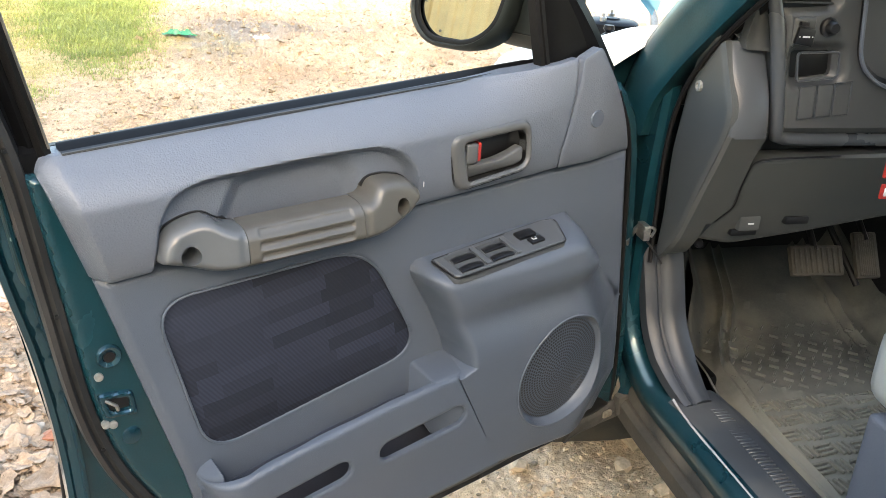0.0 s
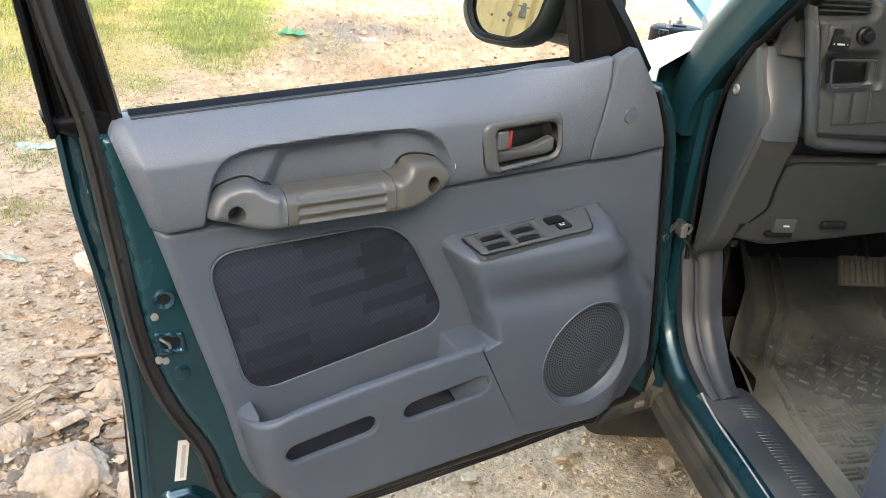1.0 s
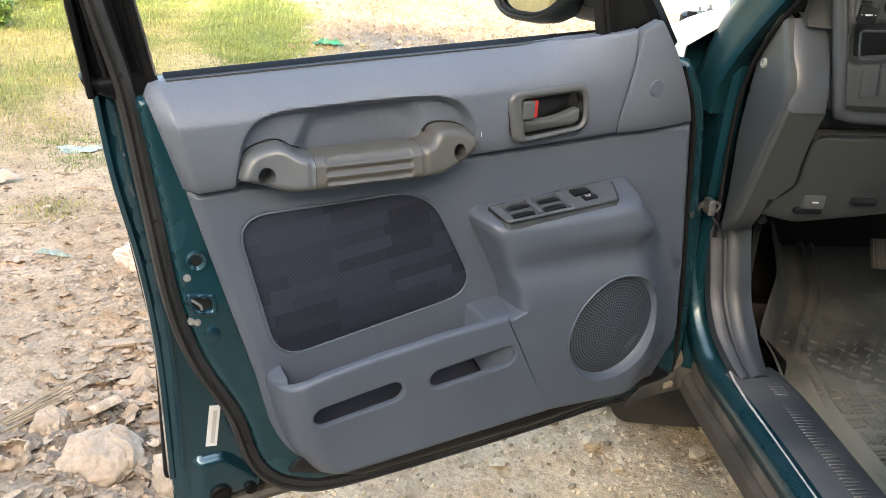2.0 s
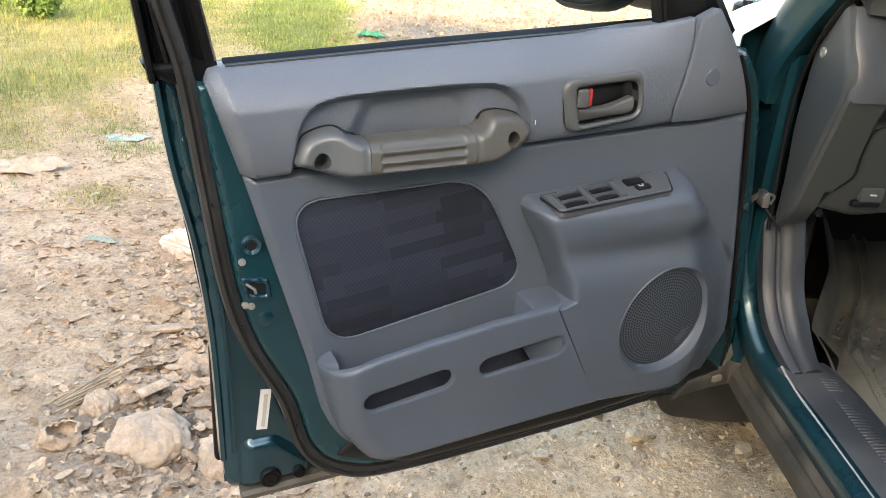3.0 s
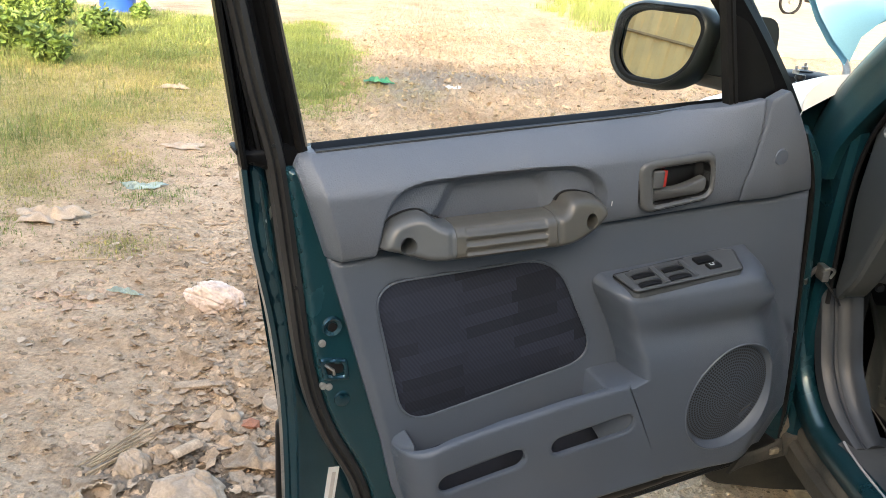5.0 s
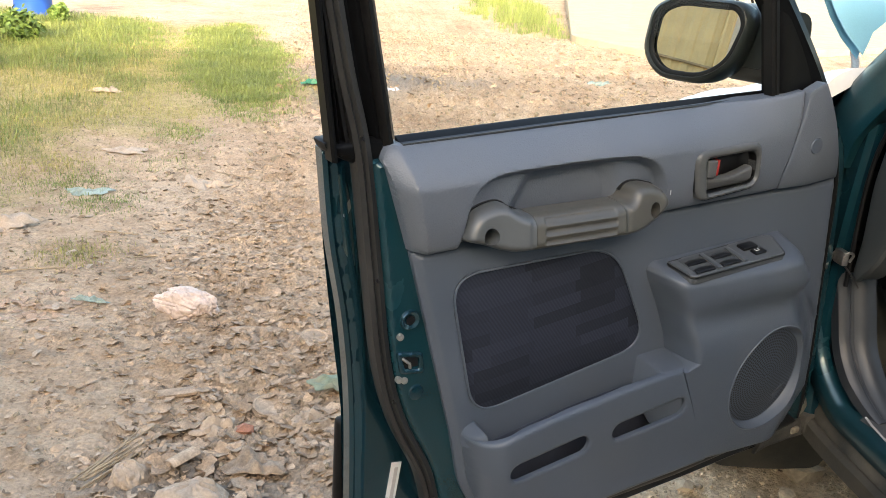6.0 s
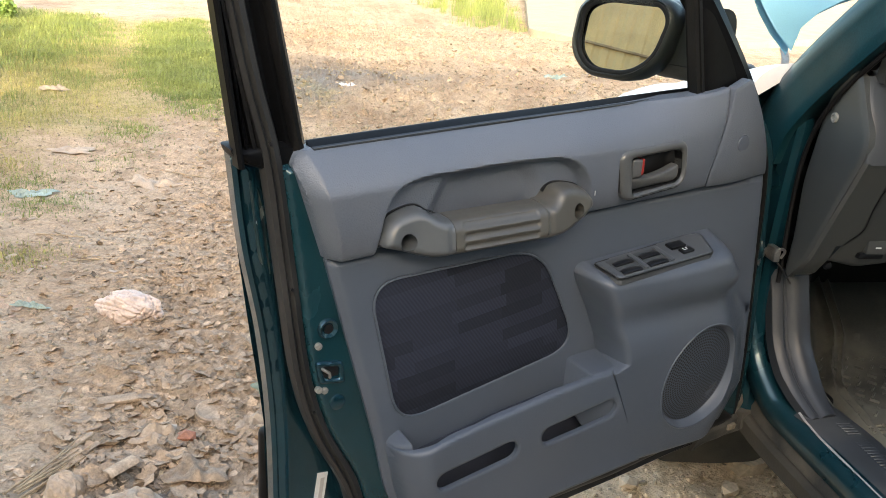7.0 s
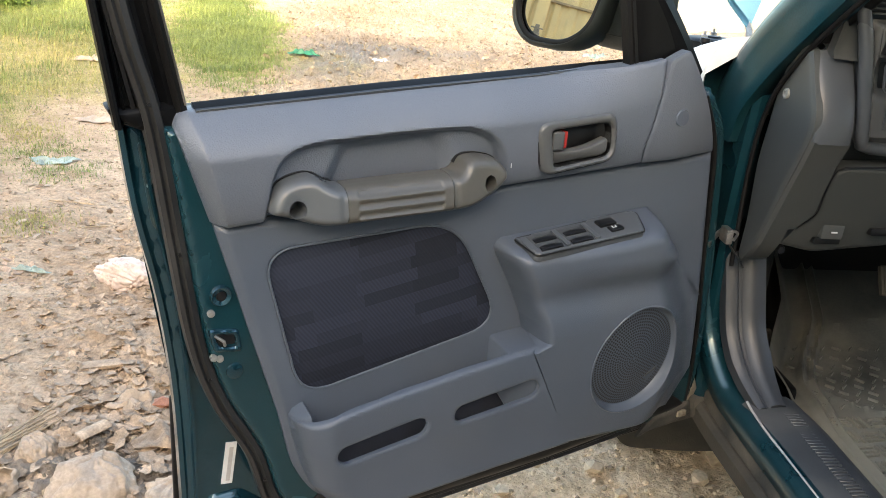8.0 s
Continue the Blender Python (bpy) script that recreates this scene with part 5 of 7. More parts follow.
door_part("corner_pressing", sheet(RIDGE, lambda x, z, d: 0.085 - 0.012 * step(0, 0.015, d), 0.005, thick=0.01), TEAL, "")
# dull sheet whose colour stands in for the ground mirrored in the hollow
door_part("ledge_hollow", sheet(fillet([(-1.064, 1.055), (-1.040, 1.020), (-1.028, 0.93), (-1.030, 0.90), (-1.050, 0.93)], [0.006, 0.02, 0.01, 0.01, 0.01]), lambda x, z, d: 0.082 + 0.0 * x, 0.004, thick=0.004), TEAL_DUSTY, "pressed hollow in the door edge, the ground's reflection put into its colour")
door_part("edge_flange", sweep(smooth_path([(-1.087, 0.086, 1.09), (-1.071, 0.088, 0.955), (-1.042, 0.092, 0.805), (-1.024, 0.095, 0.64), (-1.016, 0.096, 0.40)], 0.03), [(-0.004, -0.004), (0.003, -0.006), (0.006, 0.0), (0.004, 0.02), (-0.004, 0.02)]), TEAL, "teal folded door edge")
door_part("ledge_rib", sweep(smooth_path([(-1.060, 0.080, 1.07), (-1.046, 0.080, 0.955), (-1.020, 0.080, 0.805), (-1.004, 0.081, 0.64), (-0.998, 0.082, 0.42)], 0.03), [(-0.004, 0.004), (-0.002, -0.004), (0.002, -0.004), (0.004, 0.004)]), TEAL)
door_part("rub_strip", rbox(-1.022, 0.05, 0.145, 0.170, 0.36, 0.60, 0.012, 3), RUBBER, "black plastic rub strip on the door's outside")
door_part("bottom_flange", sweep([(-0.99, 0.084, 0.328), (-0.45, 0.076, 0.362), (0.075, 0.068, 0.398)], [(-0.009, -0.010), (0.002, -0.013), (0.008, -0.006), (0.008, 0.014), (-0.009, 0.018)]), FLANGE, "dusty folded bottom edge of the door")
door_part("lower_hinge_bracket", join(rbox(0.030, 0.085, 0.0, 0.05, 0.405, 0.450, 0.006), rbox(-0.06, 0.04, 0.005, 0.045, 0.400, 0.425, 0.006)), FLANGE, "dusty metal corner of the door bottom")
door_part("bottom_channel", sheet(fillet([(-0.840, 0.425), (-0.800, 0.462), (-0.35, 0.486), (-0.045, 0.482), (0.012, 0.440), (-0.34, 0.398), (-0.70, 0.380)], 0.012), lambda x, z, d: 0.0035 + 0.004 * (1 - step(0, 0.006, d)), 0.006, thick=0.012), DARK, "dark sealing film along the door bottom")
bead = smooth_path([(x, 0.080, z) for x, z in ((-1.090, 1.085), (-1.074, 1.077), (-1.058, 1.057), (-1.048, 1.032), (-1.041, 1.0), (-1.035, 0.95), (-1.028, 0.878), (-1.020, 0.81))], 0.02)
door_part("ledge_bead", sweep(bead, ring(0.0022, 0.003, 6)), TEAL, "raised edge of the pressed hollow")
door_part("ledge_oval", sheet([(-1.047 + 0.0045 * math.cos(a) + 0.006 * math.sin(a), 1.000 + 0.016 * math.sin(a)) for a in np.linspace(6.283, 0, 17)[:-1]], lambda x, z, d: 0.0795 + 0.0 * x, 0.004, thick=0.002), CHROME, "small pale oval mark")
door_part("dusty_corner", sheet([(-0.118, 0.388), (-0.110, 0.398), (-0.068, 0.430), (-0.020, 0.440), (0.018, 0.449), (0.026, 0.440), (0.031, 0.413), (-0.030, 0.404)], lambda x, z, d: 0.0015 + 0.003 * np.sin(60 * x) + 0.004 * (1 - step(0, 0.006, d)), 0.004, thick=0.008), FLANGE, "bent dusty metal corner of the door bottom")
door_part("corner_clip", rbox(-0.018, 0.006, -0.006, 0.003, 0.420, 0.434, 0.003), DIRT_GREY, "small dried-mud clip")
door_part("torn_flap", sheet([(0.018, 0.452), (0.024, 0.500), (0.030, 0.515), (0.040, 0.480), (0.060, 0.440), (0.034, 0.430)], lambda x, z, d: 0.012 + 0.3 * (x - 0.02) + 0.003 * np.sin(90 * z), 0.004, thick=0.003), DIRT_GREY, "pale torn rubber flap")


# ---- car: bonnet, wing edge, wheel, underside ----
RAISE = radians(70)


def bonnet_shape():
    """Raised bonnet, hinged by the screen: a pointed rear corner, crowned across, thin folded edge."""
    top, under = [], []
    for i in range(25):
        u = i / 24
        row, low = [], []
        for k in range(29):
            x0 = 0.045 + 1.51 * k / 28
            inward = min(x0 - 0.045, 1.555 - x0)
            b0 = 0.17 * (1 - math.exp(-inward * 6.0))
            b = b0 + (1.02 - b0) * u
            spread = 0.115 * (1 - math.exp(-b * 9.0)) * (1 if k < 14 else -1) * max(0.0, 1 - inward / 0.75)
            crown = 0.055 * math.sin(math.pi * k / 28) ** 0.7
            x = x0 - spread
            y = 0.130 + b * math.cos(RAISE) - crown * math.sin(RAISE) * 0.6
            z = 1.218 + b * math.sin(RAISE) + crown * math.cos(RAISE) * 0.6
            row.append((x, y, z))
            low.append((x, y + 0.018, z - 0.010))
        top.append(row)
        under.append(low[::-1])
    return join(loft(top), loft(under))


bonnet = car_part("bonnet", bonnet_shape(), SKY_TEAL, "raised teal bonnet, its blue sky reflection put into the colour")
part("hinge_arm", join(sweep(smooth_path([(0.085, 0.215, 1.15), (0.080, 0.205, 1.195), (0.062, 0.190, 1.222), (0.075, 0.20, 1.262)], 0.01), ring(0.006, 0.013, 8)), rbox(0.070, 0.100, 0.19, 0.25, 1.135, 1.160, 0.004)), CHROME, bonnet, "dusty metal bonnet hinge")
part("bonnet_stop", lathe([(0.0001, 0.03), (0.010, 0.03), (0.012, 0.022), (0.006, 0.016), (0.014, 0.010), (0.020, 0.004), (0.020, -0.004)], 14), RUBBER, bonnet, "black rubber bonnet stop", pose(0.03, 0.30, 1.137))
car_part("wing_gutter", join(loft([[(0.02, y, 1.180 - 0.235 * (y - 0.1)), (0.06, y, 1.172 - 0.235 * (y - 0.1)), (0.11, y, 1.168 - 0.235 * (y - 0.1)), (0.15, y, 1.14 - 0.235 * (y - 0.1)), (0.17, y, 0.98 - 0.15 * (y - 0.1))][::-1] for y in np.linspace(0.13, 1.1, 20)])), TEAL, "painted wing gutter under the bonnet edge")
car_part("cowl", join(rbox(0.10, 1.50, 0.16, 0.64, 1.03, 1.085, 0.02), rbox(0.35, 1.3, 0.30, 0.33, 1.085, 1.10, 0.005)), DARK, "black cowl below the windscreen")
screen = car_part("windscreen", loft([[(0.10 + 0.02 * i / 6 + (1.40 - 0.04 * i / 6) * k / 8, 0.20 + 0.06 * math.sin(math.pi * k / 8) - 0.58 * i / 6, 1.10 + 0.50 * i / 6) for k in range(9)] for i in range(7)]), GLASS, "clear windscreen")
screen.visible_shadow = False
car_part("screen_trim", sweep(smooth_path([(0.085, 0.170, 1.110), (0.095, 0.07, 1.21), (0.11, -0.10, 1.36), (0.13, -0.30, 1.53)], 0.03), ring(0.006, 0.010, 8), Vector((1, 0, 0))), CHROME, "bright windscreen edge trim")

wheel = car_part("wheel", moved(lathe([(0.20, -0.10), (0.255, -0.108), (0.318, -0.105), (0.335, -0.085), (0.338, 0.0), (0.335, 0.085), (0.318, 0.105), (0.255, 0.108), (0.20, 0.10)], 48), pose(0, 0, 0, 0, 90, 0)), RUBBER, "dusty black tyre", pose(*WHEEL))
part("rim", moved(lathe([(0.0001, 0.05), (0.05, 0.06), (0.06, 0.04), (0.17, 0.03), (0.195, 0.075), (0.21, 0.085), (0.21, -0.09)], 36), pose(0, 0, 0, 0, -90, 0)), CHROME, wheel, "dull metal wheel rim")
tread = []
for k in range(44):
    for s in (-0.062, 0.0, 0.062):
        tread.append(moved(rbox(-0.026, 0.026, -0.013, 0.013, 0.332, 0.344, 0.003, 1), pose(s, 0, 0, 360 / 44 * (k + (0.5 if s == 0 else 0)), 0, 0)))
tagged(part("tread", join(*tread), RUBBER, wheel, "worn dusty tread blocks"), kind="stuff")
for wx, wy in ((1.485, 0.70), (0.135, -1.75), (1.485, -1.75)):
    other = car_part("wheel", moved(lathe([(0.20, -0.10), (0.318, -0.105), (0.338, 0.0), (0.318, 0.105), (0.20, 0.10)], 32), pose(0, 0, 0, 0, 90, 0)), RUBBER, "dusty black tyre", pose(wx, wy, 0.335))
    part("rim", moved(lathe([(0.0001, 0.04), (0.19, 0.03), (0.21, 0.085), (0.21, -0.085)], 24), pose(0, 0, 0, 0, -90, 0)), CHROME, other, "dull metal wheel rim")
FLAP = fillet([(-0.015, 0.46), (-0.010, 0.150), (0.030, 0.095), (0.20, 0.075), (0.34, 0.085), (0.36, 0.46)], [0, 0.05, 0.06, 0.05, 0.04, 0])
car_part("mud_flap", sheet(FLAP, lambda x, z, d: 0.36 - 0.05 * (z - 0.1) + 0.01 * np.sin(x * 9), 0.012, thick=0.006, solid=True), DUSTY_RUBBER, "dusty black mud flap behind the front wheel")
car_part("wheel_arch", loft([[(x, WHEEL.y - 0.385 * math.cos(a), WHEEL.z + 0.385 * math.sin(a)) for a in np.linspace(-0.1, math.pi, 16)] for x in (-0.03, 0.12, 0.27, 0.30)]), RUBBER, "black wheel arch lining")
car_part("lower_wing", rbox(-0.03, 0.05, 0.105, 0.33, 0.36, 0.60, 0.02), TEAL_DUSTY, "dusty lower end of the front wing")

# ---- car: sill, kick panel, floor ----
SILL = [(0.022, 0.085, 0.80), (0.024, 0.066, 0.68), (0.030, 0.036, 0.585), (0.044, -0.025, 0.520), (0.055, -0.090, 0.500), (0.056, -0.40, 0.496), (0.052, -1.10, 0.490)]
car_part("sill_flange", sweep(smooth_path(SILL, 0.02), [(-0.040, -0.016), (0.000, -0.018), (0.010, -0.010), (0.012, 0.012), (0.006, 0.030), (-0.03, 0.034), (-0.05, 0.0)], Vector((1, 0, 0))), TEAL_SILL, "teal painted sill", pose(0.016, 0, 0), 80)
car_part("outer_sill", sweep(smooth_path([(0.040, 0.11, 0.50), (0.044, 0.06, 0.455), (0.050, -0.05, 0.432), (0.052, -0.30, 0.428), (0.050, -1.10, 0.424)], 0.03), [(-0.030, -0.004), (-0.02, -0.010), (0.016, -0.008), (0.030, 0.002), (0.030, 0.03), (-0.030, 0.04)], Vector((1, 0, 0))), FLANGE, "dusty dark lower sill", pose(0.016, 0, 0))
car_part("sill_rubber", sweep(smooth_path([(0.030, 0.10, 0.470), (0.034, 0.04, 0.435), (0.040, -0.06, 0.418), (0.044, -0.30, 0.414), (0.042, -1.10, 0.410)], 0.03), [(-0.03, -0.016), (0.004, -0.018), (0.012, -0.006), (0.010, 0.012), (-0.03, 0.016)], Vector((1, 0, 0))), DUSTY_RUBBER, "dusty rubber sill strip", pose(0.016, 0, 0))
KICK = [(0.100, 0.055, 0.775), (0.104, 0.030, 0.70), (0.108, 0.000, 0.62), (0.116, -0.050, 0.560), (0.122, -0.100, 0.528), (0.126, -0.128, 0.516)]
car_part("kick_panel", sweep(smooth_path(KICK, 0.012), [(-0.02, -0.050), (0.004, -0.048), (0.010, -0.040), (0.010, -0.026), (0.004, -0.020), (0.005, -0.014), (0.014, -0.006), (0.018, 0.012), (0.009, 0.036), (-0.025, 0.052), (-0.03, 0.0)], Vector((1, 0, 0)), True, lambda t: 1 - 0.30 * max(0.0, (t - 0.7) / 0.3)), KICK_GREY, "dark grey moulded kick panel", pose(-0.003, 0, 0))
SCUFF_EDGE = [(0.0585, -0.112, 0.5215), (0.0595, -0.180, 0.5115), (0.0615, -0.40, 0.5065), (0.0595, -1.10, 0.5015)]
SCUFF = [(0.124, -0.090, 0.5135), (0.129, -0.120, 0.5115), (0.136, -0.180, 0.510), (0.140, -0.40, 0.505), (0.138, -1.10, 0.500)]
scuff = car_part("scuff_plate", sweep(smooth_path(SCUFF, 0.02), [(-0.02, -0.074), (-0.004, -0.074), (0.006, -0.058), (0.008, 0.0), (0.004, 0.030), (-0.012, 0.055), (-0.05, 0.075), (-0.09, 0.085), (-0.09, 0.0)], Vector((1, 0, 0))), SCUFF_GREY, "dark grey sill scuff plate with dusty ribs", pose(0.016, 0, 0))
part("scuff_edge", sweep(smooth_path(SCUFF_EDGE, 0.03), ring(0.0024, 0.0024, 6), Vector((1, 0, 0))), PRINT, scuff, "dusty edge of the scuff plate")
for k in range(60):
    part("scuff_rib", rbox(0.118, 0.148, -0.150 - 0.0095 * k - 0.0028, -0.150 - 0.0095 * k + 0.0028, 0.510, 0.5165 if k > 4 else 0.519, 0.0012, 1), SCUFF_GREY, scuff)
car_part("inner_sill", rbox(0.19, 0.225, -1.1, 0.20, 0.385, 0.435, 0.02), CARPET)


def mat_shape():
    """Moulded rubber tray: flat well, raised stepped rim, climbing the toe board at the front."""
    rows = []
    for i in range(80):
        y = -0.85 + 1.50 * i / 79
        climb = 0.62 * max(0.0, y - 0.24) ** 1.25
        row = []
        for k in range(120):
            t = k / 119
            left = float(np.interp(y, [-0.85, -0.34, -0.04, 0.16, 0.26, 0.39, 0.65], [0.205, 0.208, 0.226, 0.258, 0.315, 0.385, 0.45])) + 0.004 * math.sin(19 * y)
            x = left + (0.90 - left) * t
            e = min(x - left, 0.90 - x)
            oval = math.hypot((x - 0.66) / 0.28, (y - 0.20) / 0.20)
            rim = 0.010 * math.exp(-((oval - 1) / 0.04) ** 2) + 0.070 * (1 - step(0.0, 0.050, e)) + 0.020 * math.exp(-((e - 0.095) / 0.008) ** 2) + 0.012 * math.exp(-((e - 0.125) / 0.006) ** 2) + 0.002 * math.sin(9 * y + 3 * x)
            row.append((x, y, 0.398 + climb + rim))
        rows.append(row)
    return loft(rows)


floor_mat = car_part("floor_mat", mat_shape(), MAT_RUBBER, "dusty moulded rubber floor mat")
bars = []
for i in range(12):
    for k in range(11):
        cx, cy = 0.365 + 0.044 * k, -0.60 + 0.055 * i
        if (i + k) % 2:
            for j in (-0.013, 0.0, 0.013):
                bars.append(moved(rbox(-0.020, 0.020, -0.0032, 0.0032, -0.004, 0.004, 0.001, 1), pose(cx, cy + j, 0.4025, 0, 0, 8)))
        else:
            for j in (-0.013, 0.0, 0.013):
                bars.append(moved(rbox(-0.0032, 0.0032, -0.020, 0.020, -0.004, 0.004, 0.001, 1), pose(cx + j, cy, 0.4025, 0, 0, 8)))
toes = []
for i in range(9):
    for k in range(13):
        toes.append(moved(rbox(-0.011, 0.011, -0.0022, 0.0022, -0.003, 0.0045, 0.001, 1), pose(0.37 + 0.037 * k + 0.018 * (i % 2), 0.07 + 0.030 * i, 0.4015 + 0.62 * max(0.0, 0.07 + 0.030 * i - 0.24) ** 1.25, 0, 0, 45 if (i + k) % 2 else -45)))
tagged(part("toe_tread", join(*toes), MAT_RUBBER, floor_mat, "small raised crosses under the pedals"), kind="stuff")
tagged(part("mat_tread", join(*bars), MAT_TREAD, floor_mat, "raised basket-weave tread bars"), kind="stuff")
car_part("footwell_side", rbox(0.160, 0.185, 0.10, 0.58, 0.385, 0.80, 0.01), CARPET, "dark carpeted footwell side")
car_part("floor_cable_cover", rbox(0.262, 0.30, 0.08, 0.22, 0.395, 0.44, 0.012), RUBBER)


def pedal(name, x, y, z, w, h):
    ob = car_part(name, moved(rbox(-w / 2, w / 2, -0.008, 0.008, -h / 2, h / 2, 0.006), pose(0, 0, 0, -32, 0, -4)), DUSTY_RUBBER, "worn dusty rubber foot pedal", pose(x, y, z))
    for k in range(9):
        part("pedal_rib", moved(rbox(-w / 2 + 0.006 + (w - 0.02) * k / 8, -w / 2 + 0.011 + (w - 0.02) * k / 8, -0.011, -0.006, -h / 2 + 0.006, h / 2 - 0.006, 0.001, 1), pose(0, 0, 0, -32, 0, -4)), DUSTY_RUBBER, ob)
    part("pedal_arm", sweep([(0, 0.01, h * 0.3), (0.0, 0.10, 0.12), (0, 0.16, 0.28)], ring(0.006, 0.010, 8)), DARK, ob)


pedal("brake_pedal", 0.548, 0.165, 0.672, 0.130, 0.070)
pedal("accelerator_pedal", 0.700, 0.190, 0.668, 0.060, 0.110)
car_part("pedal_rod", sweep([(0.615, 0.30, 0.78), (0.68, 0.17, 0.60)], ring(0.008, 0.008, 8)), RUBBER)

# ---- car: dashboard ----
END = fillet([(-0.040, 1.218), (-0.100, 1.206), (-0.160, 1.100), (-0.155, 1.058), (-0.106, 0.955), (-0.055, 0.838), (0.002, 0.772), (0.012, 0.790), (0.006, 0.862), (0.012, 0.982), (-0.012, 1.125)], [0.006, 0.006, 0.02, 0.03, 0.0, 0.03, 0.008, 0.02, 0, 0.03, 0.03])
side = Matrix(((0, -1, 0, 0), (1, 0, 0, 0), (0, 0, 1, 0), (0, 0, 0, 1)))
dashboard = car_part("dashboard", loft([[(x, 0.30, 1.10), (x, 0.05, 1.20), (x, -0.05, 1.225), (x, -0.10, 1.21), (x, -0.118, 1.10), (x, -0.112, 1.055), (x, -0.070, 1.040), (x, -0.055, 0.95), (x, -0.03, 0.86), (x, 0.05, 0.83)] for x in np.linspace(0.078, 1.52, 12)]), DASH, "grey moulded dashboard")


def to_side(shape, x0):
    """A sheet built over (y, z) turned to face the car's left, its front at x0."""
    return [(x0 + p[1], p[0], p[2]) for p in shape[0]], [f[::-1] for f in shape[1]]


part("end_cap", to_side(sheet(END, lambda x, z, d: 0.004 * (1 - step(0, 0.008, d)), 0.005, thick=0.012), 0.052), DASH, dashboard, "grey dashboard end cap")
part("end_cap_screw", moved(lathe([(0.0001, 0.002), (0.004, 0.002), (0.006, 0.004), (0.0095, 0.003), (0.010, -0.002)], 16), pose(0, 0, 0, 0, -90, 0)), ZINC, dashboard, "bare screw head", pose(0.051, -0.052, 1.119))
# lighter padded column beside the end cap
pad = []
for i in range(18):
    t = i / 17
    z = 1.205 - 0.150 * t
    y = -0.098 - 0.062 * math.sin(t * math.pi / 2)
    pad.append([(0.056, y + 0.012, z), (0.060, y + 0.002, z), (0.070, y - 0.003, z), (0.118, y - 0.003, z), (0.128, y + 0.003, z), (0.132, y + 0.03, z)])
part("side_pad", loft([r for r in pad]), DASH_PAD, dashboard, "blue-grey padded dashboard column")
part("lower_side", loft([[(0.056, y, z), (0.062, y - 0.006, z), (0.10, y - 0.004, z), (xr, y - 0.002, z), (xr + 0.006, y + 0.02, z)] for y, z, xr in ((-0.156, 1.058, 0.130), (-0.135, 1.01, 0.126), (-0.108, 0.955, 0.130), (-0.085, 0.905, 0.136), (-0.068, 0.870, 0.114), (-0.052, 0.836, 0.086), (-0.020, 0.795, 0.10), (0.02, 0.775, 0.12))]), DASH, dashboard, "grey lower dashboard corner")
KNEE = fillet([(0.132, 1.002), (0.165, 1.010), (0.80, 1.030), (0.80, 0.93), (0.50, 0.872), (0.32, 0.836), (0.18, 0.812), (0.089, 0.834), (0.118, 0.872), (0.140, 0.907), (0.134, 0.954)], [0.015, 0.02, 0, 0, 0.03, 0.02, 0.02, 0.01, 0.03, 0.03, 0.02])
part("knee_panel", sheet(KNEE, lambda x, z, d: np.interp(z, [0.80, 0.836, 0.87, 0.905, 0.955, 1.01, 1.03], [-0.028, -0.050, -0.067, -0.085, -0.108, -0.133, -0.138]) + 0.004 * (1 - step(0, 0.004, d)), 0.006, thick=0.05), DASH, dashboard, "grey removable knee panel")
knee_line = [(0.118, 0.872), (0.140, 0.907), (0.134, 0.954), (0.133, 0.995), (0.140, 1.005), (0.165, 1.0105), (0.30, 1.0145)]
part("knee_gap", sweep(smooth_path([(x, float(np.interp(z, [0.80, 0.836, 0.87, 0.905, 0.955, 1.01, 1.03], [-0.028, -0.050, -0.067, -0.085, -0.108, -0.133, -0.138])) - 0.001, z) for x, z in knee_line], 0.01), ring(0.0022, 0.0022, 6)), DARK, dashboard, "dark gap round the knee panel")
part("fuse_lid", rbox(0.168, 0.212, -0.074, -0.045, 0.853, 0.882, 0.004), DASH, dashboard, "small grey latch cover")
part("fuse_lid_mark", rbox(0.186, 0.198, -0.0755, -0.073, 0.866, 0.869, 0.0005), LABEL, dashboard)
part("latch_recess", rbox(0.160, 0.214, -0.066, -0.04, 0.840, 0.853, 0.004), DARK, dashboard)
part("release_slot", rbox(0.262, 0.312, -0.078, -0.04, 0.864, 0.880, 0.004), DARK, dashboard, "dark recessed slot")
part("bottom_plug", moved(lathe([(0.0001, 0.002), (0.007, 0.002), (0.009, -0.004)], 14), pose(0, 0, 0, 90, 0, 0)), DARK, dashboard, "", pose(0.112, -0.044, 0.818))
# instrument panel with its fittings
IP = fillet([(0.150, 1.050), (0.120, 1.300), (0.90, 1.330), (0.90, 1.045)], [0.02, 0.02, 0, 0])
VENT = fillet([(0.128, 1.267), (0.126, 1.300), (0.212, 1.300), (0.216, 1.274)], 0.006)
CUBBY = fillet([(0.167, 1.194), (0.246, 1.196), (0.251, 1.154), (0.174, 1.147)], 0.008)
part("instrument_panel", sheet(IP, lambda x, z, d: -0.140 + 0.02 * (1 - step(0, 0.02, d)), 0.006, holes=[VENT, CUBBY], thick=0.03), PANEL_DARK, dashboard, "dark grey instrument panel")
part("panel_edge", sweep(smooth_path([(0.104, -0.122, 1.310), (0.124, -0.136, 1.230), (0.146, -0.138, 1.130), (0.162, -0.133, 1.062), (0.181, -0.122, 1.047), (0.26, -0.122, 1.042), (0.70, -0.122, 1.036)], 0.015), ring(0.012, 0.012, 12)), DASH_PAD, dashboard, "rounded blue-grey edge of the instrument panel")
part("cubby_box", rbox(0.158, 0.262, -0.112, -0.06, 1.142, 1.198, 0.004), DARK, dashboard, "dark empty cubby hole")
part("vent_box", rbox(0.120, 0.222, -0.125, -0.06, 1.262, 1.306, 0.004), DARK, dashboard)
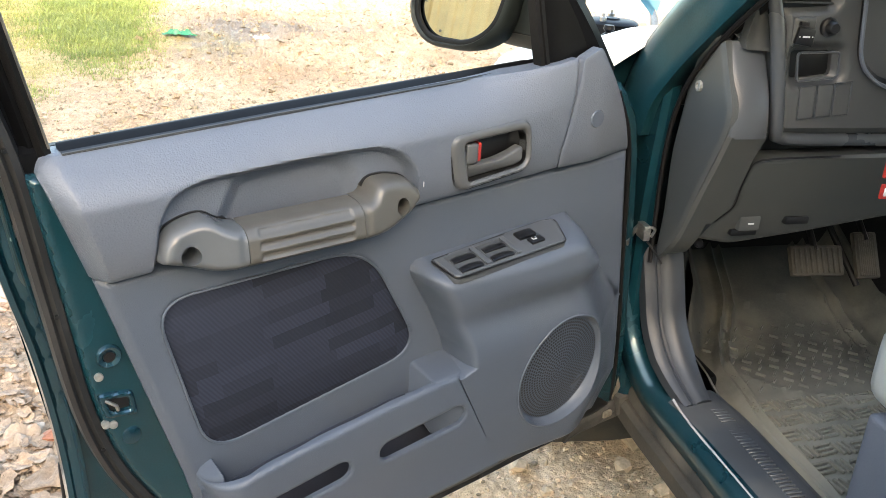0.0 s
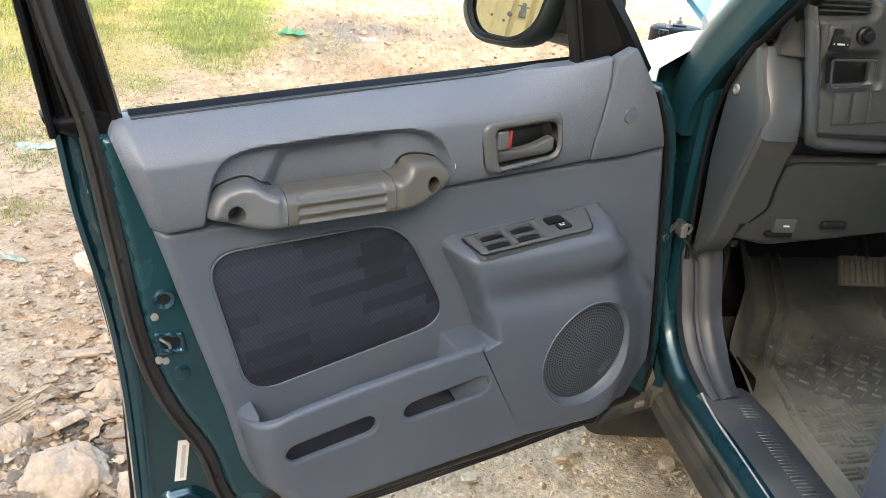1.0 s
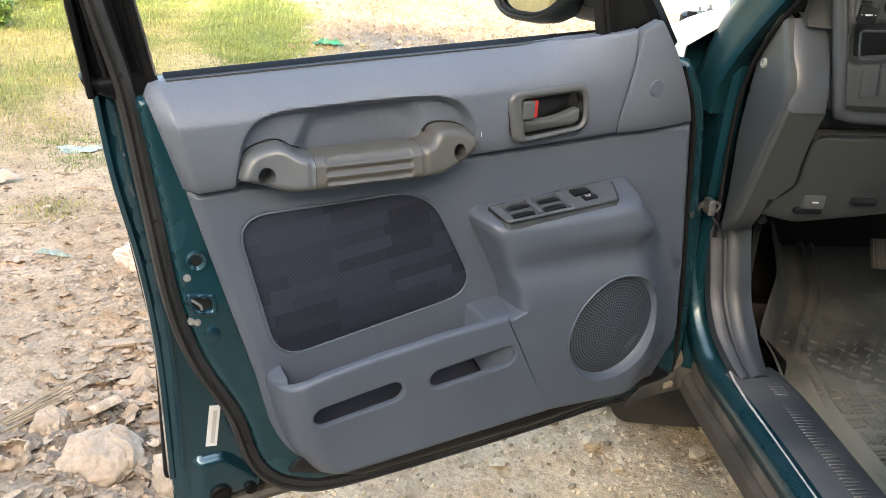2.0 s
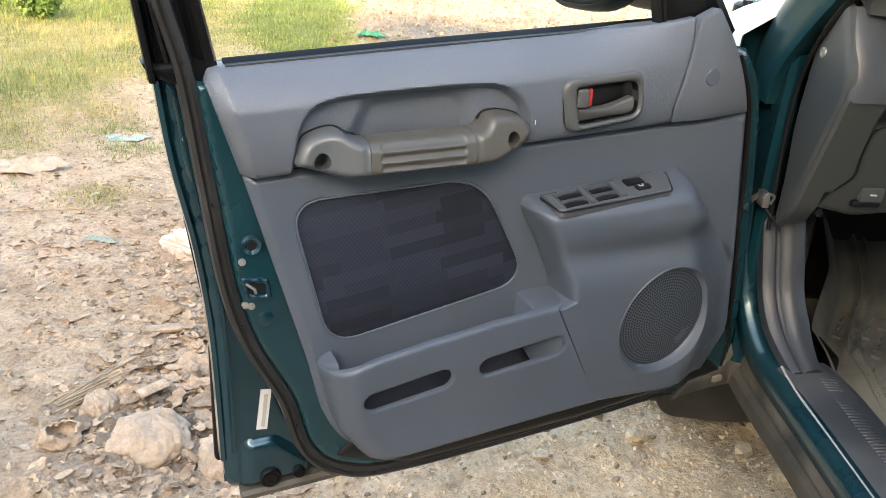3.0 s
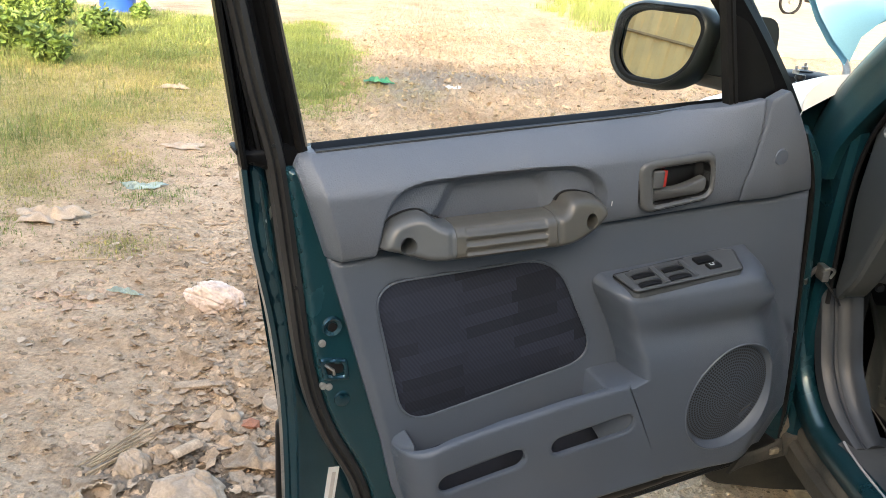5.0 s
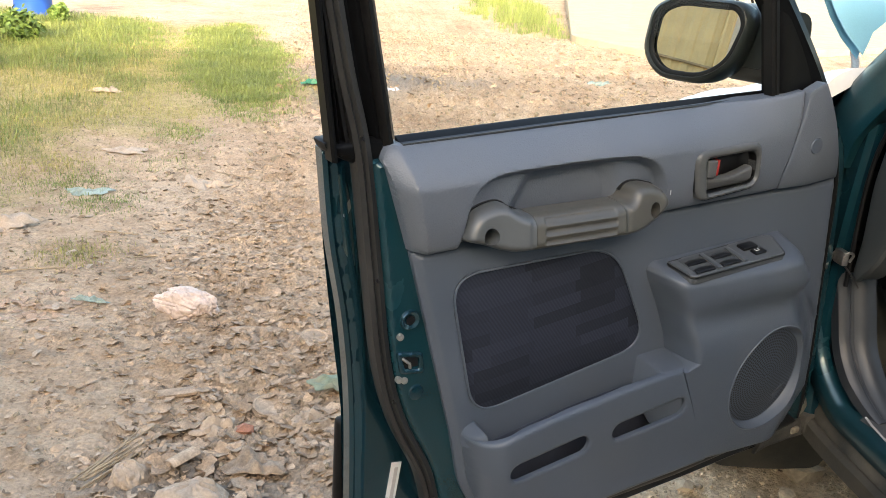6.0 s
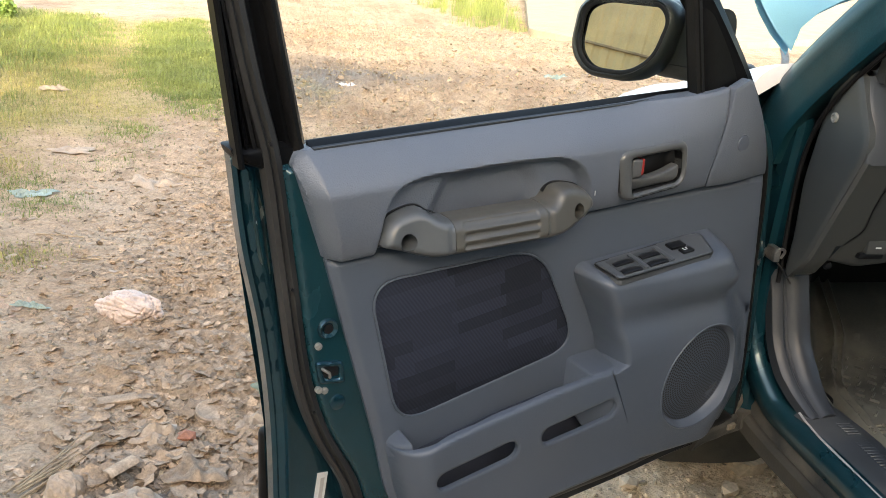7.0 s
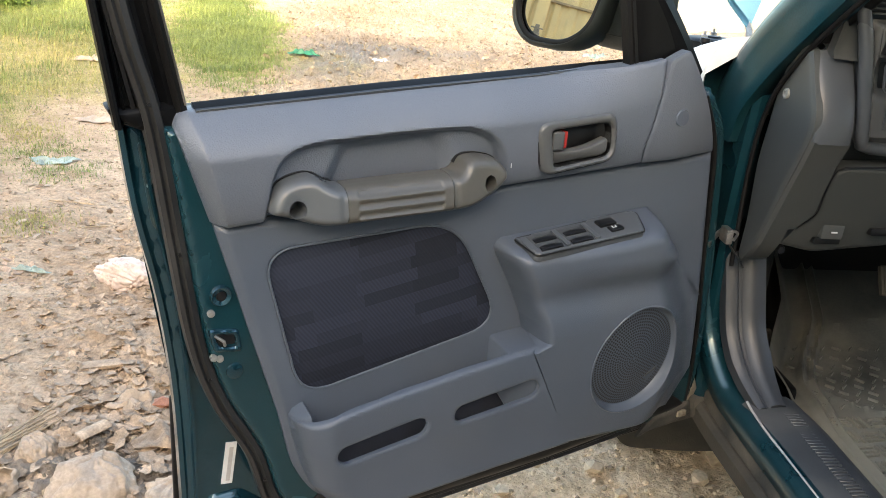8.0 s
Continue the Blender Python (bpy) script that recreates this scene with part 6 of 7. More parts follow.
for k in range(4):
    part("vent_slat", rbox(0.126, 0.216, -0.138, -0.120, 1.2715 + 0.0085 * k, 1.2740 + 0.0085 * k, 0.0008, 1), DASH, dashboard, "", pose(0, 0, 0))
part("mirror_switch_frame", sheet(fillet([(0.151, 1.203), (0.147, 1.250), (0.187, 1.252), (0.192, 1.205)], 0.005), lambda x, z, d: -0.145 + 0.003 * (1 - step(0, 0.003, d)), 0.003, thick=0.01), DASH, dashboard, "grey switch surround")
part("mirror_switch", moved(rbox(-0.016, 0.016, -0.006, 0.004, -0.014, 0.014, 0.003), pose(0.1685, -0.145, 1.2205, 0, 8, 0)), DARK, dashboard, "black mirror adjuster button")
part("mirror_switch_mark", join(rbox(0.162, 0.175, -0.1522, -0.151, 1.2195, 1.2225, 0.0003), rbox(0.1555, 0.1575, -0.1522, -0.151, 1.220, 1.222, 0.0003), rbox(0.179, 0.181, -0.1522, -0.151, 1.220, 1.222, 0.0003)), LABEL, dashboard)
part("slide_switch", rbox(0.155, 0.170, -0.152, -0.140, 1.238, 1.2445, 0.002), DARK, dashboard, "small black slide switch")
part("dimmer_knob", moved(lathe([(0.0001, 0.016), (0.008, 0.016), (0.0095, 0.014), (0.011, 0.004), (0.015, 0.002), (0.0155, -0.004)], 24), pose(0, 0, 0, 90, 0, 0)), DARK, dashboard, "black dimmer knob", pose(0.213, -0.144, 1.236))
for k in range(3):
    x = 0.1850 + 0.0335 * k
    lean_m = pose(x, -0.142, 1.137 + 0.003 * k, 0, -6, 0)
    part("switch_blank", rbox(0, 0.0285, -0.001 if k < 2 else 0.004, 0.008, -0.054, 0.0, 0.002), PANEL_DARK if k < 2 else DARK, dashboard, "black switch blank", lean_m)
    edge_ = [(-0.001, -0.001, 0.001), (0.0295, -0.001, 0.001), (0.0295, -0.001, -0.055), (-0.001, -0.001, -0.055), (-0.001, -0.001, 0.001)]
    part("blank_rim", sweep([Vector(p) for p in edge_], ring(0.0009 if k < 2 else 0.0018, 0.0012, 6)), DASH_PAD, dashboard, "", lean_m)
cub = [Vector((x, -0.141, z)) for x, z in CUBBY]
part("cubby_rim", sweep(cub + cub[:2], ring(0.0022, 0.003, 6)), DASH_PAD, dashboard, "rounded rim of the cubby hole")
CLUSTER = fillet([(0.262, 1.31), (0.280, 1.180), (0.330, 1.140), (0.70, 1.120), (0.72, 1.31)], [0, 0.04, 0.06, 0.04, 0])
part("cluster_lens", sheet(CLUSTER, lambda x, z, d: -0.146 + 0.01 * step(0, 0.02, d), 0.008, thick=0.01), DARK, dashboard, "dark glossy instrument cluster")
part("cluster_rim", sweep([Vector((x, -0.150, z)) for x, z in CLUSTER], ring(0.0035, 0.004, 6)), VINYL, dashboard, "grey instrument cluster rim")
for k in range(8):
    a = radians(200 - 16 * k)
    part("dial_mark", rbox(0.345 + 0.05 * math.cos(a) - 0.003, 0.345 + 0.05 * math.cos(a) + 0.003, -0.1385, -0.1365, 1.235 + 0.06 * math.sin(a) - 0.0012, 1.235 + 0.06 * math.sin(a) + 0.0012, 0.0), DASH, dashboard)
part("column_stalk", join(sweep([(0.50, -0.20, 1.21), (0.36, -0.225, 1.222)], ring(0.006, 0.006, 10)), moved(lathe([(0.0001, 0.022), (0.010, 0.020), (0.0145, 0.012), (0.015, 0.0), (0.010, -0.012), (0.006, -0.016)], 18), pose(0.352, -0.226, 1.223, 0, -80, 0))), BEZEL, dashboard, "grey lever with a rounded tip")
car_part("steering_column", join(moved(lathe([(0.03, 0.0), (0.055, 0.02), (0.06, 0.14), (0.05, 0.25)], 24), pose(0.52, -0.30, 1.12, -65, 0, 0))), DASH, "grey steering column shroud")
wheel_rim = [(0.52 + 0.185 * math.cos(a), -0.36 + 0.07 * math.sin(a), 1.14 + 0.17 * math.sin(a)) for a in np.linspace(0, 2 * math.pi, 49)]
car_part("steering_wheel", join(sweep(wheel_rim, ring(0.014, 0.014, 10)), moved(lathe([(0.0001, 0.03), (0.05, 0.028), (0.075, 0.0), (0.05, -0.03)], 24), pose(0.52, -0.36, 1.13, 65, 0, 0)), sweep([(0.34, -0.36, 1.14), (0.70, -0.36, 1.14)], ring(0.012, 0.016, 8)), sweep([(0.52, -0.36, 1.14), (0.52, -0.43, 0.97)], ring(0.012, 0.016, 8))), DARK, "black steering wheel")
tag = part("key_tag", join(rbox(-0.014, 0.014, -0.004, 0.004, -0.028, 0.020, 0.008, 3), rbox(-0.012, 0.012, -0.003, 0.003, -0.064, -0.038, 0.004, 2), sweep([(0, 0, 0.018), (0.003, 0.0, 0.05)], ring(0.002, 0.002, 6))), RED, dashboard, "red key tag hanging from the ignition", pose(0.309, -0.25, 1.040))
for z0, z1 in ((-0.004, 0.008), (-0.058, -0.044)):
    part("key_tag_print", rbox(-0.008, 0.008, -0.0055, -0.0025, z0, z1, 0.001, 1), LABEL, dashboard, "pale print on the tag", pose(0.309, -0.25, 1.040))
part("corner_tube", sweep(smooth_path([(0.075, -0.065, 1.205), (0.088, -0.085, 1.235), (0.12, -0.14, 1.30), (0.15, -0.22, 1.40)], 0.02), ring(0.014, 0.014, 10)), RUBBER, dashboard, "dark rubber trim edge")

part("dash_shoulder", sheet([(0.078, 1.195), (0.152, 1.19), (0.155, 1.42), (0.118, 1.42), (0.090, 1.27)], lambda x, z, d: -0.112 - 0.010 * (1 - step(0, 0.02, d)), 0.01, thick=0.02), DASH, dashboard, "dark grey inner pillar foot")
part("pillar_trim", sweep(smooth_path([(0.095, 0.02, 1.19), (0.105, -0.06, 1.265), (0.125, -0.20, 1.40), (0.155, -0.38, 1.57)], 0.03), ring(0.030, 0.026, 10), Vector((1, 0, 0))), DASH, dashboard, "dark grey pillar trim")

# ---- car: driver's seat ----
def cushion(x0, x1, y0, y1, z0, z1, r):
    return rbox(x0, x1, y0, y1, z0, z1, r, 5)


seat = car_part("driver_seat", cushion(0.264, 0.78, -1.0, -0.345, 0.66, 0.815, 0.055), SEAT_GREY, "pale grey vinyl front seat")
part("seat_base_shield", cushion(0.262, 0.30, -0.95, -0.385, 0.46, 0.655, 0.014), VINYL, seat, "blue-grey plastic seat side shield")
part("seat_back", moved(cushion(0.27, 0.78, -0.12, 0.0, 0.0, 0.62, 0.05), pose(0, -0.92, 0.76, 14, 0, 0)), SEAT_GREY, seat)
part("seat_frame", rbox(0.30, 0.74, -0.95, -0.42, 0.43, 0.66, 0.01), DARK, seat)

# ---- car: door check strap and hinges ----
car_part("check_strap", join(sweep(smooth_path([(-0.012, 0.004, 0.805), (0.012, 0.030, 0.818), (0.036, 0.052, 0.822)], 0.008), [(-0.006, -0.002), (0.006, -0.002), (0.006, 0.002), (-0.006, 0.002)], Vector((0, 0, 1)).cross(Vector((1, 1, 0)))), rbox(0.022, 0.036, 0.006, 0.040, 0.806, 0.836, 0.003), sweep(smooth_path([(0.020, 0.004, 0.828), (0.028, -0.002, 0.838), (0.040, 0.000, 0.832), (0.036, 0.004, 0.816)], 0.004), ring(0.003, 0.003, 6))), CHROME, "bare metal door check strap")
car_part("check_cable", sweep(smooth_path([(0.030, 0.004, 0.806), (0.046, -0.006, 0.785), (0.060, -0.010, 0.765)], 0.01), ring(0.002, 0.002, 6)), DARK)
for z in (0.60, 0.97):
    car_part("door_hinge", join(rbox(-0.040, -0.004, 0.078, 0.092, z - 0.03, z + 0.03, 0.003), moved(lathe([(0.008, -0.035), (0.008, 0.035)], 12), pose(-0.014, 0.084, z))), TEAL_SATIN, "teal painted door hinge")


def wing_sheet():
    """A thin sheet laid over the wing's top edge, hanging a hand's width down its side, with a torn rear corner."""
    rows, back = [], []
    for i in range(46):
        y = 0.105 + 0.95 * i / 45
        top = 1.192 - 0.235 * (y - 0.1) + 0.006
        drop = 0.095 + 0.012 * math.sin(17 * y) + 0.008 * math.sin(41 * y + 1)
        inner = 0.105 - 0.04 * max(0.0, 0.20 - y) / 0.1
        nose = 0.16 * max(0.0, (y - 0.75) / 0.46) ** 2
        row = []
        for k in range(15):
            t = k / 14
            if t < 0.35:
                z, x = top - 0.06 - drop * (1 - t / 0.35), -0.042 - 0.006 * math.sin(9 * y) * (1 - t / 0.35)
            else:
                a = min(1.0, (t - 0.35) / 0.35) * math.pi / 2
                u = max(0.0, (t - 0.70) / 0.30)
                z = top - 0.06 * (1 - math.sin(a)) - 0.008 * u + 0.003 * math.sin(23 * y + 6 * t)
                x = -0.042 + 0.080 * (1 - math.cos(a)) + (inner - 0.038) * u
            row.append((x + nose, y, z))
        rows.append(row)
        back.append([(p[0] + 0.0015, p[1], p[2] - 0.0015) for p in row][::-1])
    fall = [[(p[0], 0.103 - 0.004 * s, p[2] + (min(p[2], 1.122 + 0.65 * (p[0] + 0.042)) - p[2]) * s) for p in rows[0]] for s in (0.0, 0.5, 1.0)]
    return join(loft([r[::-1] for r in rows]), loft([r[::-1] for r in back]), loft(fall), loft([[(p[0], p[1] + 0.0015, p[2]) for p in r][::-1] for r in fall]))


thing("protective_sheet", "thin white protective sheet laid over the front wing", "sheet", wing_sheet(), SHEET_WHITE, smooth=60)
strut = car_part("strut_mount", lathe([(0.0001, 0.010), (0.020, 0.010), (0.024, 0.006), (0.062, 0.004), (0.070, -0.002), (0.072, -0.05)], 28), RUBBER, "black suspension strut top", pose(0.215, 0.700, 1.118))
for ax, ay in ((-0.035, -0.03), (0.02, 0.045)):
    part("strut_nut", lathe([(0.0001, 0.020), (0.004, 0.020), (0.004, 0.012), (0.009, 0.010), (0.009, 0.0)], 8), CHROME, strut, "rusty nut", pose(ax, ay, 0.004))


# ---- yard: gate wall behind the car ----
RUSTY = material("rust_stained_cream_paint", (0.30, 0.22, 0.12), 0.6, var=0.3, scale=12, bump=0.3, dust=(0.18, 0.09, 0.04), dust_amount=0.5)
gate = thing("metal_gate", "cream painted ribbed sheet-metal gate with a padlocked bolt", "gate", m=pose(-6.20, -0.09, -0.10, 0, 0, -90))
for side_ in (-1, 1):
    rows = []
    for k in range(61):
        x = side_ * (0.03 + 1.35 * k / 60)
        y = 0.016 + 0.014 * (1 if (k // 3) % 2 else 0)
        rows.append([(x, y, 0.06), (x, y, 2.85)])
    leaf = part("gate_leaf", loft(rows), CREAM, gate, "cream ribbed steel leaf", smooth=20)
    for z in (0.08, 2.16, 2.80):
        part("gate_rail", rbox(min(side_ * 0.02, side_ * 1.40), max(side_ * 0.02, side_ * 1.40), 0.018, 0.05, z - 0.010, z + 0.010, 0.004), RUSTY, leaf, "rust-stained rail")
    for x in (0.025, 1.30):
        part("gate_stile", rbox(side_ * x - 0.009, side_ * x + 0.009, 0.016, 0.050, 0.05, 2.86, 0.003), CREAM, leaf, "rust-stained stile")
part("meeting_stile", rbox(-0.05, 0.05, 0.052, 0.058, 0.05, 2.86, 0.002), CREAM, gate, "flat cream cover strip over the joint of the leaves")
part("gate_bolt", join(rbox(-0.05, 0.05, 0.05, 0.06, 1.915, 1.927, 0.003), rbox(-0.018, 0.018, 0.05, 0.065, 1.88, 1.95, 0.004)), DIRT_GREY, gate, "rusty bolt and hasp")
part("padlock", join(rbox(-0.03, 0.03, 0.075, 0.10, 1.83, 1.885, 0.006), sweep(smooth_path([(-0.018, 0.088, 1.88), (-0.018, 0.088, 1.91), (0, 0.088, 1.928), (0.018, 0.088, 1.91), (0.018, 0.088, 1.88)], 0.01), ring(0.004, 0.004, 6))), DIRT_GREY, gate, "old metal padlock")
for gx0, gz0, gr in ((-0.10, 1.84, 0.022), (-0.135, 1.78, 0.012), (-0.24, 1.80, 0.012), (0.07, 1.75, 0.010), (0.20, 1.72, 0.012)):
    part("rust_spot", lathe([(0.0001, 0.004), (gr * 0.8, 0.004), (gr, 0.001), (gr, -0.03)], 14), DIRT_GREY, gate, "dark rust spot", pose(gx0, 0.032, gz0, -90, 0, 0))
for name_, x0, x1, y0, y1, h_ in (("wall_south", -6.40, 12.0, -4.45, -4.22, 1.3), ("wall_west", -6.40, -6.17, -4.22, -1.50, 2.9), ("wall_northwest", -6.40, -6.17, 1.32, 2.20, 2.9)):
    tagged(part(name_, rbox(x0, x1, y0, y1, -0.4, h_, 0.02), PLASTER), "plain plastered yard wall beside the gate", "wall", kind="structure")

# concrete ramp ahead
ramp = fillet([(3.30, 14.2), (4.35, 12.1), (16.0, 19.0), (20.0, 34.0), (7.0, 29.0)], 0.4)
rv = [(x, y, -0.06 + 0.012 * (y - 12)) for x, y in ramp] + [(x, y, -0.6) for x, y in ramp]
n_ = len(ramp)
tagged(part("pavement", (rv, [tuple(range(n_))] + [(i, i + n_, (i + 1) % n_ + n_, (i + 1) % n_) for i in range(n_)]), CONCRETE), "pale sunlit concrete apron", "pavement", kind="structure")


# ---- plants ----
def leaf_material(name, colour, second):
    m = material(name, colour, 0.6, var=0.3, scale=1.2, bump=0.0, second=second, per_piece=0.35)
    m.node_tree.nodes["Principled BSDF"].inputs["Subsurface Weight"].default_value = 0.0
    return m


GRASS_GREEN = leaf_material("green_grass", (0.185, 0.215, 0.058), (0.125, 0.170, 0.040))
GRASS_DRY = leaf_material("dry_grass", (0.32, 0.27, 0.10), (0.20, 0.21, 0.06))
LEAF = leaf_material("bush_leaf", (0.135, 0.200, 0.045), (0.085, 0.150, 0.030))
STEM = material("woody_stem", (0.14, 0.10, 0.06), 0.9)


def inside(poly, x, y):
    d, _ = distance(poly, np.asarray(x), np.asarray(y))
    return d


def grass(name, label, poly, count, height, mat, seed, clump=0.22, bend=0.5):
    """Blades in tufts, thinning towards the patch's edge."""
    r = np.random.RandomState(seed)
    P = np.asarray(poly, float)
    lo, hi = P.min(0), P.max(0)
    V, F = [], []
    tufts = r.uniform(lo, hi, (count // 9, 2))
    d = -inside(poly, tufts[:, 0], tufts[:, 1])
    keep = d > r.uniform(-0.15, 0.45, len(d)) * 0.8
    keep &= bumps(tufts[:, 0] * 1.4, tufts[:, 1] * 0.9, seed + 5) > r.uniform(-0.035, 0.012, len(d))
    for (tx, ty), dd in zip(tufts[keep], d[keep]):
        grow = (0.45 + 0.55 * min(1, max(0, dd) / 0.8)) * r.uniform(0.6, 1.25)
        k = r.randint(16, 28)
        for _ in range(k):
            x, y = tx + r.normal(0, clump * 0.35), ty + r.normal(0, clump * 0.35)
            h, a, b = height * grow * r.uniform(0.5, 1.2), r.uniform(0, 6.283), r.uniform(0.1, 1.0) * bend
            w = r.uniform(0.0011, 0.0026) * (1 + 0.10 * max(0, y - 4))
            z = height_at(x, y) - 0.01
            ca, sa = math.cos(a), math.sin(a)
            i = len(V)
            V += [(x - sa * w, y + ca * w, z), (x + sa * w, y - ca * w, z),
                  (x + ca * b * h * 0.35 - sa * w * 0.8, y + sa * b * h * 0.35 + ca * w * 0.8, z + h * 0.6), (x + ca * b * h * 0.35 + sa * w * 0.8, y + sa * b * h * 0.35 - ca * w * 0.8, z + h * 0.6),
                  (x + ca * b * h, y + sa * b * h, z + h * (1 - 0.25 * b))]
            F += [(i, i + 1, i + 3, i + 2), (i + 2, i + 3, i + 4)]
    return thing(name, label, "grass", (V, F), mat, kind="stuff", smooth=0)


grass("green_grass", "tufts of fresh green grass along the track", VERGE, 52000, 0.12, GRASS_GREEN, 11, 0.26, 1.1)
grass("meadow_grass", "green grass over rough ground", MEADOW, 80000, 0.12, GRASS_GREEN, 12, 0.26, 1.1)
grass("dry_grass", "yellowed dry grass over the earth bank", DRYER, 52000, 0.065, GRASS_DRY, 13, 0.34, 1.3)
grass("far_grass", "bright sunlit grass by the concrete apron", FAR, 5000, 0.34, GRASS_GREEN, 14)
for k, (tx, ty, s) in enumerate(((-2.95, 2.75, 0.22), (-3.15, 3.7, 0.35), (-2.6, 3.95, 0.2), (-2.2, 2.55, 0.10), (-2.15, 4.6, 0.30), (-2.75, 4.2, 0.35), (-2.35, 3.55, 0.22), (-2.9, 3.3, 0.3), (-2.15, 5.4, 0.25), (-3.3, 4.6, 0.4))):
    poly = [(tx + s * math.cos(a) * (1 + 0.3 * math.sin(3 * a + k)), ty + s * 1.3 * math.sin(a)) for a in np.linspace(0, 6.283, 12)[:-1]]
    grass("grass_tuft", "small tuft of half-dry grass", poly, 1800, 0.07, GRASS_DRY if k % 2 else GRASS_GREEN, 30 + k, 0.25, 0.9)


def bush(x, y, size, seed, label):
    r = np.random.RandomState(seed)
    base = height_at(x, y)
    ob = thing("bush", label, "bush", m=pose(x, y, base))
    stems, V, F = [], [], []
    for _ in range(16):
        a, lean = r.uniform(0, 6.283), r.uniform(0.2, 0.9)
        h = size * r.uniform(0.6, 1.1)
        tip = Vector((math.cos(a) * lean * h, math.sin(a) * lean * h, h))
        path = [Vector((0, 0, -0.03)), tip * 0.4 + Vector((0, 0, 0.12 * h)), tip]
        stems.append(sweep(smooth_path(path, 0.1), ring(0.011, 0.011, 5), scale=lambda t: 1 - 0.8 * t))
        for _ in range(95):
            p = tip * r.uniform(0.25, 1.08) + Vector(r.normal(0, 0.13 * size, 3))
            p.z = max(0.02, p.z)
            w, l_ = r.uniform(0.018, 0.035), r.uniform(0.035, 0.065)
            m = Matrix.Translation(p) @ Euler(r.uniform(-1.1, 1.1, 3)).to_matrix().to_4x4() @ pose(0, 0, 0, 0, 0, r.uniform(0, 360))
            i = len(V)
            V += [tuple(m @ Vector(q)) for q in ((-l_, 0, 0), (-0.2 * l_, -w, 0.004), (l_, 0, -0.012), (-0.2 * l_, w, 0.004))]
            F += [(i, i + 1, i + 2), (i, i + 2, i + 3)]
    part("stem", join(*stems), STEM, ob, "thin woody stems")
    part("crown", (V, F), LEAF, ob, "small dark green leaves", smooth=0)
    return ob


for k, (x, y, s) in enumerate(((-4.7, 8.1, 0.55), (-5.5, 9.1, 0.75), (-4.9, 10.4, 0.6), (-6.3, 8.0, 0.8), (-5.9, 11.2, 0.7), (-7.0, 10.0, 0.85), (-5.1, 12.6, 0.4), (-6.9, 12.6, 0.7))):
    bush(x, y, 0.55 * s, 50 + k, "low leafy green weed bush on the bank")

# ---- far things ----
BLUE = material("blue_plastic", (0.02, 0.09, 0.42), 0.4, var=0.1, scale=4, bump=0.05)
barrel = thing("barrel", "blue plastic barrel standing on the bank", "barrel", lathe([(0.0001, 0.0), (0.26, 0.0), (0.29, 0.03), (0.29, 0.28), (0.30, 0.30), (0.29, 0.32), (0.29, 0.60), (0.30, 0.62), (0.29, 0.64), (0.28, 0.88), (0.25, 0.92), (0.0001, 0.92)], 28), BLUE, pose(-5.75, 13.6, height_at(-5.75, 13.6)))
part("hoop", lathe([(0.285, 0.86), (0.305, 0.87), (0.305, 0.89), (0.285, 0.90)], 28), DARK, barrel, "dark clamp hoop")
bike = thing("motorcycle", "parked motorcycle with a dusty spoked wheel", "motorcycle", m=pose(8.6, 21.0, 0.02, 0, 0, 12))
for x in (0.0, 1.25):
    w = part("wheel", moved(sweep([(0.29 * math.cos(a), 0, 0.29 * math.sin(a)) for a in np.linspace(0, 2 * math.pi, 33)], ring(0.035, 0.035, 8)), pose(x, 0, 0.32)), RUBBER, bike, "black tyre")
    part("spokes_hub", join(moved(lathe([(0.05, -0.04), (0.06, 0.0), (0.05, 0.04)], 12), pose(x, 0, 0.32, 90, 0, 0)), *[sweep([(x, 0, 0.32), (x + 0.27 * math.cos(a), 0, 0.32 + 0.27 * math.sin(a))], ring(0.004, 0.004, 4)) for a in np.linspace(0, 6.283, 17)[:-1]]), CHROME, w, "metal hub with spokes")
part("frame", join(sweep([(0, 0, 0.32), (0.22, 0, 0.95)], ring(0.03, 0.03, 8)), sweep([(0.2, 0, 0.85), (0.6, 0, 0.55), (1.25, 0, 0.35)], ring(0.03, 0.03, 8)), rbox(0.45, 0.80, -0.12, 0.12, 0.32, 0.62, 0.05)), DARK, bike, "dark frame and engine")
part("seat", rbox(0.55, 1.30, -0.11, 0.11, 0.74, 0.84, 0.04), DARK, bike)
part("tank", rbox(0.25, 0.62, -0.13, 0.13, 0.74, 0.94, 0.07, 4), RED, bike, "red fuel tank")

# ---- litter ----
PAPER = material("dirty_paper_leaf", (0.385, 0.285, 0.20), 0.85, var=0.3, scale=25, bump=0.5, grain=150, per_piece=0.26)
PALE = material("pale_dusty_plastic", (0.42, 0.328, 0.245), 0.65, var=0.25, scale=18, bump=0.4, grain=120, dust=(0.37, 0.28, 0.20), dust_amount=0.5)
PINKISH = material("pinkish_plastic_bag", (0.62, 0.50, 0.44), 0.45, var=0.2, scale=20, bump=0.4, grain=90, dust=(0.32, 0.22, 0.14), dust_amount=0.4)
STRAW = material("dry_straw", (0.37, 0.285, 0.19), 0.85, var=0.25, scale=30, bump=0.3)
STONE = material("pale_stone", (0.30, 0.24, 0.165), 0.9, var=0.25, scale=14, bump=0.6, grain=90, per_piece=0.3)
PALE_GRIT = material("pale_grit", (0.56, 0.445, 0.31), 0.9, var=0.25, scale=14, bump=0.6, grain=90, per_piece=0.25)
GREEN_RAG = material("green_plastic", (0.03, 0.19, 0.10), 0.5, var=0.25, scale=15, bump=0.2)
TEAL_RAG = material("faded_teal_plastic", (0.27, 0.34, 0.31), 0.6, var=0.3, scale=15, bump=0.2)
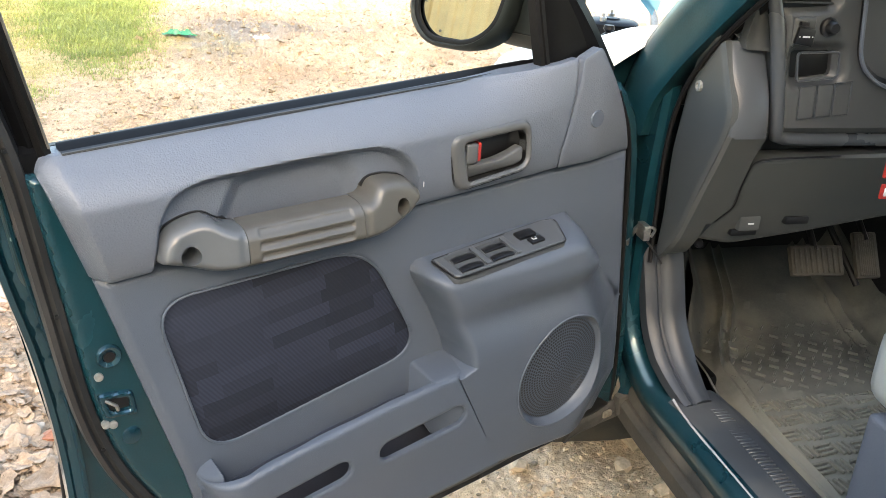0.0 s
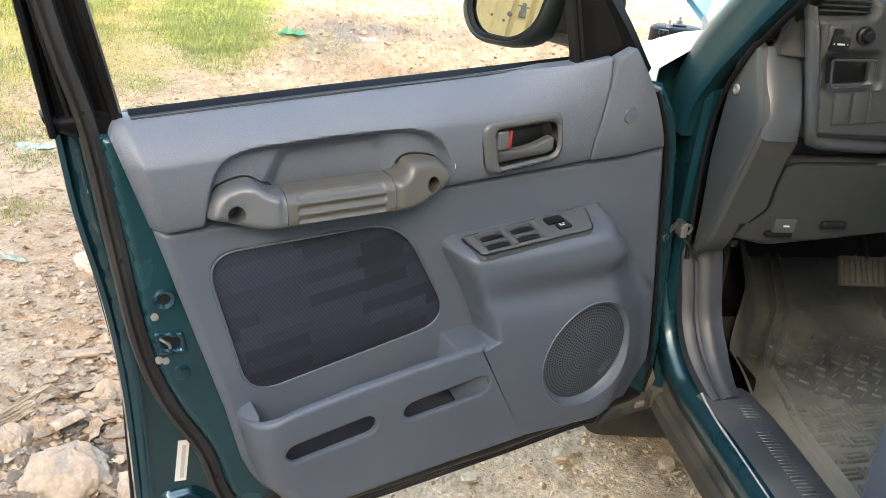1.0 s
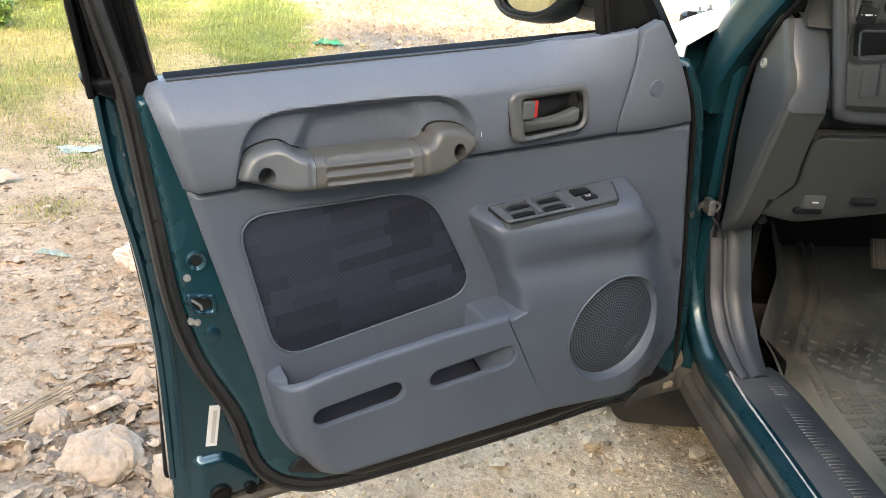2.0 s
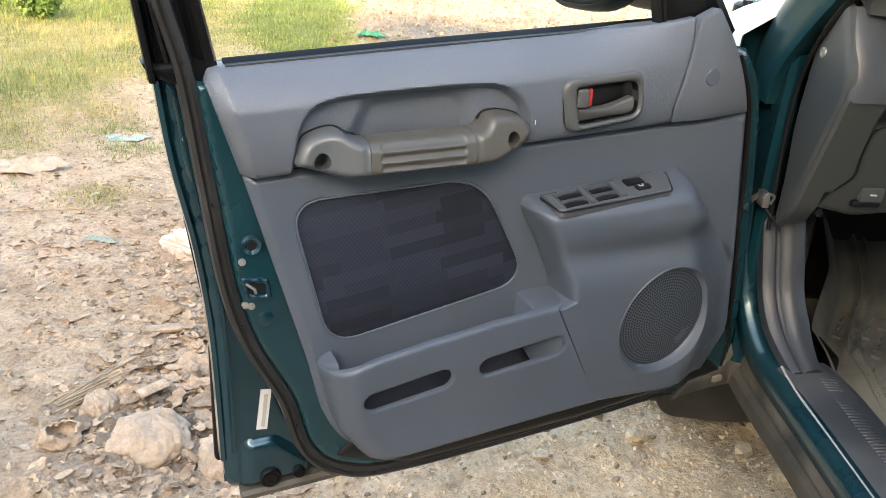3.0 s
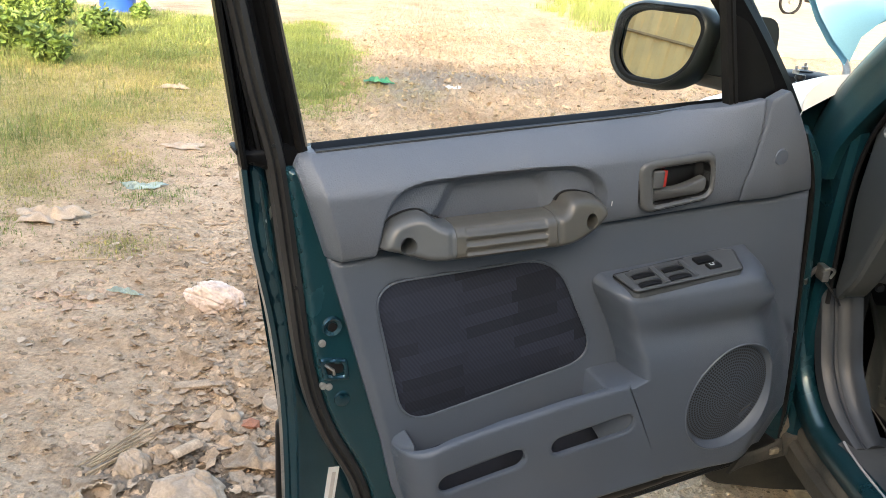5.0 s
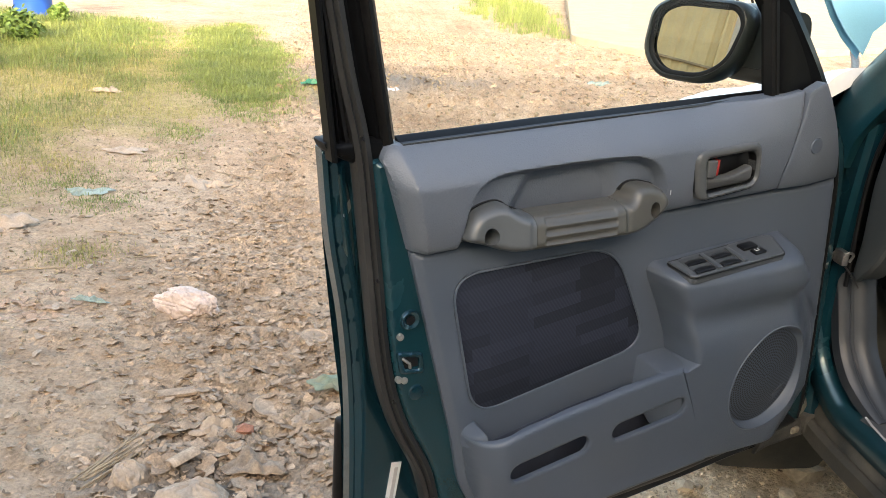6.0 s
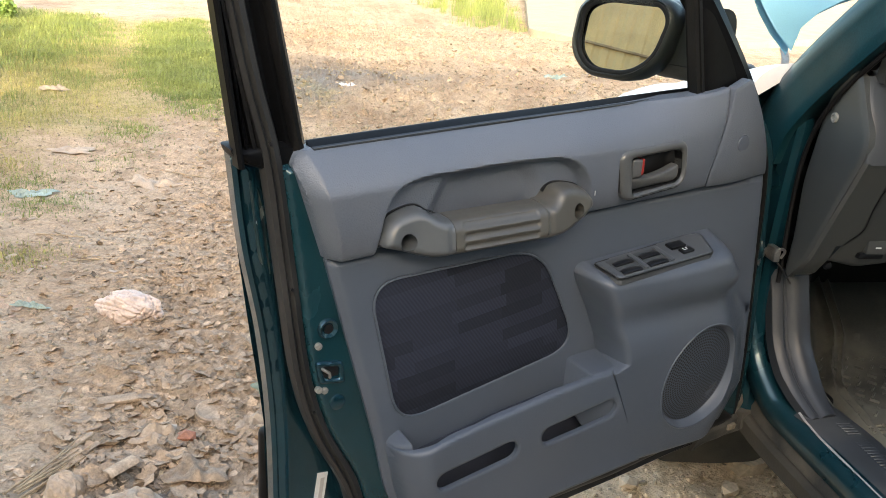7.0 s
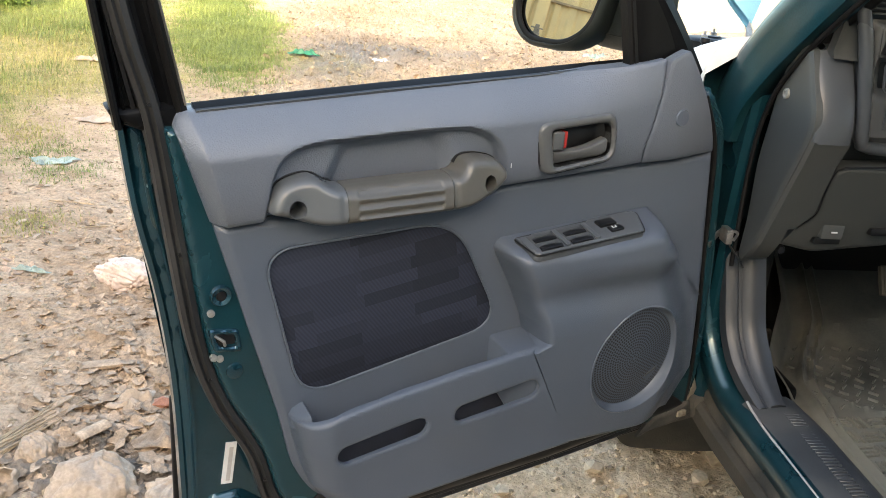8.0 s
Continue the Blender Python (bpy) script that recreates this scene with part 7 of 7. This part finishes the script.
RED_RAG = material("faded_red_net", (0.41, 0.285, 0.20), 0.85, var=0.35, scale=25, bump=0.2)
MESH_GREEN = material("dusty_green_mesh", (0.20, 0.24, 0.16), 0.8, var=0.3, scale=25, bump=0.3, dust=(0.33, 0.26, 0.17), dust_amount=0.8)
BRICK = material("brick_fragment", (0.35, 0.15, 0.09), 0.9, var=0.25, scale=30, bump=0.5)


def on_ground(x, y, dz=0.0, yaw=0.0, rx=0.0, ry=0.0):
    return pose(x, y, height_at(x, y) + dz, rx, ry, yaw)


def flake(r, size):
    """A curled scrap: an uneven outline, bent along its length, a little thick."""
    n = r.randint(6, 9)
    ph, bend = r.uniform(0, 6.283), r.uniform(-0.5, 1.0) / size
    rim = []
    for k in range(n):
        a = 2 * math.pi * k / n + r.uniform(-0.25, 0.25)
        q = size * r.uniform(0.55, 1.1)
        x, y = q * math.cos(a), 0.62 * q * math.sin(a)
        rim.append((x, y, 0.35 * bend * x * x + 0.12 * size * math.sin(2 * a + ph)))
    mid = (0, 0, 0.0)
    th = 0.0022
    V = [mid] + rim + [(p[0], p[1], p[2] - th) for p in rim] + [(0, 0, -th)]
    F = [(0, 1 + k, 1 + (k + 1) % n) for k in range(n)] + [(1 + (k + 1) % n, 1 + k, 1 + n + k, 1 + n + (k + 1) % n) for k in range(n)] + [(1 + 2 * n, 1 + n + (k + 1) % n, 1 + n + k) for k in range(n)]
    return V, F


def scatter(name, label, mat, seed, count, place, sizes, tilt=25, dz=0.004, maker=flake):
    r = np.random.RandomState(seed)
    V, F = [], []
    kinds = [maker(r, 1.0) for _ in range(14)]
    for _ in range(count):
        x, y = place(r)
        s = r.uniform(*sizes) * r.uniform(0.6, 1.2)
        v, f = kinds[r.randint(14)]
        m = on_ground(x, y, dz + 0.15 * s) @ Euler((radians(r.normal(0, tilt)), radians(r.normal(0, tilt)), r.uniform(0, 6.283))).to_matrix().to_4x4() @ Matrix.Diagonal((s, s, s, 1))
        i = len(V)
        V += [tuple(m @ Vector(p)) for p in v]
        F += [tuple(q + i for q in g) for g in f]
    return thing(name, label, "litter", (V, F), mat, kind="stuff", smooth=0)


def curled_leaf(r, size):
    """A dry leaf or torn sheet: pointed ends, ragged sides, rolled along and across."""
    along, across = r.uniform(0.1, 0.9), r.uniform(0.1, 1.5)
    ph = r.uniform(0, 6.283, 3)
    rows = []
    for i in range(8):
        u = 2 * i / 7 - 1
        half = 0.55 * (1 - abs(u) ** 2.2) ** 0.6 * (1 + 0.25 * math.sin(7 * u + ph[0])) + 0.02
        row = []
        for k in range(5):
            v = (k / 2 - 1) * half * (1 + 0.12 * math.sin(9 * u + ph[1] + k))
            row.append((size * u, size * v, size * (0.25 * along * u * u + 0.45 * across * v * v + 0.06 * math.sin(5 * u + 4 * v + ph[2]))))
        rows.append(row)
    return join(loft(rows), loft([[(p[0], p[1], p[2] - 0.03 * size) for p in q][::-1] for q in rows]))


def band(r):
    """The littered strip beside the car, densest in its middle."""
    t = r.beta(1.1, 1.9)
    y = 0.15 + 4.6 * t
    return -1.22 - 0.10 * t * 3 + r.normal(0, 0.26 + 0.10 * t), y


def everywhere(r):
    return r.uniform(-3.2, 0.9), r.uniform(-0.2, 6.5)


def heap(r):
    return -1.30 + r.normal(0, 0.17), 0.86 + r.normal(0, 0.16)


def road(r):
    return r.uniform(-1.6, 4.5), r.uniform(4.5, 15.0)


def pebble(r, s):
    bm = bmesh.new()
    bmesh.ops.create_icosphere(bm, subdivisions=1, radius=s)
    for v in bm.verts:
        v.co = Vector((v.co.x * r.uniform(0.75, 1.25), v.co.y * r.uniform(0.7, 1.1), v.co.z * r.uniform(0.4, 0.75)))
    return from_bm(bm)


scatter("leaf_litter", "curled dry leaf and paper scraps trodden into the earth", PAPER, 61, 3300, band, (0.006, 0.029), 16, -0.002, curled_leaf)
DARK_LEAF = material("dark_dry_leaf", (0.22, 0.152, 0.098), 0.85, var=0.3, scale=25, bump=0.5, grain=150, per_piece=0.35)
scatter("fallen_leaves", "dark brown curled dry leaves over the path", DARK_LEAF, 71, 900, lambda r: (-1.75 + r.normal(0, 0.55), 0.3 + 5.5 * r.beta(1.0, 1.3)), (0.006, 0.026), 14, -0.002, curled_leaf)
scatter("track_crumbs", "dark crumbs of soil and leaf on the track", DARK_LEAF, 72, 2200, road, (0.008, 0.030), 20, 0.0, curled_leaf)
scatter("heap_litter", "crumpled muddy scraps in a damp heap", PAPER, 62, 170, heap, (0.012, 0.048), 16, 0.000, curled_leaf)
scatter("trodden_litter", "flat torn leaf and paper scraps pressed into the earth", PAPER, 68, 1900, lambda r: (-1.28 + r.normal(0, 0.25), 0.2 + 4.4 * r.beta(1.0, 1.5)), (0.009, 0.034), 14, -0.004)
scatter("pale_scraps", "small pale plastic and paper bits", PALE, 69, 420, lambda r: (-1.9 + r.normal(0, 0.55), 0.3 + 6.0 * r.beta(1.0, 1.6)), (0.010, 0.032), 12, 0.002)
scatter("red_net", "faded red net shreds trodden into the earth", RED_RAG, 70, 150, lambda r: (-2.20 + r.normal(0, 0.13), 1.90 + r.normal(0, 0.09)), (0.010, 0.040), 8, -0.004)
scatter("loose_litter", "scattered dry scraps", PAPER, 63, 1900, everywhere, (0.005, 0.020), 14, -0.001)
scatter("far_litter", "scattered scraps on the track", PAPER, 64, 700, road, (0.015, 0.055), 15, 0.004, curled_leaf)
scatter("gravel", "loose small stones", STONE, 65, 4500, everywhere, (0.004, 0.013), 40, 0.0, pebble)
scatter("grit_by_door", "pale gravel below the door", PALE_GRIT, 66, 3000, lambda r: (r.uniform(-0.9, 0.45), r.uniform(-0.15, 0.75)), (0.002, 0.0095), 40, 0.0, pebble)
scatter("road_stones", "stones and clods on the track", STONE, 67, 5200, road, (0.006, 0.030), 40, 0.0, pebble)


def crumpled(size, seed, folds=0.10):
    """A soft bag: a squashed ball with broad dents, sharp creases along random planes and fine puckers."""
    r = np.random.RandomState(seed)
    bm = bmesh.new()
    bmesh.ops.create_icosphere(bm, subdivisions=6, radius=1.0)
    P = np.array([v.co[:] for v in bm.verts])
    P /= np.linalg.norm(P, axis=1)[:, None]
    h = np.zeros(len(P))
    for k in range(70):
        n = r.normal(0, 1, 3)
        n /= np.linalg.norm(n)
        m = r.normal(0, 1, 3)
        near = np.clip(P @ (m / np.linalg.norm(m)) * 1.6, 0, 1)
        wide = k < 12
        h -= (r.uniform(0.5, 1.0) if wide else r.uniform(0.25, 0.7)) * near * np.exp(-np.abs(P @ n - r.uniform(-0.7, 0.7)) * (r.uniform(5, 9) if wide else r.uniform(18, 40)))
    pucker = np.array([noise.noise(Vector(p) * 7 + Vector((seed, 3, 0))) + 0.6 * noise.noise(Vector(p) * 15) for p in P])
    broad = np.array([noise.noise(Vector(p) * 1.8 + Vector((0, seed, 0))) for p in P])
    k = 1 + folds * (h + 0.35 * pucker + 1.6 * broad)
    Q = P * k[:, None]
    Q[:, 2] = np.where(Q[:, 2] > -0.35, Q[:, 2], -0.35 + 0.15 * (Q[:, 2] + 0.35))
    Q *= np.array(size)
    for v, q in zip(bm.verts, Q):
        v.co = q
    return from_bm(bm)


def knotted_bag(size, seed, lean=(0.25, 0.15)):
    """A filled soft bag: pleats run up a slumped dome and gather at an off-centre knot."""
    r = np.random.RandomState(seed)
    ph, sharp = r.uniform(0, 6.283, 8), r.uniform(0.6, 1.0, 8)
    rows = []
    for i in range(40):
        t = i / 39
        tall = math.sin(radians(86) * t)
        wide = math.cos(radians(86) * t) ** 0.75
        row = []
        for a in np.linspace(0, 2 * math.pi, 145)[:-1]:
            q = Vector((math.cos(a) * wide, math.sin(a) * wide, tall))
            sway = 1.6 * noise.noise(q * 1.3 + Vector((0, 0, seed)))
            pleat = sum(sharp[k] * (abs(math.sin((3 + 2 * k) * a / 2 + ph[k] + (1.5 + 0.8 * k) * t + sway * (1 + 0.4 * k))) ** 0.7 - 0.7) * min(1.0, max(0.0, 0.5 + 1.6 * noise.noise(q * 1.1 + Vector((k, seed, 0))))) for k in range(6))
            soft = 0.24 * noise.noise(q * 1.6 + Vector((seed, 0, 0))) + 0.07 * noise.noise(q * 4.5 + Vector((0, seed, 0))) + 0.025 * noise.noise(q * 13)
            k = 1 + soft + 0.10 * pleat * (0.35 + 0.65 * math.sin(math.pi * min(1.0, 0.12 + t)))
            row.append((size[0] * (wide * k * math.cos(a) + lean[0] * t * t), size[1] * (wide * k * math.sin(a) + lean[1] * t * t), size[2] * (tall * (1 + soft + 0.09 * pleat) - 0.25 * (1 - t))))
        rows.append(row)
    return loft(rows, closed=True, cap=True)


thing("plastic_bag", "crumpled pinkish-white plastic bag lying on the earth", "bag", crumpled((0.150, 0.085, 0.088), 5, 0.12), PINKISH, on_ground(-1.605, 1.91, 0.030, -24), smooth=55)
thing("plastic_bag", "dirty cream plastic bag stuffed with rubbish", "bag", knotted_bag((0.130, 0.095, 0.078), 8, (0.15, 0.45)), PALE, on_ground(-1.385, 0.525, 0.0, 8), smooth=55)
thing("plastic_bag", "small dusty plastic bag half buried", "bag", knotted_bag((0.058, 0.050, 0.055), 11, (-0.1, 0.3)), PALE, on_ground(-1.575, 0.69, 0.0, 30), smooth=55)
thing("plastic_bag", "torn cream plastic bag beside the door", "bag", knotted_bag((0.080, 0.115, 0.070), 14), PALE, on_ground(-1.13, 0.44, 0.0, 60), smooth=55)


# torn pot: a thin crumpled wall, open at the top
def torn_pot():
    rows = []
    for i in range(15):
        t = i / 14
        row = []
        for a in np.linspace(0, 2 * math.pi, 73)[:-1]:
            rr = 0.042 + 0.020 * math.sin(math.pi * min(1.0, t * 1.25) * 0.8) - 0.010 * t ** 3
            dent = noise.noise(Vector((2.2 * math.cos(a), 2.2 * math.sin(a), 3.0 * t))) * 0.012 + noise.noise(Vector((6 * math.cos(a), 6 * math.sin(a), 7 * t))) * 0.006
            z = 0.056 * t + t * (0.008 * math.sin(2 * a + 0.6) + 0.007 * noise.noise(Vector((4 * math.cos(a), 4 * math.sin(a), 9.0))))
            row.append(((rr + dent) * math.cos(a), 0.80 * (rr + dent) * math.sin(a), z))
        rows.append(row)
    inner = [[(p[0] * 0.90, p[1] * 0.90, max(p[2] - 0.002, 0.004)) for p in r] for r in rows[::-1]]
    return loft([r[::-1] for r in rows + inner], closed=True, cap=True)


thing("torn_pot", "dirty cream torn plastic pot", "pot", torn_pot(), PALE, on_ground(-1.630, 0.515, -0.006, 20, 10, 6), smooth=55)
r_ = np.random.RandomState(77)
for k in range(7):
    x, y = -1.63 + r_.uniform(-0.03, 0.03), 0.79 + r_.uniform(-0.05, 0.05)
    L = r_.uniform(0.10, 0.19)
    thing("stick", "dry thin stick lying on the earth", "stick", sweep(smooth_path([(-L, 0, 0), (0, 0.006 * r_.uniform(-1, 1), 0.002), (L, 0.004, 0.0)], 0.04), ring(0.0045, 0.0035, 6), scale=lambda t: 1 - 0.4 * t), STRAW, on_ground(x, y, 0.012 + 0.003 * k, 62 + r_.uniform(-9, 9)), group="dry sticks")
for x, y, L, yaw in ((-1.70, 1.225, 0.05, 85), (-1.20, 1.75, 0.07, 40), (-2.1, 2.9, 0.12, -10), (-1.9, 2.55, 0.14, 12), (-1.55, 4.2, 0.25, -30), (-2.35, 2.3, 0.16, 15)):
    thing("stick", "single dry straw on the earth", "stick", sweep([(-L, 0, 0), (0, 0.004, 0.002), (L, 0, 0)], ring(0.004, 0.003, 6)), STRAW, on_ground(x, y, 0.010, yaw), group="dry sticks")
thing("board_piece", "flat grey broken board on the earth", "board", rbox(-0.068, 0.068, -0.022, 0.022, -0.006, 0.006, 0.003), PAPER, on_ground(-1.515, 1.18, 0.014, 4, 4, -6))
for x, y, rad, lab in ((-1.19, 1.075, 0.066, "flat round dusty lid pressed into the earth"), (-1.06, 1.53, 0.055, "worn round lid half buried")):
    thing("lid", lab, "lid", lathe([(0.0001, 0.006), (rad * 0.3, 0.004), (rad * 0.8, 0.005), (rad * 0.9, 0.010), (rad, 0.008), (rad * 1.02, -0.01)], 32), PAPER, on_ground(x, y, 0.004, 0, 5, 3))
curl = [[(0.05 * u, 0.030 * math.cos(a), 0.030 * math.sin(a) + 0.02) for a in np.linspace(0.5, 2.5, 12)] for u in np.linspace(-1, 1, 6)]
thing("bark_curl", "curled strip of dry bark", "bark", join(loft(curl), loft([[(p[0], p[1] * 0.9, p[2] * 0.93) for p in c][::-1] for c in curl])), PAPER, on_ground(-1.43, 0.73, -0.012, 50))


def rag(size, seed, lift=0.03):
    r = np.random.RandomState(seed)
    ph = r.uniform(0, 6.283, 8)
    rows = []
    for i in range(17):
        row = []
        for k in range(17):
            u, v = 2 * i / 16 - 1, 2 * k / 16 - 1
            edge = 1 + 0.22 * math.sin(3 * math.atan2(v, u) + ph[0]) + 0.12 * math.sin(7 * math.atan2(v, u) + ph[1])
            z = lift * (0.5 + 0.5 * math.sin(4 * u + ph[2]) * math.sin(3 * v + ph[3]) + 0.3 * math.sin(9 * u + 5 * v + ph[4]))
            row.append((u * size[0] * edge, v * size[1] * edge, 0.004 + z * (1 - 0.7 * max(abs(u), abs(v)) ** 4)))
        rows.append(row)
    return join(loft(rows), loft([[(p[0], p[1], p[2] - 0.003) for p in q][::-1] for q in rows]))


for nm, lab, cat, sz, mt, x, y, yaw, sd, lift in (
        ("green_bag", "crumpled green plastic bag on the wet track", "bag", (0.14, 0.06), GREEN_RAG, -1.16, 7.90, -8, 3, 0.05),
        ("teal_rag", "faded teal plastic scrap", "rag", (0.12, 0.05), TEAL_RAG, -2.46, 3.76, 12, 4, 0.03),
        ("blue_scrap", "small faded blue plastic scrap", "rag", (0.07, 0.014), TEAL_RAG, -1.99, 1.95, -20, 5, 0.02),
        ("grey_rag", "pale grey crumpled plastic sheet", "rag", (0.14, 0.08), PALE, -1.83, 4.05, -35, 6, 0.04),
        ("white_sheet", "flat pale torn paper sheet", "paper", (0.15, 0.10), PALE, -2.70, 2.92, 10, 7, 0.06),
        ("white_sheet", "flat pale torn paper scrap", "paper", (0.13, 0.08), PALE, -2.45, 4.75, 0, 8, 0.02),
        ("green_net", "dusty green mesh scrap in the heap", "net", (0.08, 0.06), MESH_GREEN, -0.975, 1.13, 10, 10, 0.02),
        ("white_sheet", "bright white paper scrap on the wet track", "paper", (0.07, 0.06), LABEL, -0.35, 7.9, 0, 12, 0.03),
        ("blue_scrap", "faded blue scrap on the gravel", "rag", (0.14, 0.10), TEAL_RAG, 2.35, 9.1, 0, 13, 0.05),
        ("white_sheet", "pale scrap on the bank", "paper", (0.12, 0.08), PALE, -3.1, 7.0, 0, 14, 0.04),
        ("paper_leaf", "large curled dusty paper sheet", "paper", (0.07, 0.05), PAPER, -1.30, 0.83, 30, 15, 0.03),
        ("paper_leaf", "large torn dusty paper sheet", "paper", (0.08, 0.055), PAPER, -1.22, 0.74, -20, 16, 0.03),
        ("paper_leaf", "pale torn paper sheet in the heap", "paper", (0.06, 0.045), PALE, -1.36, 0.95, 60, 17, 0.035),
        ("paper_leaf", "dusty folded paper scrap", "paper", (0.055, 0.03), PALE, -1.07, 0.98, 40, 18, 0.03),
        ("paper_leaf", "torn dusty sheet beside the track", "paper", (0.10, 0.07), PAPER, -1.25, 1.62, 10, 19, 0.03)):
    thing(nm, lab, cat, rag(sz, sd, lift), mt, on_ground(x, y, 0.004, yaw), smooth=50)
thing("brick_piece", "broken red brick fragment", "brick", pebble(np.random.RandomState(4), 0.035), BRICK, on_ground(-1.27, 0.92, 0.012, 20), smooth=20)
r_ = np.random.RandomState(90)
for x, y, s in ((0.28, 0.54, 0.075), (0.36, 0.46, 0.06), (0.20, 0.60, 0.05), (0.42, 0.55, 0.07), (0.33, 0.24, 0.035), (-0.03, 0.39, 0.032), (0.10, 0.58, 0.045), (0.48, 0.42, 0.06), (-0.12, 0.50, 0.03), (0.02, 0.30, 0.022), (0.26, 0.36, 0.03), (-0.30, 0.30, 0.025)):
    thing("stone", "rough pale earth-coloured stone under the car", "stone", pebble(r_, s), PALE_GRIT, on_ground(x, y, 0.25 * s, r_.uniform(0, 360)), group="stones under the car", smooth=25)
